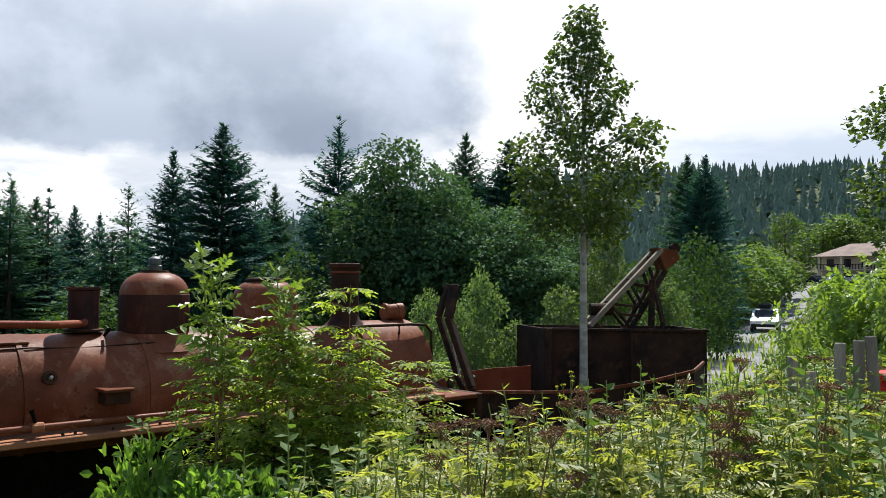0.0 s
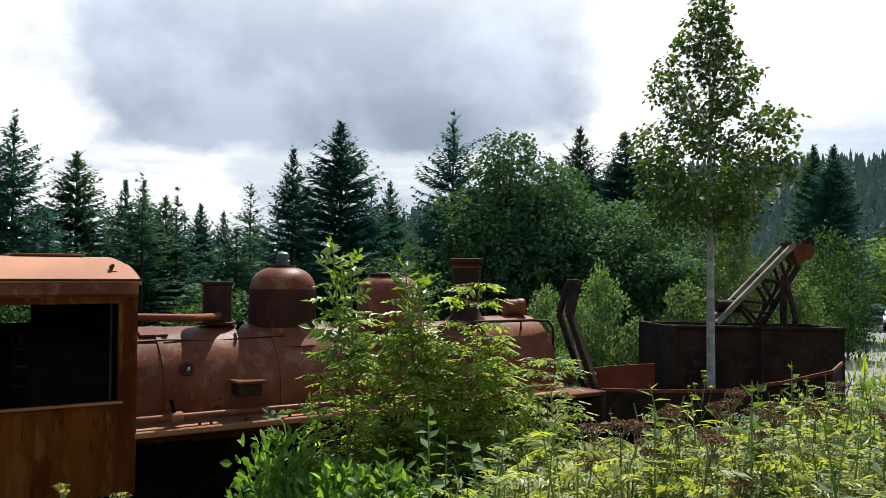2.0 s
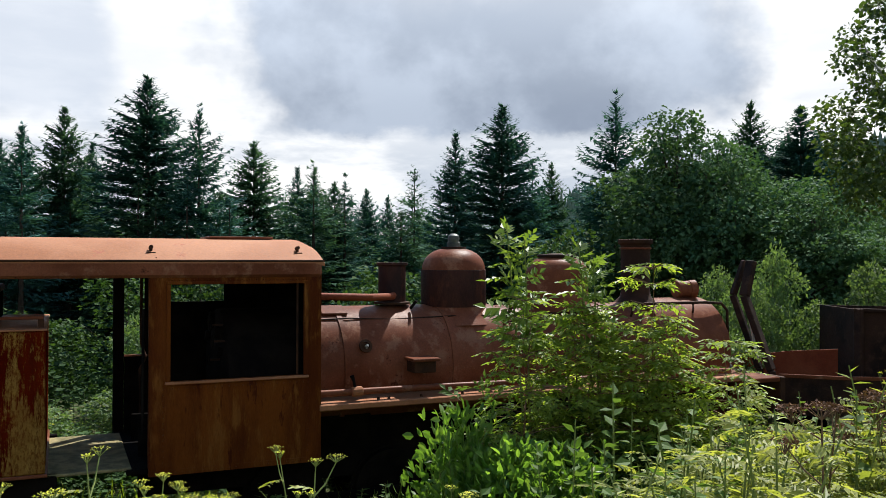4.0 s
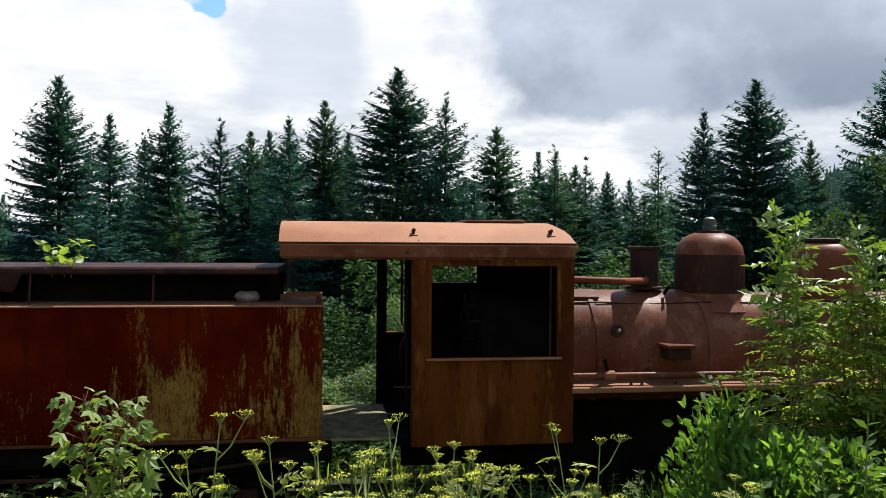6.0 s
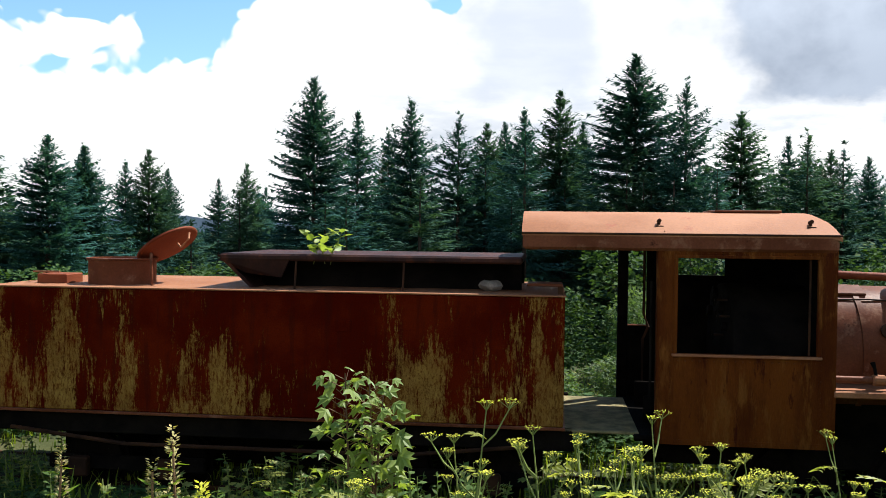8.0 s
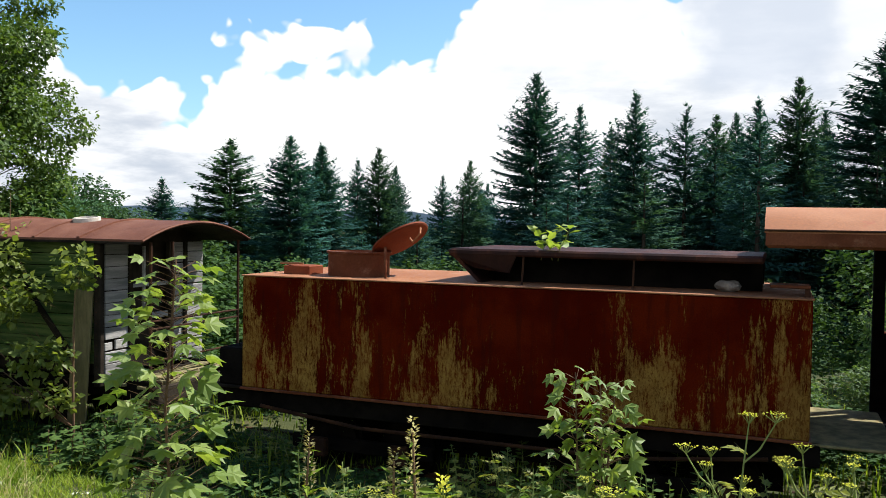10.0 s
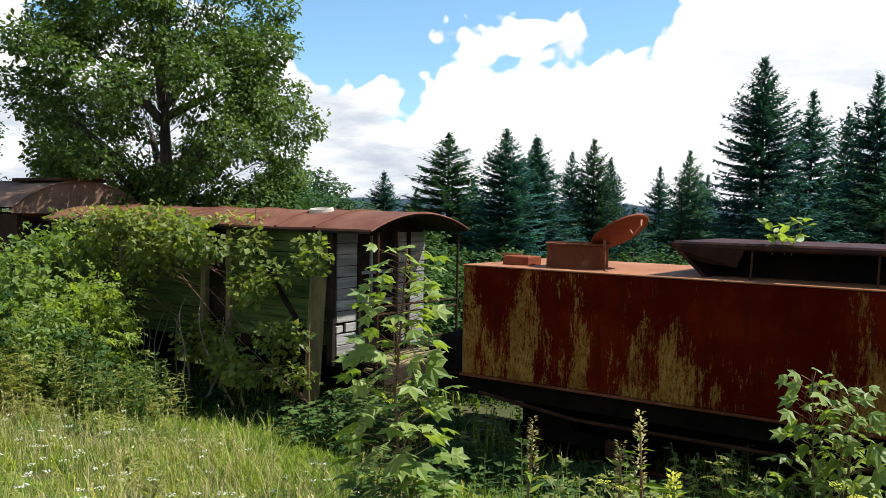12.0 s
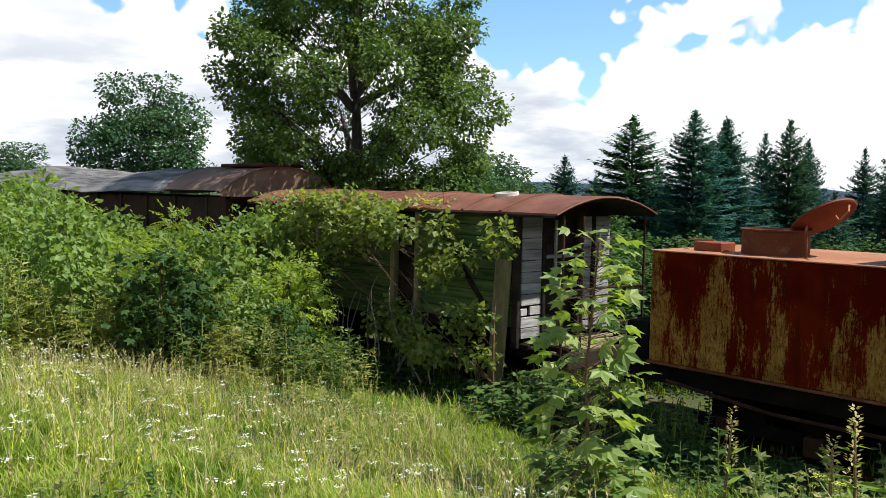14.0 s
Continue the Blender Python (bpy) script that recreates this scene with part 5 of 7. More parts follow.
def build_coach():
    """The long coach behind the van, its boards sagging."""
    y1, y0, x1, x0 = -15.9, -34.0, -8.65, -11.0
    eave, rise, mid = 2.86, 0.52, -9.83
    coach = thing("coach", (mid, -24.0, 0.05), "derelict coach with a sagging grey board roof, overgrown", "railway coach")
    part("body", box((x0, y0, 0.8), (x1, y1 - 0.2, eave - 0.12), 0.02), RUST_BLACK, coach, "rusty dark coach side")
    rng = random.Random(9)
    for k in range(12):
        y = y1 - 1.0 - 1.45 * k
        part("post", box((x1, y - 0.06, 0.9), (x1 + 0.04, y + 0.06, eave - 0.1), 0.008), RUST_BLACK if k % 3 else RUST_DARK, coach)
    part("brown_panel", box((x1 + 0.005, y1 - 0.95, 0.9), (x1 + 0.02, y1 - 0.2, eave - 0.1), 0.006), RUST_BLACK, coach)

    def curve(u, y):
        sag = 0.10 * math.sin((y + 20) * 0.55) + 0.05 * math.sin(y * 1.7)
        return eave + rise * (1 - abs(u) ** 2.2) + (sag if y < -18.6 else 0.0) * (1 - 0.3 * abs(u))

    half = 1.42
    for k in range(18):
        u, w = 1 - k / 9, 1 - (k + 1) / 9
        bm = bmesh.new()
        rows = []
        for y in np.linspace(y0, -18.4, 14):
            j = rng.uniform(-0.012, 0.012)
            pts = [(mid + half * u, y, curve(u, y) + j), (mid + half * w * 0.995, y, curve(w, y) + j + 0.014)]
            rows.append([bm.verts.new(p) for p in pts] + [bm.verts.new((p[0], p[1], p[2] - 0.02)) for p in pts])
        for a, b in zip(rows, rows[1:]):
            bm.faces.new((a[0], a[1], b[1], b[0])), bm.faces.new((a[2], b[2], b[3], a[3]))
            bm.faces.new((a[0], b[0], b[2], a[2])), bm.faces.new((a[1], a[3], b[3], b[1]))
        for r in (rows[0], rows[-1]):
            bm.faces.new((r[0], r[2], r[3], r[1]))
        part("roof_board", bm, SHINGLE, coach)
    # the tin-covered end with its raised clerestory strip
    bm = bmesh.new()
    rows = []
    for y in (-18.55, -17.5, -16.4, y1):
        rows.append([bm.verts.new((mid + half * (-1 + k / 8), y, curve(-1 + k / 8, y) + 0.03)) for k in range(17)])
    for a, b in zip(rows, rows[1:]):
        for k in range(16):
            bm.faces.new((a[k], a[k + 1], b[k + 1], b[k]))
    low = [bm.verts.new((v.co.x, v.co.y, eave - 0.08)) for v in rows[-1]]
    for k in range(16):
        bm.faces.new((rows[-1][k], rows[-1][k + 1], low[k + 1], low[k]))
    tin = part("tin_roof", bm, COACH_TIN, coach, "rusted tin over the coach end", True)
    arc = [(mid + half * (-1 + k / 8), y1 + 0.02, curve(-1 + k / 8, y1) + 0.03) for k in range(17)]
    part("roof_edge", bent_tube(arc, 0.018, 6), COACH_TIN, tin)
    part("roof_strip", bent_tube([(mid + half * (-1 + k / 8), -18.5, curve(-1 + k / 8, -18.5) + 0.035) for k in range(17)], 0.022, 6), SHINGLE, tin)
    part("roof_cap", box((mid - 0.5, -17.6, eave + rise + 0.02), (mid + 0.5, -15.85, eave + rise + 0.09), 0.02), RUST_DARK, tin)
    part("end_wall", box((x0 + 0.1, y1 - 0.25, 0.9), (x1 - 0.1, y1 - 0.2, eave + 0.2), 0.01), RUST_RED, coach)
    for y in (-18.0, -31.0):
        wheel_pair(coach, y, 0.36, AXIS - 0.5, AXIS + 0.5)
    return coach


build_coach()


# ---- the old crane in its steel trough, standing askew beyond the engine ----
def site(u, d, z):
    """A place u across and d along the line on which the crane stands."""
    return Vector((-0.01 - 0.802 * d + 0.597 * u, 0.33 + 0.597 * d + 0.802 * u, z))


def beam(p, q, wide, deep, bm=None):
    """A square bar from p to q."""
    bm = bm or bmesh.new()
    p, q = Vector(p), Vector(q)
    m = Matrix.Translation((p + q) / 2) @ (q - p).to_track_quat("Z", "Y").to_matrix().to_4x4() @ Matrix.Diagonal((wide, deep, (q - p).length, 1))
    made = bmesh.ops.create_cube(bm, size=1.0, matrix=m)
    edges = list({e for v in made["verts"] for e in v.link_edges})
    bmesh.ops.bevel(bm, geom=edges, offset=min(wide, deep) * 0.12, segments=1, affect="EDGES")
    return bm


def build_crane():
    crane = thing("crane_wagon", site(4.0, 14.0, 0.3), "rusty derelict crane wagon with a lattice jib and steel bin", "crane wagon")
    back = Vector((-0.802, 0.597, 0))
    b = part("bin", slab([site(3.16, 14.5, 0.9), site(5.95, 14.3, 0.9), site(5.95, 14.3, 2.19), site(3.16, 14.5, 2.21)], back * 0.04), RUST_BLACK, crane, "dark rusted steel bin wall")
    part("bin_wall", slab([site(3.16, 14.54, 0.9), site(2.95, 16.0, 0.9), site(2.95, 16.0, 2.2), site(3.16, 14.54, 2.21)], (0.03, 0.03, 0)), RUST_BLACK, b)
    part("bin_wall", slab([site(5.90, 14.4, 0.9), site(5.93, 15.8, 0.9), site(5.93, 15.8, 2.18), site(5.90, 14.4, 2.19)], (0.03, 0.03, 0)), RUST_BLACK, b)
    part("bin_wall", slab([site(2.97, 15.9, 0.9), site(5.95, 15.8, 0.9), site(5.95, 15.8, 2.18), site(2.97, 15.9, 2.2)], back * 0.04), RUST_BLACK, b)
    part("bin_post", beam(site(3.22, 14.44, 0.9), site(3.22, 14.44, 2.22), 0.12, 0.08), RUST_BLACK, b)
    part("bin_rim", beam(site(3.14, 14.46, 2.2), site(5.97, 14.26, 2.18), 0.06, 0.05), RUST_BLACK, b)
    part("bin_post", beam(site(4.62, 14.33, 0.9), site(4.62, 14.33, 2.16), 0.07, 0.06), RUST_BLACK, b)
    # trough walls
    rim = [site(1.83, 13.0, 1.33), site(2.7, 12.9, 1.33), site(3.6, 12.8, 1.36), site(4.4, 12.7, 1.50), site(5.1, 12.7, 1.66), site(5.45, 13.2, 1.74)]
    for p, q in zip(rim, rim[1:]):
        part("trough_plate", slab([p - Vector((0, 0, 0.55)), q - Vector((0, 0, 0.55)), q, p], back * 0.02), RUST_BLACK, crane)
        part("trough_rim", beam(p, q, 0.035, 0.05), RUST, crane)
    far = [site(1.20, 13.3, 1.45), site(1.50, 14.5, 1.43), site(2.2, 14.6, 1.52), site(2.95, 14.6, 1.57)]
    for p, q in zip(far, far[1:]):
        part("trough_plate", slab([p - Vector((0, 0, 0.5)), q - Vector((0, 0, 0.5)), q, p], back * 0.02), RUST_RED, crane)
    part("trough_floor", slab([site(1.2, 13.0, 0.82), site(5.4, 12.8, 0.82), site(5.9, 15.8, 0.82), site(1.5, 15.0, 0.82)], (0, 0, 0.06)), RUST_BLACK, crane)
    part("corner_plate", slab([site(1.10, 13.3, 1.0), site(1.42, 12.95, 1.0), site(1.42, 12.95, 1.30), site(1.10, 13.3, 1.50)], back * 0.02), PLANK_GREY, crane)
    # bent arm of two bars
    for du, dd, r in ((0.0, 0.0, 0.078), (-0.14, 0.25, 0.045)):
        pts = [site(1.86 + du * 0.6, 13.3 + dd, 0.9), site(1.77 + du, 13.3 + dd, 1.36), site(1.42 + du, 13.5 + dd, 2.44), site(1.53 + du * 0.5, 13.6 + dd, 2.96)]
        for p, q in zip(pts, pts[1:]):
            part("arm_bar", beam(p, q, r * 2.0, 0.09), RUST_BLACK, crane, "dark bent steel arm")
    part("arm_link", beam(site(1.45, 13.55, 2.3), site(1.60, 13.45, 1.5), 0.03, 0.03), PALE_TIN, crane)
    # the lattice jib
    d = 14.75
    top = [site(4.02, d, 2.24), site(5.40, d + 0.2, 3.60)]
    low = [site(4.55, d, 1.85), site(5.46, d + 0.2, 3.22)]
    for off in (0.0, 0.42):
        o = back * off
        part("jib_chord", beam(top[0] + o, top[1] + o, 0.10, 0.08), TWIG_BARK, crane, "weathered brown jib chord")
        part("jib_chord", beam(low[0] + o, low[1] + o, 0.10, 0.07), RUST_BLACK, crane)
        for f, g in ((0.05, 0.05), (0.28, 0.25), (0.28, 0.52), (0.55, 0.52), (0.55, 0.78), (0.8, 0.78)):
            part("jib_lattice", beam(top[0].lerp(top[1], f) + o, low[0].lerp(low[1], g) + o, 0.065, 0.045), RUST_BLACK, crane)
    for f in (0.02, 0.3, 0.6, 0.9):
        part("jib_tie", beam(top[0].lerp(top[1], f), top[0].lerp(top[1], f) + back * 0.42, 0.05, 0.04), RUST_BLACK, crane)
    headp = part("jib_head", slab([site(5.30, d + 0.15, 3.62), site(5.66, d + 0.15, 3.58), site(5.70, d + 0.15, 3.40), site(5.44, d + 0.15, 3.22)], back * 0.5), RUST, crane, "rusty jib head")
    part("pulley", lathe([(0.09, -0.05), (0.07, -0.02), (0.07, 0.02), (0.09, 0.05)], site(5.70, d + 0.4, 3.62), back, 20), RUST_BLACK, headp)
    for a, bq, w in ((site(5.18, d + 0.1, 3.05), site(4.98, d - 0.35, 1.0), 0.11), (site(5.20, d + 0.1, 3.0), site(5.30, d - 0.1, 2.3), 0.08), (site(5.30, d - 0.1, 2.3), site(5.02, d - 0.3, 1.3), 0.08), (site(4.55, d - 0.05, 2.45), site(4.85, d - 0.05, 2.42), 0.07)):
        part("jib_leg", beam(a, bq, w, w * 0.7), RUST_BLACK, crane)
    part("winch_drum", lathe([(0.11, -0.2), (0.11, 0.2)], site(4.28, d + 0.2, 2.52), (0.6, 0.8, 0), 18), RUST_BLACK, crane)
    for u in (2.2, 4.8):
        part("wheel", lathe([(0.33, -0.05), (0.36, -0.04), (0.36, 0.0), (0.33, 0.05)], site(u, 13.4, 0.52), (0.8, -0.6, 0), 24), IRON, crane)
        part("axle_stand", slab([site(u - 0.2, 13.6, 0.25), site(u + 0.2, 13.6, 0.25), site(u + 0.2, 13.6, 0.85), site(u - 0.2, 13.6, 0.85)], back * 0.1), IRON, crane)
    return crane


build_crane()

# ---- the wood behind the train ----
SPRUCES = [
    conifer("spruce", 1, 9.0, 2.2, SPRUCE, "tall dark green spruce with drooping branches"),
    conifer("spruce", 2, 8.0, 1.8, SPRUCE, "slim dark green spruce", gap=0.30, loose=0.3),
    conifer("spruce", 3, 8.0, 1.9, FIR, "mid-green fir with tiered branches", gap=0.27, droop=0.2),
    conifer("spruce", 4, 8.0, 2.2, SPRUCE, "open spruce with gaps between its branches", gap=0.42, droop=0.16, loose=0.35),
]
HIGHS, WIDES = (9.0, 8.0, 8.0, 8.0), (2.2, 1.8, 1.9, 2.2)


FILLERS = [
    conifer("spruce", 5, 9.0, 2.2, SPRUCE, "dark green spruce in the thick of the wood", gap=0.62, dense=4),
    conifer("spruce", 6, 8.0, 1.8, SPRUCE, "slim dark spruce in the thick of the wood", gap=0.62, dense=4),
    conifer("spruce", 7, 8.0, 1.9, FIR, "mid-green fir in the thick of the wood", gap=0.62, dense=4, droop=0.2),
]


def spruce_at(x, y, top, wide, kind, main=False):
    s = (top - land(x, y) + 0.1) / HIGHS[kind]
    ob = planted((SPRUCES if main else FILLERS)[kind], x, y, s, 1.2 * wide / WIDES[kind], 0.1)
    ob["group"] = "wood behind the train"


ROW_MIDDLE = [
    (-28.8, -16.4, 5.8, 1.5, 0), (-32.1, -16.5, 5.5, 1.4, 1), (-28.9, -14.0, 5.7, 1.6, 2), (-32.8, -15.1, 5.3, 1.3, 0), (-33.6, -13.3, 4.9, 1.2, 1), (-30.2, -10.9, 5.3, 1.3, 2), (-38.0, -12.8, 4.8, 1.2, 1),
    (-29.0, -8.1, 8.2, 2.3, 0), (-32.3, -7.3, 7.4, 1.9, 1), (-35.5, -6.7, 7.0, 1.5, 2), (-30.7, -5.0, 7.6, 2.0, 1), (-29.9, -3.2, 6.9, 2.3, 3), (-34.0, -2.5, 7.2, 1.9, 2), (-36.0, -1.9, 7.5, 1.7, 0),
    (-32.0, -1.0, 7.4, 1.9, 1), (-31.1, 0.3, 8.0, 2.0, 2), (-36.0, 1.3, 7.5, 1.6, 0), (-28.9, 2.7, 8.8, 2.9, 0), (-26.8, 4.0, 7.5, 2.0, 3),
]
ROW_RIGHT = [
    (-30.4, 6.4, 7.1, 2.3, 2), (-32.9, 8.6, 6.5, 1.6, 1), (-33.7, 9.5, 6.3, 1.5, 0), (-31.6, 9.7, 5.9, 1.6, 2), (-34.0, 11.8, 5.9, 1.5, 0), (-34.7, 13.0, 5.6, 1.4, 1), (-40.7, 16.9, 5.5, 1.4, 2), (-42.3, 18.1, 5.4, 1.4, 0),
    (-23.7, 11.1, 6.8, 1.5, 1), (-22.2, 11.9, 7.5, 2.3, 0), (-24.9, 15.2, 6.2, 1.3, 2), (-22.1, 15.8, 8.0, 2.1, 3), (-24.7, 23.7, 8.9, 2.0, 2), (-22.8, 24.2, 8.5, 2.6, 0), (-23.8, 27.4, 7.7, 2.0, 1), (-27.8, 44.3, 10.4, 2.6, 2), (-25.9, 43.1, 10.1, 2.6, 0),
]
ROW_LEFT = [(-29.5, -24.3, 4.6, 1.9, 1), (-41.5, -31.6, 4.1, 1.6, 2), (-22.1, -15.7, 5.4, 2.2, 2), (-21.4, -13.2, 5.4, 1.7, 0), (-23.6, -13.4, 5.3, 1.7, 1), (-25.1, -16.7, 4.0, 1.5, 0)]
for row in (ROW_MIDDLE, ROW_RIGHT, ROW_LEFT):
    for one in row:
        spruce_at(*one, main=True)
# the thick of the wood: lower trees between and behind
rng = random.Random(12)
for k in range(84):
    y = -12 + 38 * (k + rng.random()) / 84
    x = -rng.uniform(25.5, 39.0) + max(0.0, y - 10) * 0.35
    spruce_at(x, y, rng.uniform(3.9, 6.4) - 0.16 * max(0, -4 - y), rng.uniform(1.7, 2.4), rng.choice((0, 1, 2, 2)))
for k in range(26):
    y = -27 + 17 * (k + rng.random()) / 26
    spruce_at(-rng.uniform(24.0, 34.0), y, rng.uniform(1.6, 3.3), rng.uniform(1.1, 1.7), rng.choice((0, 1, 2)))
for k in range(24):
    f = (k + rng.random()) / 24
    spruce_at(-28.5 - 12 * f + rng.uniform(-6, 1), 26 + 32 * f, rng.uniform(5.0, 8.0), rng.uniform(1.8, 2.5), rng.choice((0, 1, 2)))
for tree in SPRUCES + FILLERS:
    unplant(tree)

# leafy trees
OAK = broadleaf("tree", 21, 7.0, globe(5, 70, 3.9, 2.1, 2.9, 0.74, 0.35), 24000, 0.13, SHADED_LEAF, BARK, "dense broad-leaved tree, backlit shade put into its dark green leaf", LEAF_ROUND, up=1.0, stem=0.16)
OAK_FAR = broadleaf("tree", 26, 7.0, globe(16, 30, 4.0, 2.2, 2.9, 0.8), 1700, 0.30, BRUSH, BARK, "broad-leaved tree by the road, mid green", LEAF_ROUND, up=0.9, stem=0.16)
BUSHY = broadleaf("tree", 22, 3.6, mound(6, 15, 1.5, 0.5, 3.3, 0.62), 2600, 0.12, BRUSH_DARK, BARK, "young broad-leaved tree, mid green", LEAF_ROUND, up=0.9, stem=0.06)
THICKET = broadleaf("shrub", 23, 2.4, mound(7, 14, 1.5, 0.35, 2.1, 0.55), 2300, 0.115, BRUSH_DARK, BARK, "dark leafy undergrowth shrub", LEAF_ROUND, up=0.9, stem=0.04, category="shrub")
PALE_BUSH = broadleaf("shrub", 24, 3.0, mound(8, 16, 1.0, 0.5, 2.8, 0.45), 4600, 0.105, PALE_BRUSH, BARK, "pale green willow shrub", LEAF_PLAIN, stem=0.04, category="shrub")

for x, y, s, w in ((-18.7, 15.4, 1.02, 0.95), (-17.1, 15.8, 0.88, 0.8), (-16.6, 17.6, 0.74, 0.9), (-19.8, 18.6, 0.85, 1.0), (-16.8, 20.2, 0.66, 0.8), (-19.6, 23.4, 0.8, 0.9), (-15.0, 16.4, 0.66, 0.7)):
    planted(OAK, x, y, s, w)["group"] = "wood behind the train"
for k in range(46):
    y = -14 + 46 * (k + rng.random()) / 46
    x = -rng.uniform(17.0, 25.0) + min(3.0, max(0.0, y - 8) * 0.42)
    if x > -0.68 * y - 1.5:
        continue
    planted(THICKET if rng.random() < 0.6 else BUSHY, x, y, rng.uniform(0.75, 1.15) * (0.62 + 0.38 * ramp(y, -1.0, 6.0)), rng.uniform(0.8, 1.2))["group"] = "undergrowth"
for k in range(22):
    y = -30 + 22 * (k + rng.random()) / 22
    planted(THICKET if rng.random() < 0.5 else BUSHY, -rng.uniform(14.5, 20.0), y, rng.uniform(0.55, 0.8), rng.uniform(0.8, 1.2))["group"] = "undergrowth"
# pale shrubs beside the crane and behind the footplate
for x, y, s, w in ((-12.1, 12.2, 1.08, 0.62), (-11.7, 11.2, 0.90, 0.6), (-11.6, 12.7, 0.74, 0.6), (-12.8, 11.6, 0.95, 0.6), (-12.2, 14.8, 1.0, 0.75), (-13.6, 13.4, 0.8, 0.8), (-10.4, 16.2, 1.05, 0.7), (-14.8, 14.8, 0.9, 0.8), (-10.9, 10.2, 0.6, 0.6), (-13.9, 1.3, 0.72, 0.6), (-13.0, 1.5, 0.55, 0.7), (-12.4, 0.0, 0.36, 0.6), (-12.6, 0.9, 0.42, 0.6)):
    planted(PALE_BUSH, x, y, s, w)["group"] = "pale shrubs"
for x, y, s, w in ((-13.8, 20.2, 1.05, 1.0), (-13.4, 17.4, 1.0, 0.9), (-15.6, 23.0, 1.1, 1.0)):
    planted(BUSHY, x, y, s, w)["group"] = "undergrowth"
# roadside thicket towards the road
for k in range(40):
    f = (k + rng.random()) / 40
    y = 27 + 66 * f
    x = -y * (0.64 - 0.13 * f) - rng.uniform(0.5, 6.0)
    planted(rng.choice((BUSHY, BUSHY, BUSHY)), x, y, rng.uniform(0.8, 1.25), rng.uniform(1.0, 1.5))["group"] = "roadside trees"

for k in range(34):
    f = 0.40 + 0.60 * (k + rng.random()) / 34
    y = 27 + 72 * f
    planted(rng.choice((BUSHY, OAK_FAR, OAK_FAR)), -y * (0.63 - 0.135 * f) - rng.uniform(-0.8, 2.5), y, rng.uniform(0.6, 1.0), rng.uniform(0.9, 1.3))["group"] = "roadside trees"

for x, y, s in ((-18.9, 30.7, 1.5), (-19.4, 33.2, 1.35), (-18.6, 28.2, 1.3), (-17.6, 27.2, 1.1)):
    planted(BUSHY, x, y, s, 0.95)["group"] = "roadside trees"
# the great maple beyond the van, and trees further along
GREAT = broadleaf("maple_tree", 31, 7.2, globe(9, 120, 5.2, 3.6, 4.1, 0.64, 0.38), 82000, 0.100, MAPLE, BARK, "great spreading maple with dark bark and gaps in its crown", LEAF_ROUND, up=1.1, stem=0.30, shell=0.45)
planted(GREAT, -12.6, -17.1, 1.03, 0.92)
planted(OAK, -13.9, -31.4, 1.02, 1.0, label="rounded broad-leaved tree beyond the coach")
planted(OAK, -15.9, -16.6, 0.62, 0.6), planted(OAK, -21.7, -21.1, 0.68, 0.9), planted(OAK, -16.9, -57.9, 0.8, 1.2)
for x, y, s in ((-13.0, -13.2, 0.85), (-13.8, -15.0, 1.0), (-14.5, -19.0, 0.95), (-12.5, -21.5, 0.9), (-15.6, -12.2, 0.85), (-12.8, -10.4, 0.62)):
    planted(BUSHY, x, y, s, 1.15)
# low growth beneath and beyond the track
for k in range(34):
    planted(THICKET, -rng.uniform(11.4, 13.0), -14 + 26 * (k + rng.random()) / 34, rng.uniform(0.28, 0.42), rng.uniform(0.6, 0.8))["group"] = "low growth along the track"
for tree in (THICKET, PALE_BUSH, GREAT):
    unplant(tree)

# the slender pale-barked tree growing out of the trough, and its neighbour
rng2 = np.random.default_rng(41)
clumps = []
for k in range(40):
    f = k / 39
    z = 4.0 + 3.75 * f
    r = (1.22 * math.sin(min(1.0, 0.28 + 1.1 * (1 - f)) * 1.57)) * math.sqrt(rng2.uniform(0.1, 1.0)) * (1 - 0.75 * f**2.2) * min(1.0, 0.5 + 2.2 * f)
    a = 2.4 * k
    s = 0.50 * (1.0 - 0.6 * f)
    clumps.append((r * math.cos(a), r * math.sin(a), z, s, s, s * 0.8))
SLENDER = broadleaf("slender_tree", 42, 7.9, clumps, 9000, 0.088, SLENDER_LEAF, BARK_PALE, "slender tree with pale bark and loose green crown", LEAF_ROUND, stem=0.085, shell=0.2)
planted(SLENDER, -9.03, 11.69, 0.965, 1.0, sunk=-0.0).rotation_euler = (0, 0, 1.79)
planted(SLENDER, -11.2, 15.2, 0.58, 0.42, label="second slender tree with a thin pale trunk")
unplant(SLENDER)
# tree at the edge of the road side
RIGHT = broadleaf("tree", 45, 6.5, mound(11, 26, 1.7, 3.2, 6.3, 0.60), 8500, 0.095, SLENDER_LEAF, BARK, "broad-leaved tree with drooping leafy boughs", LEAF_ROUND, stem=0.13)
planted(RIGHT, -3.6, 12.5, 0.74, 0.85)
unplant(RIGHT)

# ---- the road, its verge and the far wood ----
ribbon("road", [(-3.5, 15), (-11.2, 21.5), (-18.9, 33.3), (-23.9, 44.3), (-29.9, 56.9), (-40.5, 80.7), (-54.4, 112.9), (-60.5, 127)], 3.8, ASPHALT, 0.04, "pale sunlit asphalt road", "road")


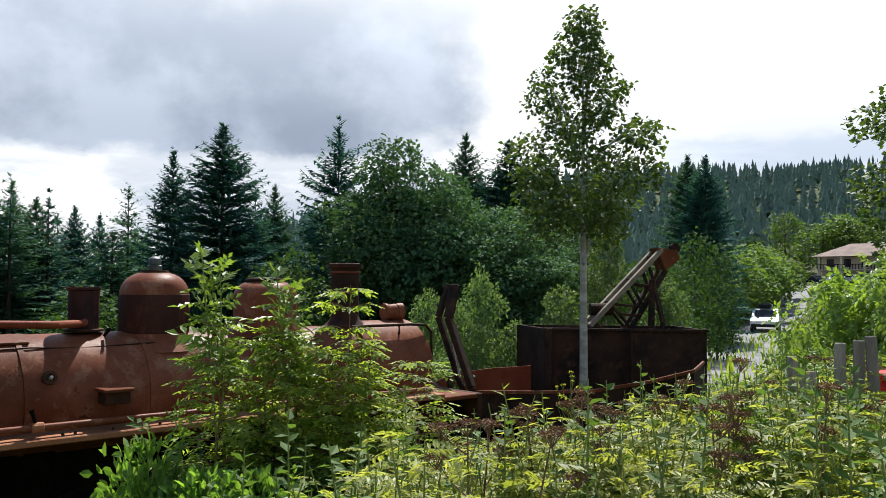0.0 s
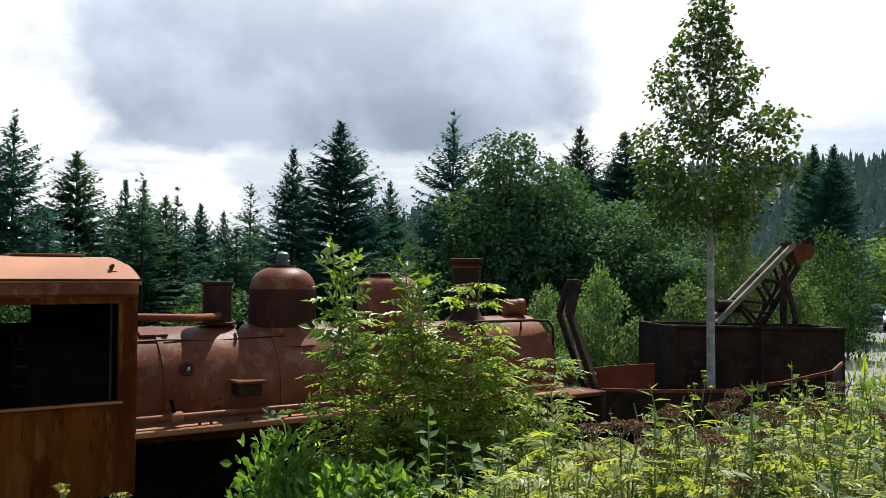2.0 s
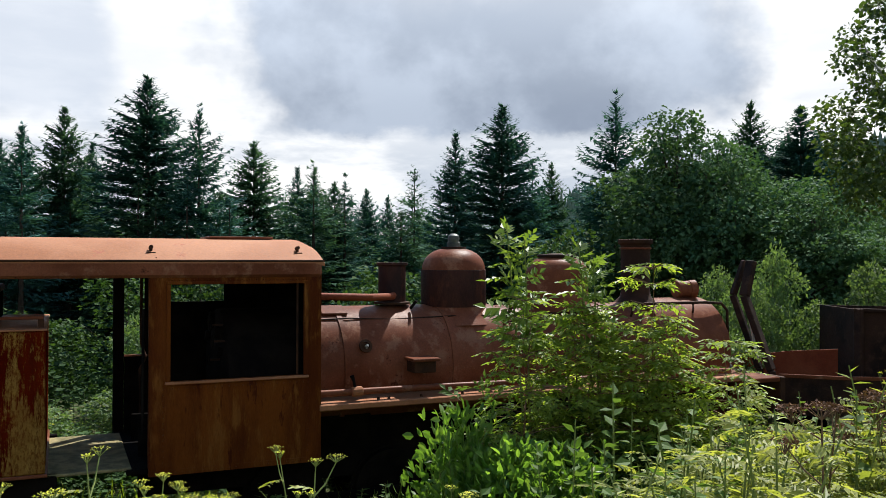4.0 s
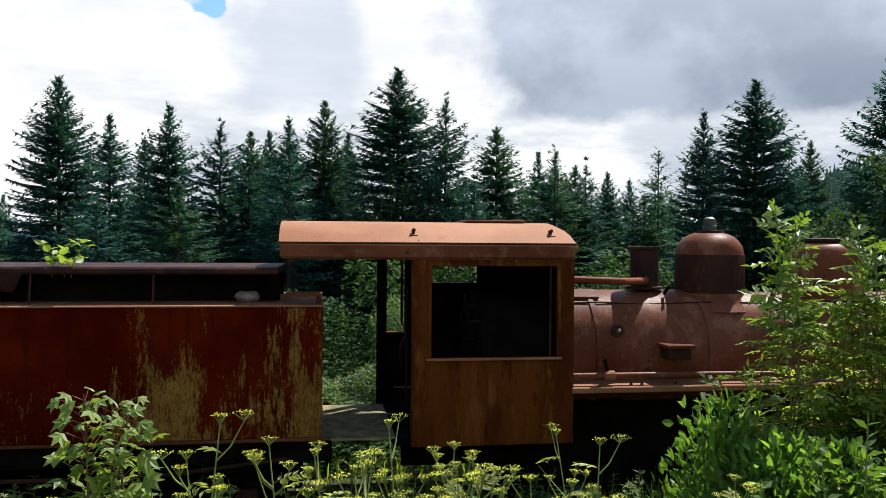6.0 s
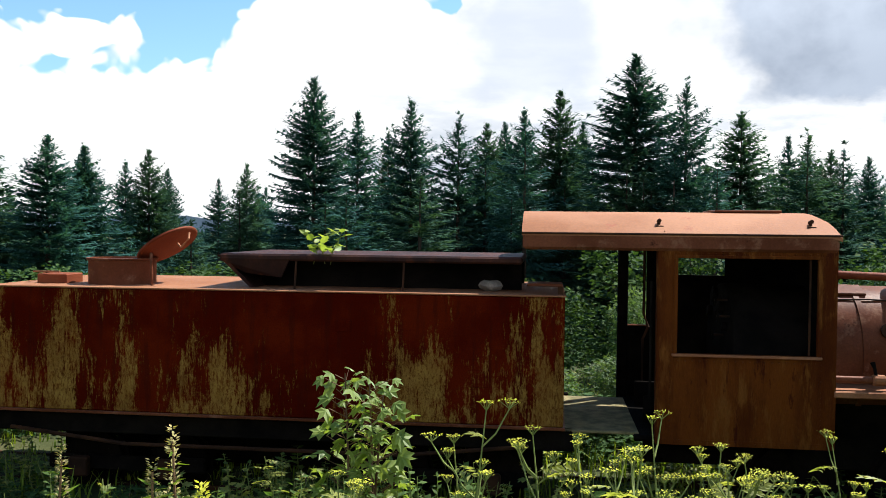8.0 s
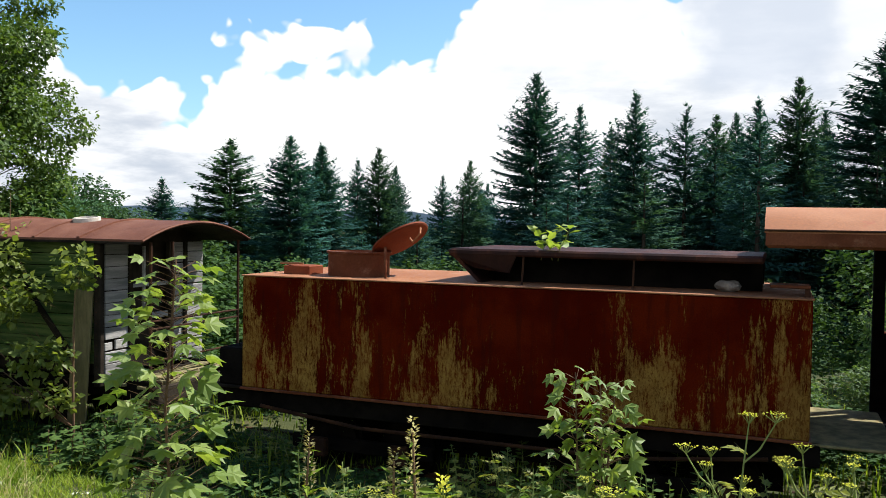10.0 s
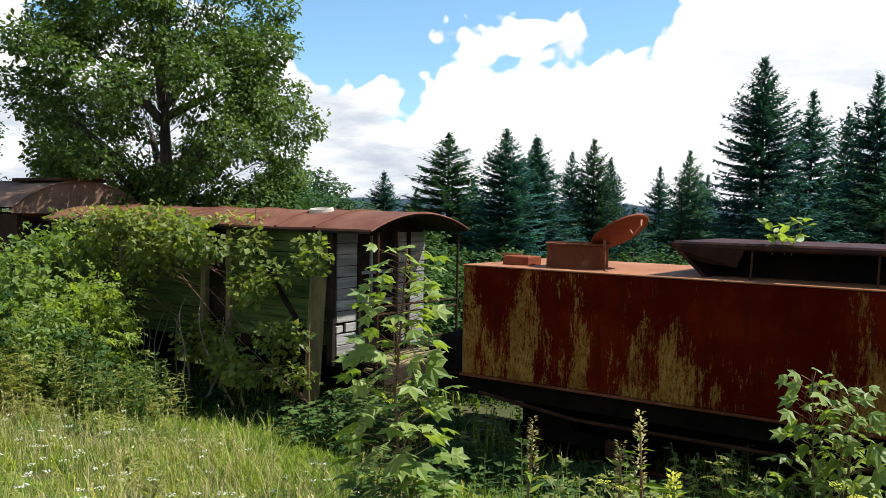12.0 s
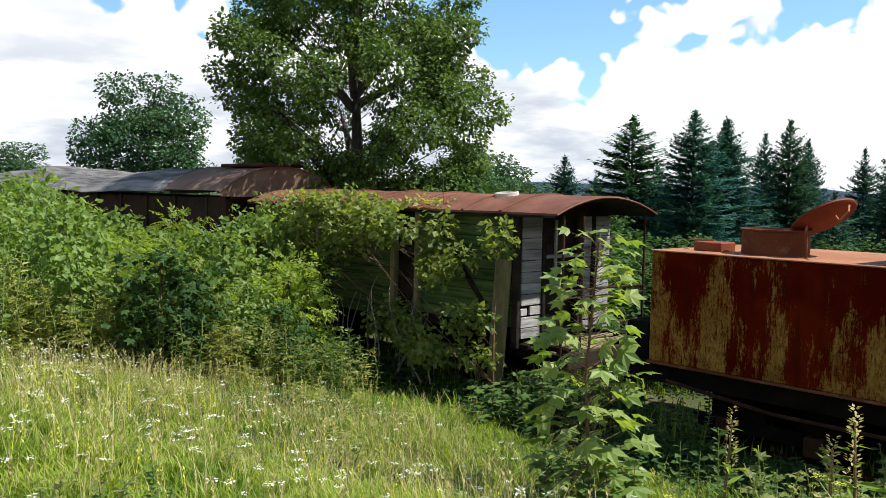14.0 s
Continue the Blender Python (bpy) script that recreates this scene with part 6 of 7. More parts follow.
def build_far_woods():
    """Many small spruces over the far rise, too far to count."""
    rng = np.random.default_rng(77)
    verts, faces = [], []
    made = 0
    while made < 3800:
        along, r = rng.uniform(-30, 62), rng.uniform(125, 380)
        a = math.radians(along)
        x, y = -r * math.sin(a), r * math.cos(a)
        if abs(x + 59) < 22 and 100 < y < 165 or (abs(x + 0.47 * y) < 14 and y < 170):
            continue
        made += 1
        high, wide = rng.uniform(6.5, 9.5), rng.uniform(1.7, 2.6)
        z = land(x, y)
        for tier in range(5):
            base, n = len(verts), 7
            z0, z1 = z + high * (0.08 + 0.17 * tier), z + high * (0.42 + 0.15 * tier)
            w = wide * (1.0 - 0.18 * tier)
            turn = rng.uniform(0, 6.28)
            for k in range(n):
                b, ww = turn + 6.283 * k / n, w * rng.uniform(0.55, 1.1)
                verts.append((x + ww * math.cos(b), y + ww * math.sin(b), z0 + rng.uniform(-0.4, 0.3)))
            verts.append((x, y, min(z1, z + high)))
            faces += [(base + k, base + (k + 1) % n, base + n) for k in range(n)]
    tagged(raw("far_woods", verts, faces, HAZED_SPRUCE), "spruce forest over the far hillside, paled by haze in its colour", "forest", kind="stuff")


build_far_woods()


def build_deep_wood():
    """The shaded depth of the wood between the trees, beyond counting."""
    rng = np.random.default_rng(78)
    verts, faces = [], []
    for k in range(900):
        along, r = rng.uniform(42, 116), rng.uniform(40, 74)
        a = math.radians(along)
        x, y = -r * math.sin(a), r * math.cos(a)
        z = land(x, y)
        high = max(1.5, rng.uniform(2.4, 4.2) - 1.2 * ramp(along, 95, 110) - z)
        wide = rng.uniform(1.2, 1.9)
        for tier in range(5):
            base, n = len(verts), 9
            z0, z1 = z + high * (0.02 + 0.17 * tier), z + high * (0.42 + 0.15 * tier)
            w = wide * (1.0 - 0.18 * tier)
            turn = rng.uniform(0, 6.28)
            for j in range(n):
                b, ww = turn + 6.283 * j / n, w * rng.uniform(0.45, 1.15)
                verts.append((x + ww * math.cos(b), y + ww * math.sin(b), z0 + rng.uniform(-0.35, 0.3)))
            verts.append((x, y, min(z1, z + high)))
            faces += [(base + j, base + (j + 1) % n, base + n) for j in range(n)]
    tagged(raw("deep_wood", verts, faces, SPRUCE), "dark young spruces in the depth of the wood", "forest", kind="stuff")


build_deep_wood()
for k in range(40):
    f = (k + rng.random()) / 40
    planted(rng.choice((OAK_FAR, BUSHY)), -84 + 74 * f + rng.uniform(-3, 3), 118 + rng.uniform(31, 52), rng.uniform(1.2, 2.0), rng.uniform(1.5, 2.5))["group"] = "trees below the far wood"
unplant(OAK), unplant(BUSHY), unplant(OAK_FAR)


def build_far_hills():
    verts, faces = [], []
    count = 90
    for k in range(count + 1):
        a = math.radians(70 + 130 * k / count)
        x, y = -2600 * math.sin(a), 2600 * math.cos(a)
        h = 14 + 26 * noise.noise((k * 0.11, 3.0, 0.0)) + 12 * noise.noise((k * 0.37, 8.0, 0.0)) + 8
        verts += [(x, y, -120), (x, y, h)]
        if k:
            b = 2 * (k - 1)
            faces.append((b, b + 1, b + 3, b + 2))
    tagged(raw("far_hills", verts, faces, HAZE_HILL, smooth=True), "ridge of far hills, haze put into its blue colour", "backdrop", kind="structure")


build_far_hills()

# ---- plants near the camera ----


def herb(name, seed, high, leaves, template, size, mat, label, stalks=1, lean=0.12, low=0.05, head="", heads=1, spread=0.3, stem_mat=STEM, stem_r=0.006, category="plant", head_mat=None, reach=0.0, lift=0.0):
    """A plant of upright stalks set with leaves, and flower heads where named, at the origin."""
    rng = np.random.default_rng(seed)
    plant = thing(name, (0, 0, 0), label, category)
    wood, places, ways, ups, sizes, blooms = [], [], [], [], [], []
    for s in range(stalks):
        if wood:
            v, f = joined(wood)
            raw("stalk", v, f, stem_mat, plant)
            wood = []
        a = rng.uniform(0, 6.28)
        foot = np.array((math.cos(a), math.sin(a), 0)) * rng.uniform(0, spread) * (stalks > 1)
        tall = high * (rng.uniform(0.75, 1.0) if s else 1.0)
        tip = foot + np.array((rng.normal() * lean * tall, rng.normal() * lean * tall, tall))
        mid = (foot + tip) / 2 + np.array((rng.normal(), rng.normal(), 0)) * 0.04 * tall
        line = [foot - (0, 0, 0.1), foot * 0.75 + mid * 0.25, mid, tip]
        wood.append(limb(line, (stem_r * 1.3, stem_r * 1.2, stem_r, stem_r * 0.5), 5))
        n = leaves // stalks
        for k in range(n):
            f = low + (0.98 - low) * (k + rng.random() * 0.6) / n
            p = foot + (mid - foot) * 2 * f if f < 0.5 else mid + (tip - mid) * (2 * f - 1)
            b = 2.4 * k + rng.uniform(-0.5, 0.5)
            rise = rng.uniform(-0.15, 0.75) + lift * (0.3 + f)
            stalk = reach * rng.uniform(0.5, 1.1) * (1.15 - 0.6 * f)
            out = p + stalk * np.array((math.cos(b), math.sin(b), 0.35))
            if reach:
                wood.append(limb([p, out], (0.003, 0.002), 3))
            places.append(out)
            ways.append((math.cos(b), math.sin(b), rise if not reach else rise - 0.45))
            ups.append((rng.normal() * 0.5 - 0.3 * math.cos(b) * rise, rng.normal() * 0.5 - 0.3 * math.sin(b) * rise, 1.0))
            sizes.append(size * rng.uniform(0.65, 1.2) * (1.1 - 0.45 * f))
        if head:
            for k in range(heads):
                if k == 0:
                    top = tip
                else:
                    f = rng.uniform(0.62, 0.88)
                    p, b = mid + (tip - mid) * (2 * f - 1), rng.uniform(0, 6.28)
                    top = p + np.array((math.cos(b) * 0.16, math.sin(b) * 0.16, 0.20)) * tall * rng.uniform(0.5, 1.0)
                    wood.append(limb([p, (p + top) / 2 + (0, 0, -0.02), top], (stem_r * 0.8, stem_r * 0.7, stem_r * 0.5), 4))
                blooms.append(top)
    if blooms:
        for top in blooms:
            petals = []
            if head == "umbel":
                rays, wide = 9, 0.032 * rng.uniform(0.7, 1.25)
                for k in range(rays):
                    b, r = 2.4 * k, wide * math.sqrt((k + 0.5) / rays)
                    end = top + np.array((r * math.cos(b), r * math.sin(b), 0.032 - 6 * r * r))
                    wood.append(limb([top, end], (0.0017, 0.0012), 3))
                    m = 5
                    d = unit(rng, m) * (1, 1, 0.35)
                    petals.append(strewn(LEAF_PLAIN, end + d * 0.005, d + (0, 0, 0.3), np.tile((0, 0, 1.0), (m, 1)) + d * 0.5, np.full(m, 0.0085)))
            elif head == "plate":
                m = 150
                b, r = rng.uniform(0, 6.28, m), 0.062 * np.sqrt(rng.uniform(0, 1, m)) * rng.uniform(0.8, 1.2)
                p = top + np.stack([r * np.cos(b), r * np.sin(b), 0.035 - 4.0 * r * r + rng.uniform(-0.012, 0.012, m)], -1)
                petals.append(strewn(LEAF_PLAIN, p, unit(rng, m) + (0, 0, 0.3), unit(rng, m) + (0, 0, 0.6), np.full(m, 0.017)))
                for k in range(9):
                    wood.append(limb([top - (0, 0, 0.05), p[k * 12]], (0.003, 0.002), 3))
            elif head == "spike":
                m = 130
                f = rng.uniform(0, 1, m)
                b = rng.uniform(0, 6.28, m)
                r = 0.024 * (1.1 - 0.6 * f)
                p = top + np.stack([r * np.cos(b), r * np.sin(b), (f - 0.8) * 0.42 * high], -1)
                petals.append(strewn(LEAF_PLAIN, p, np.stack([np.cos(b), np.sin(b), 0 * b + 0.6], -1), unit(rng, m) * 0.5 + (0, 0, 1.0), np.full(m, 0.026)))
            v, f = joined(petals)
            raw("flower_head", v, f, head_mat or YELLOW, plant)
    if places:
        v, f = strewn(template, np.array(places), np.array(ways), np.array(ups), np.array(sizes))
        raw("foliage", v, f, mat, plant)
    v, f = joined(wood)
    raw("stalk", v, f, stem_mat, plant)
    return plant


def tiered(name, seed, high, mat, label, tiers=10, reach=0.5, leaf=0.15, template=LEAF_FEATHER, low=0.3):
    """A young tree at the origin: an upright stem with level branches in tiers, their leaves spread flat to the light."""
    rng = np.random.default_rng(seed)
    plant = thing(name, (0, 0, 0), label, "sapling")
    sway = rng.normal(size=2) * 0.03 * high
    wood = [limb([(0, 0, -0.1), (sway[0], sway[1], high * 0.55), (0.4 * sway[0], 0.4 * sway[1], high)], (0.012, 0.008, 0.003), 5)]
    places, ways, ups, sizes = [], [], [], []
    for k in range(tiers):
        f = low + (0.97 - low) * (k + 0.3 * rng.random()) / (tiers - 1)
        count = int(rng.integers(4, 7))
        turn = rng.uniform(0, 6.28)
        for j in range(count):
            a = turn + 6.283 * j / count + rng.uniform(-0.35, 0.35)
            d, s = np.array((math.cos(a), math.sin(a), 0)), np.array((-math.sin(a), math.cos(a), 0))
            g = (f - low) / (1 - low)
            length = reach * (1.0 - 0.78 * g) * (0.6 + 0.4 * min(1.0, 5 * g)) * rng.uniform(0.7, 1.15)
            foot = np.array((sway[0] * min(1, 2 * f), sway[1] * min(1, 2 * f), f * high))
            end = foot + d * length + np.array((0, 0, length * rng.uniform(0.05, 0.3)))
            wood.append(limb([foot, (foot + end) / 2 + (0, 0, 0.04 * length), end], (0.005, 0.004, 0.002), 3))
            steps = max(2, int(length / (0.42 * leaf)))
            for i in range(steps):
                u = 0.25 + 0.75 * (i + 0.5) / steps
                p = foot + (end - foot) * u
                side = 1 if i % 2 else -1
                places.append(p)
                ways.append(d * rng.uniform(0.4, 0.9) + side * s * rng.uniform(0.4, 1.0) + (0, 0, rng.uniform(-0.35, 0.15)))
                ups.append(np.array((rng.normal() * 0.45, rng.normal() * 0.45, 1.0)))
                sizes.append(leaf * rng.uniform(0.7, 1.2))
            places.append(end), ways.append(d + (0, 0, -0.1)), ups.append(np.array((0.01, 0.02, 1.0))), sizes.append(leaf)
    v, f = strewn(template, np.array(places), np.array(ways), np.array(ups), np.array(sizes))
    raw("foliage", v, f, mat, plant)
    v, f = joined(wood)
    raw("stem", v, f, STEM_BROWN, plant)
    return plant


def at(source, x, y, tall=1.0, wide=1.0, label=""):
    ob = planted(source, x, y, tall, wide, 0.02, label)
    unplant(source)
    return ob


random.seed(5)
# the young ash thicket before the boiler
ash_clumps = [(0, 0, 0.9, 0.75, 0.75, 0.6), (0.25, 0.3, 1.3, 0.7, 0.7, 0.5), (-0.3, -0.25, 1.4, 0.65, 0.65, 0.5), (0.2, -0.3, 1.9, 0.45, 0.45, 0.42), (-0.1, 0.4, 2.0, 0.5, 0.5, 0.42), (0.1, 0.9, 1.7, 0.55, 0.55, 0.5), (0.3, 0.9, 1.0, 0.7, 0.7, 0.6), (-0.2, -0.1, 2.25, 0.25, 0.25, 0.3)]
ASH = broadleaf("ash_thicket", 51, 3.0, ash_clumps[:3] + ash_clumps[5:7], 420, 0.21, BRUSH, STEM, "young ash thicket with feathered leaves", LEAF_FEATHER, stem=0.022, category="shrub", shell=0.25, up=0.9)
ob = at(ASH, -6.50, 4.20, 1.0, 1.0)
ob.rotation_euler = (0, 0, 0)
DARKASH = broadleaf("bramble_thicket", 52, 1.8, [(0, 0, 0.5, 0.8, 0.9, 0.5), (0.2, 0.8, 0.55, 0.8, 0.8, 0.55), (0.1, 0.3, 1.1, 0.7, 0.8, 0.5), (0.3, 1.3, 0.8, 0.7, 0.6, 0.5), (0.7, 0.2, 0.45, 0.5, 0.7, 0.45), (0.8, 1.0, 0.45, 0.5, 0.7, 0.45), (0.5, 0.6, 0.95, 0.5, 0.7, 0.4)], 2500, 0.13, BRUSH_DARK, STEM_BROWN, "dark bramble thicket under the ash", LEAF_LOBED, stem=0.015, category="shrub", shell=0.3, up=0.9)
ob = at(DARKASH, -6.45, 4.3, 1.0, 1.0)
ob.rotation_euler = (0, 0, 0)
SHOOT = herb("elder_shoot", 53, 3.0, 30, LEAF_ELDER, 0.40, SAPLING, "upright elder shoot with long feathered leaves", lean=0.015, low=0.66, stem_r=0.012, lift=0.25)
for x, y, top in ((-6.58, 3.72, 3.46), (-6.52, 3.84, 3.36), (-6.42, 4.34, 3.30), (-6.36, 4.44, 3.14)):
    planted(SHOOT, x, y, (top - land(x, y)) / 3.1, 0.85)["group"] = "elder shoots"
unplant(SHOOT)
TIERS = [tiered("ash_sapling", 55 + 100 * k, 2.4, ASH_LEAF, "young ash with pale leaves in level tiers", 12, 0.66, 0.155) for k in range(2)]
YOUNG = [(-6.45, 3.90, 2.78), (-6.42, 4.20, 2.62), (-6.30, 4.50, 2.70), (-6.08, 4.85, 3.06), (-5.95, 5.10, 2.62), (-6.15, 4.70, 2.50), (-6.55, 3.72, 2.35), (-5.85, 5.35, 2.40), (-6.20, 4.30, 2.30), (-5.95, 4.65, 2.25)]
for k, (x, y, top) in enumerate(YOUNG):
    planted(TIERS[k % 2], x, y, (top - land(x, y)) / 2.42, 0.95)["group"] = "young ashes"
for one in TIERS:
    unplant(one)
# bushes with long upright leaves
LANCE = broadleaf("willow_bush", 54, 1.2, mound(19, 22, 0.55, 0.15, 1.1, 0.28), 1900, 0.090, LONG_LEAF, STEM, "low bush with long bright green leaves", LEAF_OVAL, stem=0.014, category="shrub", shell=0.3, up=0.3, rise=0.5)
LANCE_TIPS = herb("willow_bush", 56, 1.3, 150, LEAF_OVAL, 0.11, LONG_LEAF, "low bush with long bright green leaves", stalks=9, lean=0.16, low=0.65, spread=0.35, stem_r=0.005, category="shrub", lift=0.9)
for x, y, top in ((-6.22, 3.08, 2.12), (-5.68, 3.28, 1.92), (-5.45, 3.55, 1.9), (-6.0, 3.5, 1.8), (-5.95, 3.12, 1.8)):
    planted(LANCE, x, y, (top - land(x, y) - 0.08) / 1.35, 0.95)["group"] = "long-leaved bushes"
    planted(LANCE_TIPS, x, y, (top - land(x, y) - 0.08) / 1.40, 0.8)["group"] = "long-leaved bushes"
unplant(LANCE_TIPS)
unplant(LANCE)

# the rank weeds below the camera
FERNY = herb("cow_parsley", 61, 1.0, 51, LEAF_FERN, 0.205, WEED, "rank ferny weed, yellow-green", stalks=3, lean=0.14, spread=0.22)
NETTLE = herb("nettle", 62, 1.05, 130, LEAF_PLAIN, 0.105, BRUSH, "leafy green nettle stand", stalks=4, lean=0.10, spread=0.25)
BROAD = herb("butterbur", 63, 0.85, 66, LEAF_LOBED, 0.12, WEED, "broad-leaved light green weed", stalks=4, lean=0.2, spread=0.28)
GOLD = herb("goldenrod", 64, 1.05, 150, LEAF_LANCE, 0.13, WEED, "tall weed with narrow light leaves", stalks=4, lean=0.13, spread=0.25)
WEEDS = (FERNY, FERNY, FERNY, NETTLE, BROAD, GOLD, FERNY)
rng = random.Random(31)
count = 0
while count < 450:
    x, y = rng.uniform(-8.0, -0.9), rng.uniform(1.6, 11.0)
    r, along = math.hypot(x, y), math.degrees(math.atan2(-x, y))
    if r < 2.7 or along > 55 - 2 * (r < 4) or along < 12 or (x < -5.5 and y < 5.8):
        continue
    count += 1
    tall = rng.uniform(0.75, 1.1) * (0.80 if r < 3.5 else 1.0)
    planted(rng.choice(WEEDS), x, y, tall, rng.uniform(0.85, 1.2), 0.02)["group"] = "rank weeds"
for k in range(22):
    planted(rng.choice((FERNY, NETTLE)), rng.uniform(-2.7, -1.3), rng.uniform(4.5, 5.5), rng.uniform(0.9, 1.05), 1.0, 0.02)["group"] = "rank weeds"
# weeds along the foot of the bank before the engine and tender
for k in range(120):
    x, y = rng.uniform(-8.2, -4.6), rng.uniform(-3.4, 3.0)
    planted(rng.choice((NETTLE, NETTLE, BROAD, FERNY)), x, y, rng.uniform(0.5, 0.9), rng.uniform(0.8, 1.2), 0.02)["group"] = "rank weeds"
for k in range(70):
    x, y = rng.uniform(-5.2, -2.6), rng.uniform(-1.2, 2.4)
    planted(rng.choice((NETTLE, BROAD, FERNY)), x, y, rng.uniform(0.34, 0.62), rng.uniform(0.7, 1.0), 0.02)["group"] = "rank weeds"
# dark growth under the frames
for k in range(40):
    planted(rng.choice((NETTLE, BROAD)), -rng.uniform(8.3, 11.0), rng.uniform(-7.5, 6.0), rng.uniform(0.4, 0.62), rng.uniform(0.9, 1.3), 0.02)["group"] = "rank weeds"
# herbs in the meadow
for k in range(135):
    x, y = rng.uniform(-6.2, -0.9), rng.uniform(-11.0, -2.6)
    planted(rng.choice((NETTLE, GOLD, FERNY, BROAD)), x, y, rng.uniform(0.16, 0.34), rng.uniform(0.35, 0.7), 0.02)["group"] = "meadow herbs"
# light weeds on the far side of the track
for k in range(40):
    planted(rng.choice((FERNY, GOLD, NETTLE)), -rng.uniform(11.6, 14.5), rng.uniform(-8, 10), rng.uniform(0.6, 1.1), 1.1, 0.02)["group"] = "rank weeds"
# tall light weeds before the thicket beside the coach
for k in range(64):
    f = (k + rng.random()) / 64
    x = -1.6 - 5.6 * f
    y = -10.9 + 1.9 * f - rng.uniform(0.0, 1.1)
    planted(rng.choice((FERNY, GOLD, GOLD, NETTLE, NETTLE)), x, y, rng.uniform(0.8, 1.25) * (1.15 - 0.5 * f), rng.uniform(0.9, 1.2), 0.02)["group"] = "rank weeds"
for one in (FERNY, NETTLE, BROAD, GOLD):
    unplant(one)

# brown seed heads over the weeds
SEED = herb("hogweed", 71, 1.15, 4, LEAF_FERN, 0.25, WEED, "dry hogweed stalk with brown seed heads", lean=0.06, head="plate", heads=3, stem_mat=STEM_BROWN, head_mat=BROWN_SEED)
SEED2 = herb("hogweed", 72, 1.2, 4, LEAF_FERN, 0.25, WEED, "dry hogweed stalk with brown seed heads", lean=0.06, head="plate", heads=2, stem_mat=STEM_BROWN, head_mat=BROWN_SEED)
SEED_SPOTS = [(-3.1, 3.6), (-3.5, 4.2), (-2.6, 3.9), (-2.9, 4.6), (-3.9, 4.9), (-4.3, 4.4), (-4.8, 5.1), (-5.2, 5.8), (-4.0, 6.0), (-3.3, 5.5), (-2.5, 5.2), (-2.1, 4.5), (-4.6, 6.6), (-5.6, 6.6), (-3.0, 6.8), (-2.2, 6.3), (-2.7, 7.5), (-3.6, 7.4), (-1.8, 5.4), (-6.0, 7.4), (-5.0, 7.6), (-2.4, 3.3), (-1.9, 3.8)]
for k, (x, y) in enumerate(SEED_SPOTS + [(x + 0.35 * math.sin(3 * x), y + 0.35 * math.cos(5 * y)) for x, y in SEED_SPOTS]):
    planted((SEED, SEED2)[k % 2], x, y, random.uniform(0.70, 0.90), 1.1, 0.02)["group"] = "brown seed heads"
unplant(SEED), unplant(SEED2)

# wild parsnip in flower close by
PARSNIP = herb("wild_parsnip", 73, 0.95, 5, LEAF_FERN, 0.20, WEED, "wild parsnip with yellow flower heads", lean=0.07, head="umbel", heads=5, stem_r=0.005)
PARSNIP2 = herb("wild_parsnip", 74, 0.95, 5, LEAF_FERN, 0.20, WEED, "wild parsnip with yellow flower heads", lean=0.10, head="umbel", heads=7, stem_r=0.005)
PARSNIPS = [(-2.96, -0.34, 2.40), (-2.66, 0.08, 2.35), (-3.78, 1.07, 2.14), (-3.0, 0.51, 2.22), (-3.24, 0.27, 2.31), (-2.97, -0.15, 2.31), (-3.05, -0.46, 2.27), (-2.79, -0.76, 2.21), (-3.06, 1.01, 2.26), (-2.98, 0.58, 2.25), (-3.16, 0.0, 2.23), (-2.4, -0.2, 2.1), (-2.5, -1.1, 2.1), (-3.3, 1.7, 2.05), (-3.1, -1.6, 1.95), (-6.2, 7.9, 2.0), (-2.7, -2.1, 1.85), (-3.3, 0.45, 2.2), (-3.15, 0.75, 2.12), (-2.85, 0.3, 2.2), (-3.4, 0.15, 2.1), (-2.9, 0.85, 2.1), (-3.1, 0.2, 2.05), (-2.75, 0.5, 2.05), (-3.5, 0.7, 2.05)]
for k, (x, y, s) in enumerate(PARSNIPS):
    planted((PARSNIP, PARSNIP2)[k % 2], x, y, (s + 0.03 - land(x, y)) / 0.98, 0.9, 0.02)["group"] = "wild parsnip"
unplant(PARSNIP), unplant(PARSNIP2)

# maple saplings
SAP = herb("maple_sapling", 81, 2.1, 185, LEAF_LOBED, 0.225, PALE_SAPLING, "tall thin maple sapling with broad lobed leaves", lean=0.0, low=0.08, stem_r=0.011, stem_mat=STEM_BROWN, reach=0.36)
at(SAP, -5.03, -4.15, (2.83 - land(-5.03, -4.15)) / 2.2, 1.0)
TWIG = herb("maple_shoots", 83, 1.5, 70, LEAF_LOBED, 0.20, BRUSH, "leafy maple shoots by the van", stalks=4, lean=0.12, spread=0.3, stem_mat=STEM_BROWN)
for x, y, s in ((-5.30, -4.5, 0.40), (-4.9, -4.0, 0.40), (-7.6, -7.6, 0.45), (-7.8, -6.9, 0.5), (-8.2, -7.4, 0.6)):
    planted(TWIG, x, y, s, 1.0)["group"] = "maple shoots"
unplant(TWIG)
SMALL = herb("maple_sapling", 82, 1.2, 170, LEAF_LOBED, 0.18, PALE_SAPLING, "small bushy maple sapling in front of the tender", stalks=3, lean=0.06, low=0.3, spread=0.1, stem_r=0.010, stem_mat=STEM_BROWN, reach=0.26)
at(SMALL, -6.65, -1.53, (1.90 - land(-6.65, -1.53)) / 1.2, 1.05)
# a sprig growing on the tender
SPRIG = herb("tender_sprig", 84, 0.30, 30, LEAF_OVAL, 0.19, PALE_SAPLING, "bright sprig of leaves growing on the tender", stalks=3, lean=0.5, spread=0.12, stem_r=0.004)
ob = copy_thing(SPRIG, pose(-9.1, -2.52, 2.70))
unplant(SPRIG)

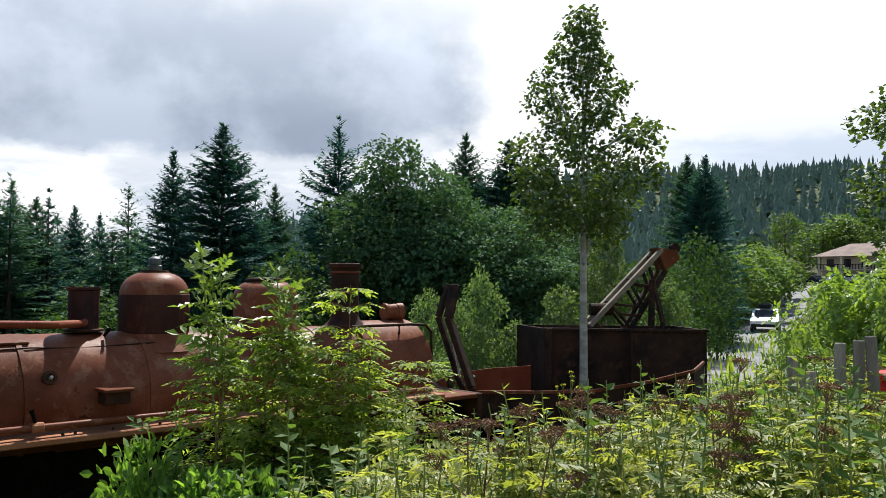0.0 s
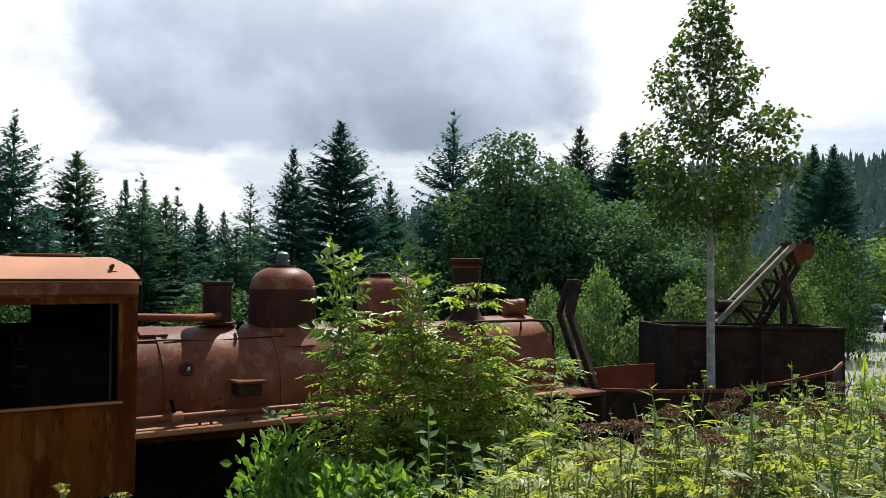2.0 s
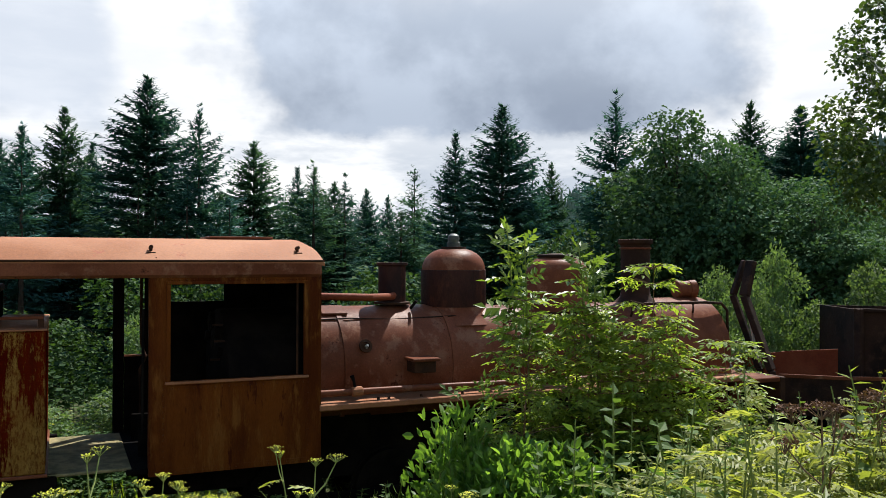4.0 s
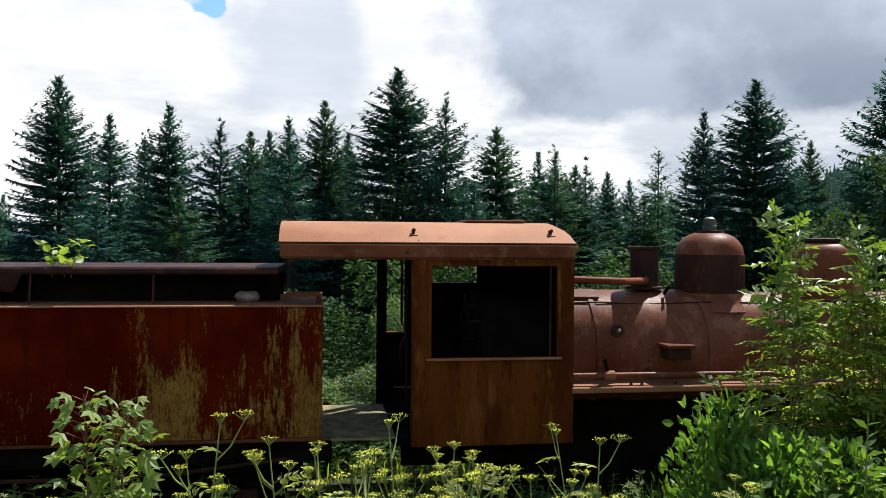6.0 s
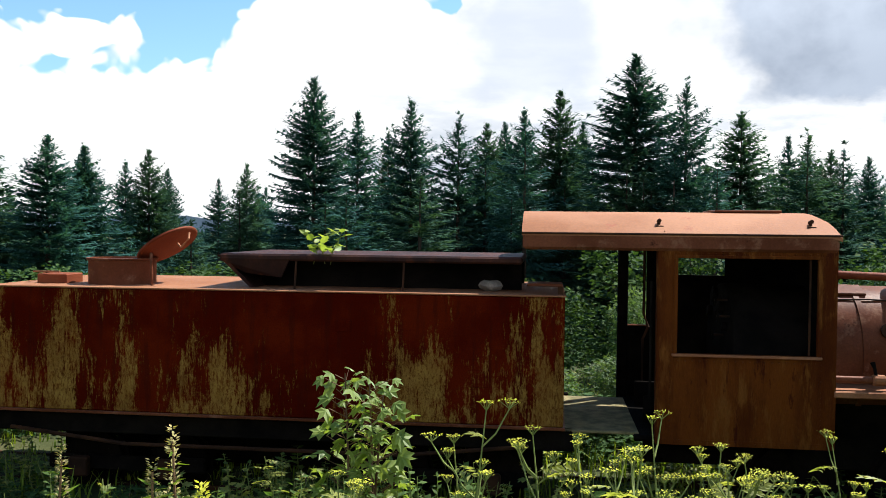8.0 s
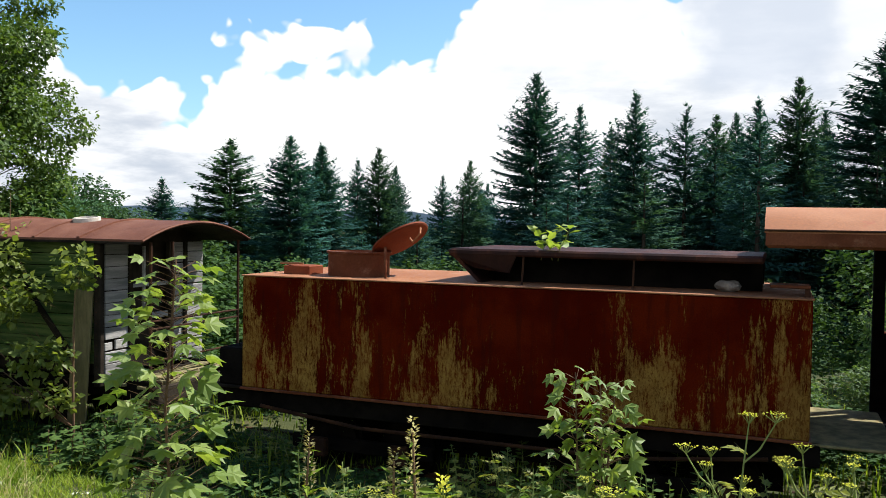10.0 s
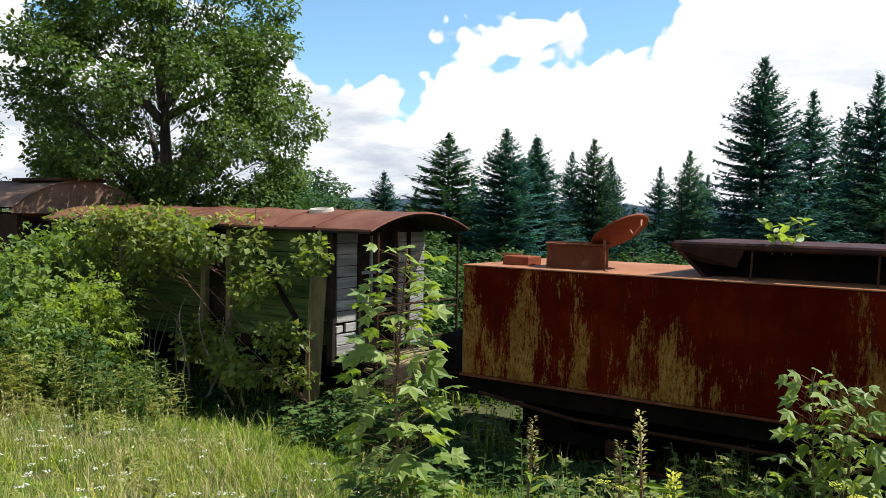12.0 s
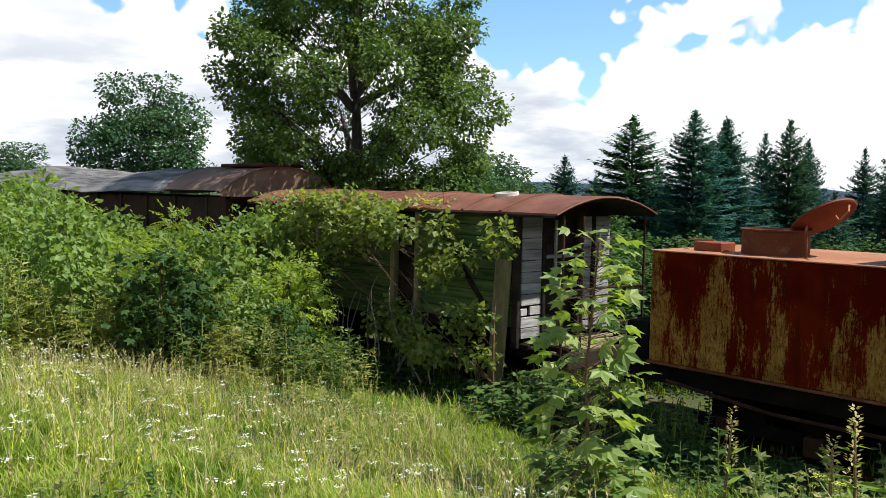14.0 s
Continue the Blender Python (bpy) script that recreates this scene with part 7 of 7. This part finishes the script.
# the green mass over the van and the coach
VINE_CLUMPS = []
rng3 = np.random.default_rng(88)
for k in range(38):
    f = k / 37
    y = -5.2 + 5.2 * f
    VINE_CLUMPS.append((rng3.uniform(-0.15, 0.45), y, rng3.choice((0.9, 1.4, 1.7, 1.9, 2.1, 2.3, 2.4)) + 0.2 * math.sin(5 * f), rng3.uniform(0.15, 0.28), rng3.uniform(0.20, 0.40), rng3.uniform(0.18, 0.36)))
VINE = broadleaf("climbing_shrub", 85, 2.2, VINE_CLUMPS, 5400, 0.095, VINE_LEAF, STEM_BROWN, "climbing shrub hanging over the van, yellow-green", LEAF_ROUND, stem=0.02, category="shrub", shell=0.2, up=0.7)
ob = at(VINE, -8.30, -8.25, 1.06, 1.10)
ob.rotation_euler = (0, 0, 0)
# bare crooked stems under the climbing shrub
rng4 = np.random.default_rng(61)
TANGLE = thing("bare_branches", (-8.2, -10.9, 0.3), "tangle of bare crooked stems under the climbing shrub", "branches")
for k in range(13):
    foot = np.array((-8.05 + rng4.uniform(-0.2, 0.3), -9.3 - 0.22 * k + rng4.uniform(-0.1, 0.1), 0.25))
    lean, tall = rng4.normal() * 0.5, rng4.uniform(0.9, 1.7)
    line = [foot + np.array((0.25 * math.sin(2.5 * f + k) * f, lean * f * (1.4 - 0.5 * f), tall * f - 0.25 * f**3)) for f in np.linspace(0, 1, 7)]
    v, f = limb(line, np.linspace(0.016, 0.004, 7), 5)
    raw("stem", v - np.array(TANGLE.location), f, TWIG_BARK, TANGLE)
CREEP = broadleaf("creeper", 86, 0.6, [(0.1 * math.sin(k), -0.45 * k, 0.05 * math.sin(2 * k), 0.30, 0.35, 0.10) for k in range(11)], 520, 0.11, WEED, STEM_BROWN, "creeper straggling over the van's roof edge", LEAF_OVAL, stem=0.008, category="creeper", shell=0.2)
copy_thing(CREEP, pose(-8.85, -9.9, 2.78))
unplant(CREEP)
HEDGE = broadleaf("elder_thicket", 87, 2.3, mound(14, 24, 1.25, 0.3, 2.1, 0.44), 1050, 0.22, ASH_LEAF, STEM_BROWN, "dense elder thicket, mid green", LEAF_FEATHER, stem=0.03, category="shrub", shell=0.2, up=0.8)
HEDGE2 = broadleaf("elder_thicket", 89, 2.3, mound(15, 24, 1.25, 0.3, 2.1, 0.42), 2300, 0.125, SAPLING, STEM_BROWN, "dense elder thicket, light green", LEAF_OVAL, stem=0.03, category="shrub", shell=0.2, up=0.8)
HEDGE3 = broadleaf("maple_bush", 95, 2.0, mound(25, 18, 0.85, 0.5, 1.9, 0.36), 620, 0.15, BRUSH_DARK, STEM_BROWN, "dark bushy young maple in the thicket", LEAF_LOBED, stem=0.03, category="shrub", shell=0.2, up=1.2)
HEDGE4 = broadleaf("hazel_thicket", 96, 2.3, mound(16, 24, 1.2, 0.3, 2.1, 0.44), 2600, 0.12, HAZEL, STEM_BROWN, "dense hazel thicket, deeper green", LEAF_ROUND, stem=0.03, category="shrub", shell=0.2, up=0.9)
THICK = [(-7.0, -11.2, 0.80, 0.85), (-7.4, -13.0, 0.98, 0.9), (-5.9, -11.0, 0.76, 0.75), (-6.2, -12.4, 0.80, 0.9), (-4.9, -10.9, 0.70, 0.7), (-4.8, -12.2, 0.88, 0.85), (-3.9, -11.6, 0.74, 0.75), (-3.5, -12.8, 0.86, 0.9), (-2.7, -11.9, 0.68, 0.7), (-2.2, -12.8, 0.78, 0.9), (-6.6, -14.3, 0.98, 1.0), (-5.4, -14.0, 0.9, 0.9), (-4.3, -14.2, 0.94, 1.0), (-3.0, -14.6, 0.9, 1.0), (-1.6, -13.6, 0.7, 0.9), (-7.6, -16.0, 1.05, 1.0), (-6.2, -16.4, 1.0, 1.1), (-4.6, -16.5, 0.95, 1.1), (-7.0, -18.6, 1.05, 1.2), (-5.2, -19.2, 1.0, 1.2), (-6.8, -21.5, 1.05, 1.3), (-1.6, -12.2, 0.55, 0.7)]
for k, (x, y, s, w) in enumerate(THICK):
    planted((HEDGE, HEDGE4, HEDGE2, HEDGE4, HEDGE)[k % 5], x, y, s * (1.02 + 0.20 * math.sin(2.3 * k)), w)["group"] = "thicket beside the coach"
for x, y, s, w in ((-4.55, -10.3, 0.86, 0.85), (-5.0, -10.55, 0.8, 0.8), (-6.3, -10.4, 0.6, 0.6)):
    planted(HEDGE3, x, y, s, w)["group"] = "thicket beside the coach"
unplant(HEDGE3), unplant(HEDGE4)
# bright bushes by the fence and road
BRIGHT = broadleaf("elder_bush", 97, 2.3, mound(15, 22, 1.25, 0.3, 2.1, 0.40), 900, 0.26, SAPLING, STEM, "bright green elder bush by the fence", LEAF_FEATHER, stem=0.02, category="shrub", shell=0.25, up=0.8)
for x, y, s, w in ((-5.0, 10.9, 0.72, 0.6), (-4.45, 10.8, 0.98, 0.7), (-3.95, 10.5, 0.92, 0.75), (-3.4, 10.2, 0.95, 0.8), (-2.7, 10.3, 0.98, 0.85), (-2.1, 10.6, 0.95, 0.9), (-3.3, 11.9, 0.9, 0.9), (-6.54, 12.1, 0.72, 0.40)):
    planted(BRIGHT, x, y, s, w)["group"] = "bushes by the fence"
UNDER = broadleaf("bramble", 90, 1.0, mound(18, 9, 0.8, 0.15, 0.85, 0.36), 900, 0.11, BRUSH_DARK, STEM_BROWN, "dark bramble growing against the van", LEAF_OVAL, stem=0.012, category="shrub", shell=0.2, up=0.8)
for x, y, s in ((-8.35, -8.6, 0.42), (-8.2, -9.6, 0.45), (-8.3, -10.7, 0.5), (-8.1, -11.6, 0.6), (-8.6, -7.6, 0.7), (-8.9, -6.9, 0.6), (-8.4, -12.8, 1.2), (-7.9, -7.2, 0.55), (-8.0, -5.6, 0.4), (-8.1, -4.2, 0.42), (-8.2, 1.6, 0.5), (-8.1, 2.4, 0.6)):
    planted(UNDER, x, y, s, 1.0)["group"] = "brambles along the train"
unplant(UNDER), unplant(BRIGHT)
unplant(HEDGE), unplant(HEDGE2)

# mulleins and small flowers in the grass
MULL = herb("mullein", 91, 1.0, 26, LEAF_LANCE, 0.16, GRASS, "tall dry mullein spike", lean=0.01, low=0.0, head="spike", stem_r=0.010, stem_mat=STEM_BROWN, head_mat=STRAW)
for x, y, top in ((-4.02, -1.92, 2.03), (-4.58, -2.84, 1.75), (-3.93, -1.99, 1.9), (-3.55, -1.85, 1.75)):
    planted(MULL, x, y, (top - land(x, y)) / 1.02, 1.0)["group"] = "mullein spikes"
unplant(MULL)
MULL = herb("yellow_mullein", 92, 0.7, 26, LEAF_LANCE, 0.14, GRASS, "mullein spike in yellow flower", lean=0.02, low=0.0, head="spike", stem_r=0.008, head_mat=YELLOW)
for x, y, top in ((-3.52, -1.54, 1.97), (-3.6, -1.4, 1.8)):
    planted(MULL, x, y, (top - land(x, y)) / 0.75, 1.0)["group"] = "yellow mulleins"
unplant(MULL)


def meadow(name, seed, count, area, low, high, mat, label, wide=0.0045, bend=0.45):
    """Grass blades over an area (x0, x1, y0, y1), denser close by."""
    rng = np.random.default_rng(seed)
    x0, x1, y0, y1 = area
    xs, ys = rng.uniform(x0, x1, count), rng.uniform(y0, y1, count)
    keep = rng.random(count) < np.clip(9.0 / (np.hypot(xs, ys) + 0.1), 0.25, 1.0)
    xs, ys = xs[keep], ys[keep]
    n = len(xs)
    zs = np.array([land(x, y) for x, y in zip(xs, ys)])
    tall = rng.uniform(low, high, n) * (0.8 + 0.45 * np.sin(xs * 1.7 + 1.0) * np.sin(ys * 1.3) + 0.35 * np.sin(xs * 5.3 + ys * 2.1) * np.sin(ys * 6.1 - xs * 3.0))
    tall = np.clip(tall, low * 0.5, high * 1.5)
    a = rng.uniform(0, 6.28, n)
    out = np.stack([np.cos(a), np.sin(a), 0 * a], -1) * (tall * rng.uniform(0.1, bend * 1.6, n))[:, None]
    side = np.stack([-np.sin(a), np.cos(a), 0 * a], -1) * (wide * rng.uniform(0.7, 1.6, n))[:, None]
    foot = np.stack([xs, ys, zs - 0.02], -1)
    rise = np.stack([0 * tall, 0 * tall, tall], -1)
    verts = np.stack([foot - side, foot + side, foot + out * 0.35 + rise * 0.6 + side * 0.8, foot + out * 0.35 + rise * 0.6 - side * 0.8, foot + out + rise * 0.93], 1).reshape(-1, 3)
    faces = []
    for k in range(n):
        b = 5 * k
        faces += [(b, b + 1, b + 2, b + 3), (b + 3, b + 2, b + 4)]
    tagged(raw(name, verts, faces, mat), label, "grass", kind="stuff")


meadow("meadow_grass", 101, 84000, (-7.8, -0.6, -12.0, 1.0), 0.07, 0.20, GRASS, "sunlit green meadow grass", bend=0.75)
meadow("near_grass", 106, 26000, (-3.6, -0.6, -7.0, -2.6), 0.08, 0.22, GRASS, "meadow grass close by", bend=0.7)
meadow("tall_grass", 102, 9500, (-5.5, -0.8, -12.0, -3.2), 0.18, 0.42, STRAW, "tall straw-coloured grass stems", 0.0020, 0.75)
meadow("rough_grass", 103, 26000, (-9.0, -1.0, 0.5, 14.0), 0.15, 0.5, GRASS, "rough grass among the weeds", 0.007)
meadow("trackside_grass", 104, 16000, (-14.5, -7.5, -14.0, 12.0), 0.12, 0.4, GRASS, "rough grass along the old track", 0.008)
meadow("mown_grass", 107, 22000, (-0.6, 7.0, -12.0, 14.0), 0.06, 0.16, GRASS, "short grass on the bank", 0.006, 0.7)
meadow("verge_grass", 105, 14000, (-26.0, -3.0, 14.0, 60.0), 0.3, 0.7, GRASS, "green verge by the road", 0.03)


def yarrow():
    rng = np.random.default_rng(111)
    pieces, stems = [], []
    for k in range(460):
        x, y = rng.uniform(-5.5, -0.8), rng.uniform(-11.0, -3.4)
        if rng.random() > 0.35 + 0.65 * (x > -3.8):
            continue
        top = np.array((x, y, land(x, y) + rng.uniform(0.16, 0.36)))
        m = 14
        b, r = rng.uniform(0, 6.28, m), rng.uniform(0.012, 0.028) * np.sqrt(rng.uniform(0, 1, m))
        p = top + np.stack([r * np.cos(b), r * np.sin(b), rng.uniform(-0.006, 0.006, m)], -1)
        pieces.append(strewn(LEAF_PLAIN, p, np.stack([np.cos(b), np.sin(b), 0 * b], -1), unit(rng, m) * 0.3 + (0, 0, 1.0), np.full(m, 0.016)))
    v, f = joined(pieces)
    tagged(raw("yarrow_flowers", v, f, WHITE), "white yarrow flowers scattered through the meadow", "flowers", kind="stuff")


yarrow()


def seed_heads(name, seed, count, area, low, high, size, mat, label, tufts=6):
    """Ripe heads on thin stems standing over the grass."""
    rng = np.random.default_rng(seed)
    pieces = []
    x0, x1, y0, y1 = area
    for k in range(count):
        x, y = rng.uniform(x0, x1), rng.uniform(y0, y1)
        if math.sin(1.9 * x + 0.7) * math.sin(1.4 * y) < rng.uniform(-1.0, 0.5):
            continue
        foot = np.array((x, y, land(x, y)))
        top = foot + (rng.normal() * 0.05, rng.normal() * 0.05, rng.uniform(low, high))
        pieces.append(limb([foot, (foot + top) / 2, top], (0.0022, 0.0018, 0.0012), 3))
        m = tufts
        f = np.linspace(0, 1, m)
        b = 2.4 * np.arange(m) + rng.uniform(0, 6.28)
        p = top + np.stack([0 * f, 0 * f, -0.09 * f], -1)
        pieces.append(strewn(LEAF_PLAIN, p, np.stack([np.cos(b) * 0.5, np.sin(b) * 0.5, 0 * b + 0.9], -1), unit(rng, m) * 0.6 + (0, 0, 0.8), np.full(m, size)))
    v, f = joined(pieces)
    tagged(raw(name, v, f, mat), label, "grass", kind="stuff")


seed_heads("ripe_grass", 121, 620, (-5.8, -0.8, -11.5, -2.8), 0.22, 0.48, 0.030, STRAW, "ripe grass heads over the meadow")
seed_heads("green_grass_heads", 122, 420, (-6.2, -0.8, -11.5, -2.4), 0.20, 0.42, 0.034, WEED, "green grass heads over the meadow")
seed_heads("yellow_flowers", 123, 300, (-4.2, -0.9, -10.5, -3.0), 0.14, 0.34, 0.022, YELLOW, "small yellow flowers in the meadow", 5)

# ---- fence, road and what stands along it ----
CAR_PAINT = material("silver_car_paint", (0.55, 0.57, 0.60), (0.62, 0.64, 0.66), 0.35, 0.4, 1.0, 60, 0.0)
DARK_GLASS = material("dark_glass", (0.01, 0.012, 0.014), (0.02, 0.022, 0.025), 0.12, 0.0, 1.0, 60, 0.0)
RUBBER = material("rubber", (0.015, 0.015, 0.015), (0.025, 0.025, 0.025), 0.85, 0, 4, 60, 0.1)
PLASTER = material("cream_plaster", (0.34, 0.28, 0.21), (0.42, 0.36, 0.28), 0.85, 0, 0.5, 20, 0.1)
TILE_ROOF = material("brown_roof_tiles", (0.12, 0.085, 0.070), (0.18, 0.13, 0.105), 0.8, 0, 0.6, 12, 0.2)
CANVAS = material("white_canvas", (0.75, 0.75, 0.73), (0.85, 0.85, 0.83), 0.8, 0, 1, 30, 0.05)
SIGN_GREY = material("sign_back", (0.22, 0.24, 0.26), (0.30, 0.32, 0.34), 0.5, 0.4, 2, 30, 0.05)
RED_PLASTIC = material("red_plastic", (0.42, 0.025, 0.018), (0.50, 0.04, 0.03), 0.5, 0, 2, 30, 0.05)
WHITE_PAINT = material("white_kerb_paint", (0.62, 0.62, 0.58), (0.74, 0.74, 0.70), 0.7, 0, 2, 30, 0.1)


def build_fence():
    fence = thing("picket_fence", (-2.0, 5.85, land(-2.0, 5.85)), "weathered grey picket fence among weeds", "fence")
    rng = random.Random(3)
    for k in range(9):
        x, y = -2.26 + 0.095 * k, 5.88 + 0.040 * k
        top, g = 2.66 + 0.012 * k + rng.uniform(-0.03, 0.03), land(x, y)
        lean = Matrix.Rotation(radians(rng.uniform(-3.5, 3.5)), 4, "Y") @ Matrix.Rotation(radians(21), 4, "Z")
        part("picket", box((x - 0.034, y - 0.011, g - 0.05), (x + 0.034, y + 0.011, top), 0.006, turn=lean), FENCE_WOOD, fence)
    for z in (1.72, 2.16):
        part("rail", beam((-2.40, 5.86, z), (-1.35, 6.30, z + 0.05), 0.035, 0.09), FENCE_WOOD, fence)
    return fence


build_fence()
post = thing("old_gate_post", (-2.40, 5.75, land(-2.5, 5.7)), "split grey timber post, its top rotted", "post")
part("post", beam((-2.50, 5.78, 1.3), (-2.51, 5.76, 2.55), 0.05, 0.05), FENCE_WOOD, post)
part("board", beam((-2.34, 5.70, 1.4), (-2.41, 5.76, 2.46), 0.10, 0.03), FENCE_WOOD, post)
crate = thing("red_crate", (-2.0, 6.6, land(-2.0, 6.6)), "red plastic crate standing behind the fence", "crate")
part("body", box((-2.24, 6.35, 1.4), (-1.65, 6.85, 2.38), 0.04), RED_PLASTIC, crate)
part("lid", box((-2.27, 6.32, 2.38), (-1.62, 6.88, 2.43), 0.02), RED_PLASTIC, crate)
shed = thing("board_lean_to", (-1.7, 7.4, land(-1.7, 7.4)), "dark board lean-to behind the fence", "shed")
for k in range(4):
    part("board", box((-2.36, 7.1, 1.5 + 0.29 * k), (-0.9, 7.14, 1.77 + 0.29 * k), 0.008), DARK_WOOD, shed)
part("post", box((-2.36, 7.15, 1.35), (-2.26, 7.25, 2.66), 0.01), DARK_WOOD, shed)
part("post", box((-1.0, 7.15, 1.35), (-0.9, 7.25, 2.66), 0.01), DARK_WOOD, shed)


def car(name, x, y, turn, paint, label, box_on_top=False, rough=False):
    """A car with its nose along local -y."""
    c = thing(name, (0, 0, 0), label, "car")
    bm = bmesh.new()
    outline = [(-2.1, 0.35), (-2.12, 0.72), (-1.95, 0.86), (-1.15, 0.95), (-0.5, 1.42), (0.9, 1.48), (1.75, 1.05), (2.05, 0.98), (2.1, 0.4)]
    for s in (-1, 1):
        ring = [bm.verts.new((s * (0.86 - 0.16 * max(0, (z - 0.9))), yy, z)) for yy, z in outline]
        if s < 0:
            left = ring
        else:
            right = ring
    n = len(outline)
    for k in range(n):
        bm.faces.new((left[k], left[(k + 1) % n], right[(k + 1) % n], right[k]))
    bm.faces.new(left[::-1]), bm.faces.new(right)
    bmesh.ops.bevel(bm, geom=list(bm.edges), offset=0.04, segments=2, affect="EDGES")
    part("body", bm, paint, c, smooth=True)
    part("windscreen", slab([(-0.68, -1.10, 0.99), (0.68, -1.10, 0.99), (0.62, -0.56, 1.39), (-0.62, -0.56, 1.39)], (0, -0.012, 0.012)), DARK_GLASS, c)
    for s in (-1, 1):
        part("side_window", slab([(s * 0.86, -0.75, 1.0), (s * 0.86, 1.45, 1.04), (s * 0.80, 0.9, 1.40), (s * 0.80, -0.42, 1.38)], (s * 0.012, 0, 0)), DARK_GLASS, c)
        part("headlight", box((s * 0.62 - 0.16, -2.15, 0.62), (s * 0.62 + 0.16, -2.06, 0.76), 0.03), CANVAS, c)
        for yy in (-1.3, 1.3):
            w = part("wheel", lathe([(0.32, -0.1), (0.33, -0.08), (0.33, 0.08), (0.32, 0.1)], (s * 0.78, yy, 0.33), (1, 0, 0), 20), RUBBER, c)
            part("rim", lathe([(0.2, -0.105), (0.2, 0.105)], (s * 0.78, yy, 0.33), (1, 0, 0), 14), SIGN_GREY, w)
    part("bumper", box((-0.8, -2.18, 0.36), (0.8, -2.08, 0.55), 0.04), RUBBER, c)
    if box_on_top:
        part("roof_box", box((-0.4, -0.5, 1.52), (0.4, 1.2, 1.86), 0.1), DARK_GLASS, c, "dark roof box")
    c.matrix_basis = pose(x, y, land(x, y) + 0.05, 0, 0, turn)
    return c


car("car", -28.7, 55.0, 25, CAR_PAINT, "silver car with a roof box standing on the road", True)
for k in range(7):
    car("parked_car", -63.5 + 2.6 * k, 130.0 + 1.2 * k, 20 + 40 * (k % 2), (CAR_PAINT, DARK_GLASS, CANVAS)[k % 3], "parked car before the guesthouse")["group"] = "parked cars"

sign = thing("road_sign", (-35.3, 66.5, land(-35.3, 66.5)), "grey back of a road sign on a post by the road", "sign")
part("panel", box((-35.75, 66.46, 2.55), (-34.85, 66.5, 3.65), 0.02), SIGN_GREY, sign)
part("post", rod((-35.3, 66.56, land(-35.3, 66.5) - 0.1), (-35.3, 66.56, 3.7), 0.06), SIGN_GREY, sign)

rail = thing("road_barrier", (-24.0, 40.0, 0), "low white barrier along the road's edge", "barrier")
line = [(-20.6, 28.9), (-22.1, 32.5), (-24.3, 37.3), (-26.8, 42.8), (-29.6, 48.8)]
for (ax, ay), (bx, by) in zip(line, line[1:]):
    part("rail", beam((ax, ay, land(ax, ay) + 0.55), (bx, by, land(bx, by) + 0.55), 0.08, 0.26), WHITE_PAINT, rail)
    part("post", box((ax - 0.06, ay - 0.06, land(ax, ay) - 0.2), (ax + 0.06, ay + 0.06, land(ax, ay) + 0.5), 0.01), WHITE_PAINT, rail)


def build_guesthouse():
    x, y = -56.2, 139.5
    g = land(x, y)
    house = thing("guesthouse", (x, y, g), "cream two-storey guesthouse with a brown hipped roof and balcony", "house")
    w, d = 5.4, 4.5
    part("wall", box((x - w, y - d, g - 0.5), (x + w, y + d, g + 4.3), 0.03), PLASTER, house)
    bm = bmesh.new()
    a = [bm.verts.new(p) for p in ((x - w - 0.9, y - d - 1.6, g + 4.2), (x + w + 0.9, y - d - 1.6, g + 4.2), (x + w + 0.9, y + d + 0.8, g + 4.2), (x - w - 0.9, y + d + 0.8, g + 4.2))]
    b = [bm.verts.new(p) for p in ((x - 2.6, y - 0.4, g + 6.3), (x + 2.6, y - 0.4, g + 6.3))]
    bm.faces.new((a[0], a[1], b[1], b[0])), bm.faces.new((a[1], a[2], b[1])), bm.faces.new((a[2], a[3], b[0], b[1])), bm.faces.new((a[3], a[0], b[0])), bm.faces.new(a[::-1])
    part("roof", bm, TILE_ROOF, house)
    balcony = part("balcony", box((x - w, y - d - 1.4, g + 2.0), (x + w, y - d, g + 2.2), 0.02), PLASTER, house)
    part("balcony_rail", box((x - w, y - d - 1.4, g + 2.9), (x + w, y - d - 1.3, g + 3.0), 0.01), DARK_WOOD, balcony)
    for k in range(25):
        bx = x - w + 2 * w * k / 24
        part("baluster", box((bx - 0.06, y - d - 1.38, g + 2.2), (bx + 0.06, y - d - 1.32, g + 2.9), 0.0), DARK_WOOD, balcony)
    for k in range(4):
        px = x - w + 0.2 + k * (2 * w - 0.4) / 3
        part("pillar", box((px - 0.16, y - d - 1.4, g - 0.3), (px + 0.16, y - d - 1.1, g + 4.2), 0.02), PLASTER, house)
    for z in (0.5, 2.5):
        for k in range(4):
            wx = x - w + 1.4 + k * 2.65
            win = part("window", box((wx - 0.55, y - d - 0.05, g + z), (wx + 0.55, y - d + 0.02, g + z + 1.3), 0.02), DARK_GLASS, house)
            part("window_frame", box((wx - 0.62, y - d - 0.03, g + z - 0.09), (wx + 0.62, y - d - 0.01, g + z), 0.0), WHITE_PAINT, win)
    return house


build_guesthouse()
for x, y, s in ((-48.2, 133.0, 1.0), (-46.2, 134.5, 0.9), (-47.0, 138.0, 1.3)):
    u = thing("sunshade", (x, y, land(x, y)), "white canvas sunshade on the terrace", "sunshade", "sunshades")
    g = land(x, y)
    part("pole", rod((x, y, g - 0.2), (x, y, g + 3.2 * s), 0.04), WHITE_PAINT, u)
    part("canopy", lathe([(1.9, 0), (1.88, 0.06), (0.2, 0.8), (0.05, 0.85)], (x, y, g + 2.6 * s), seg=8), CANVAS, u)
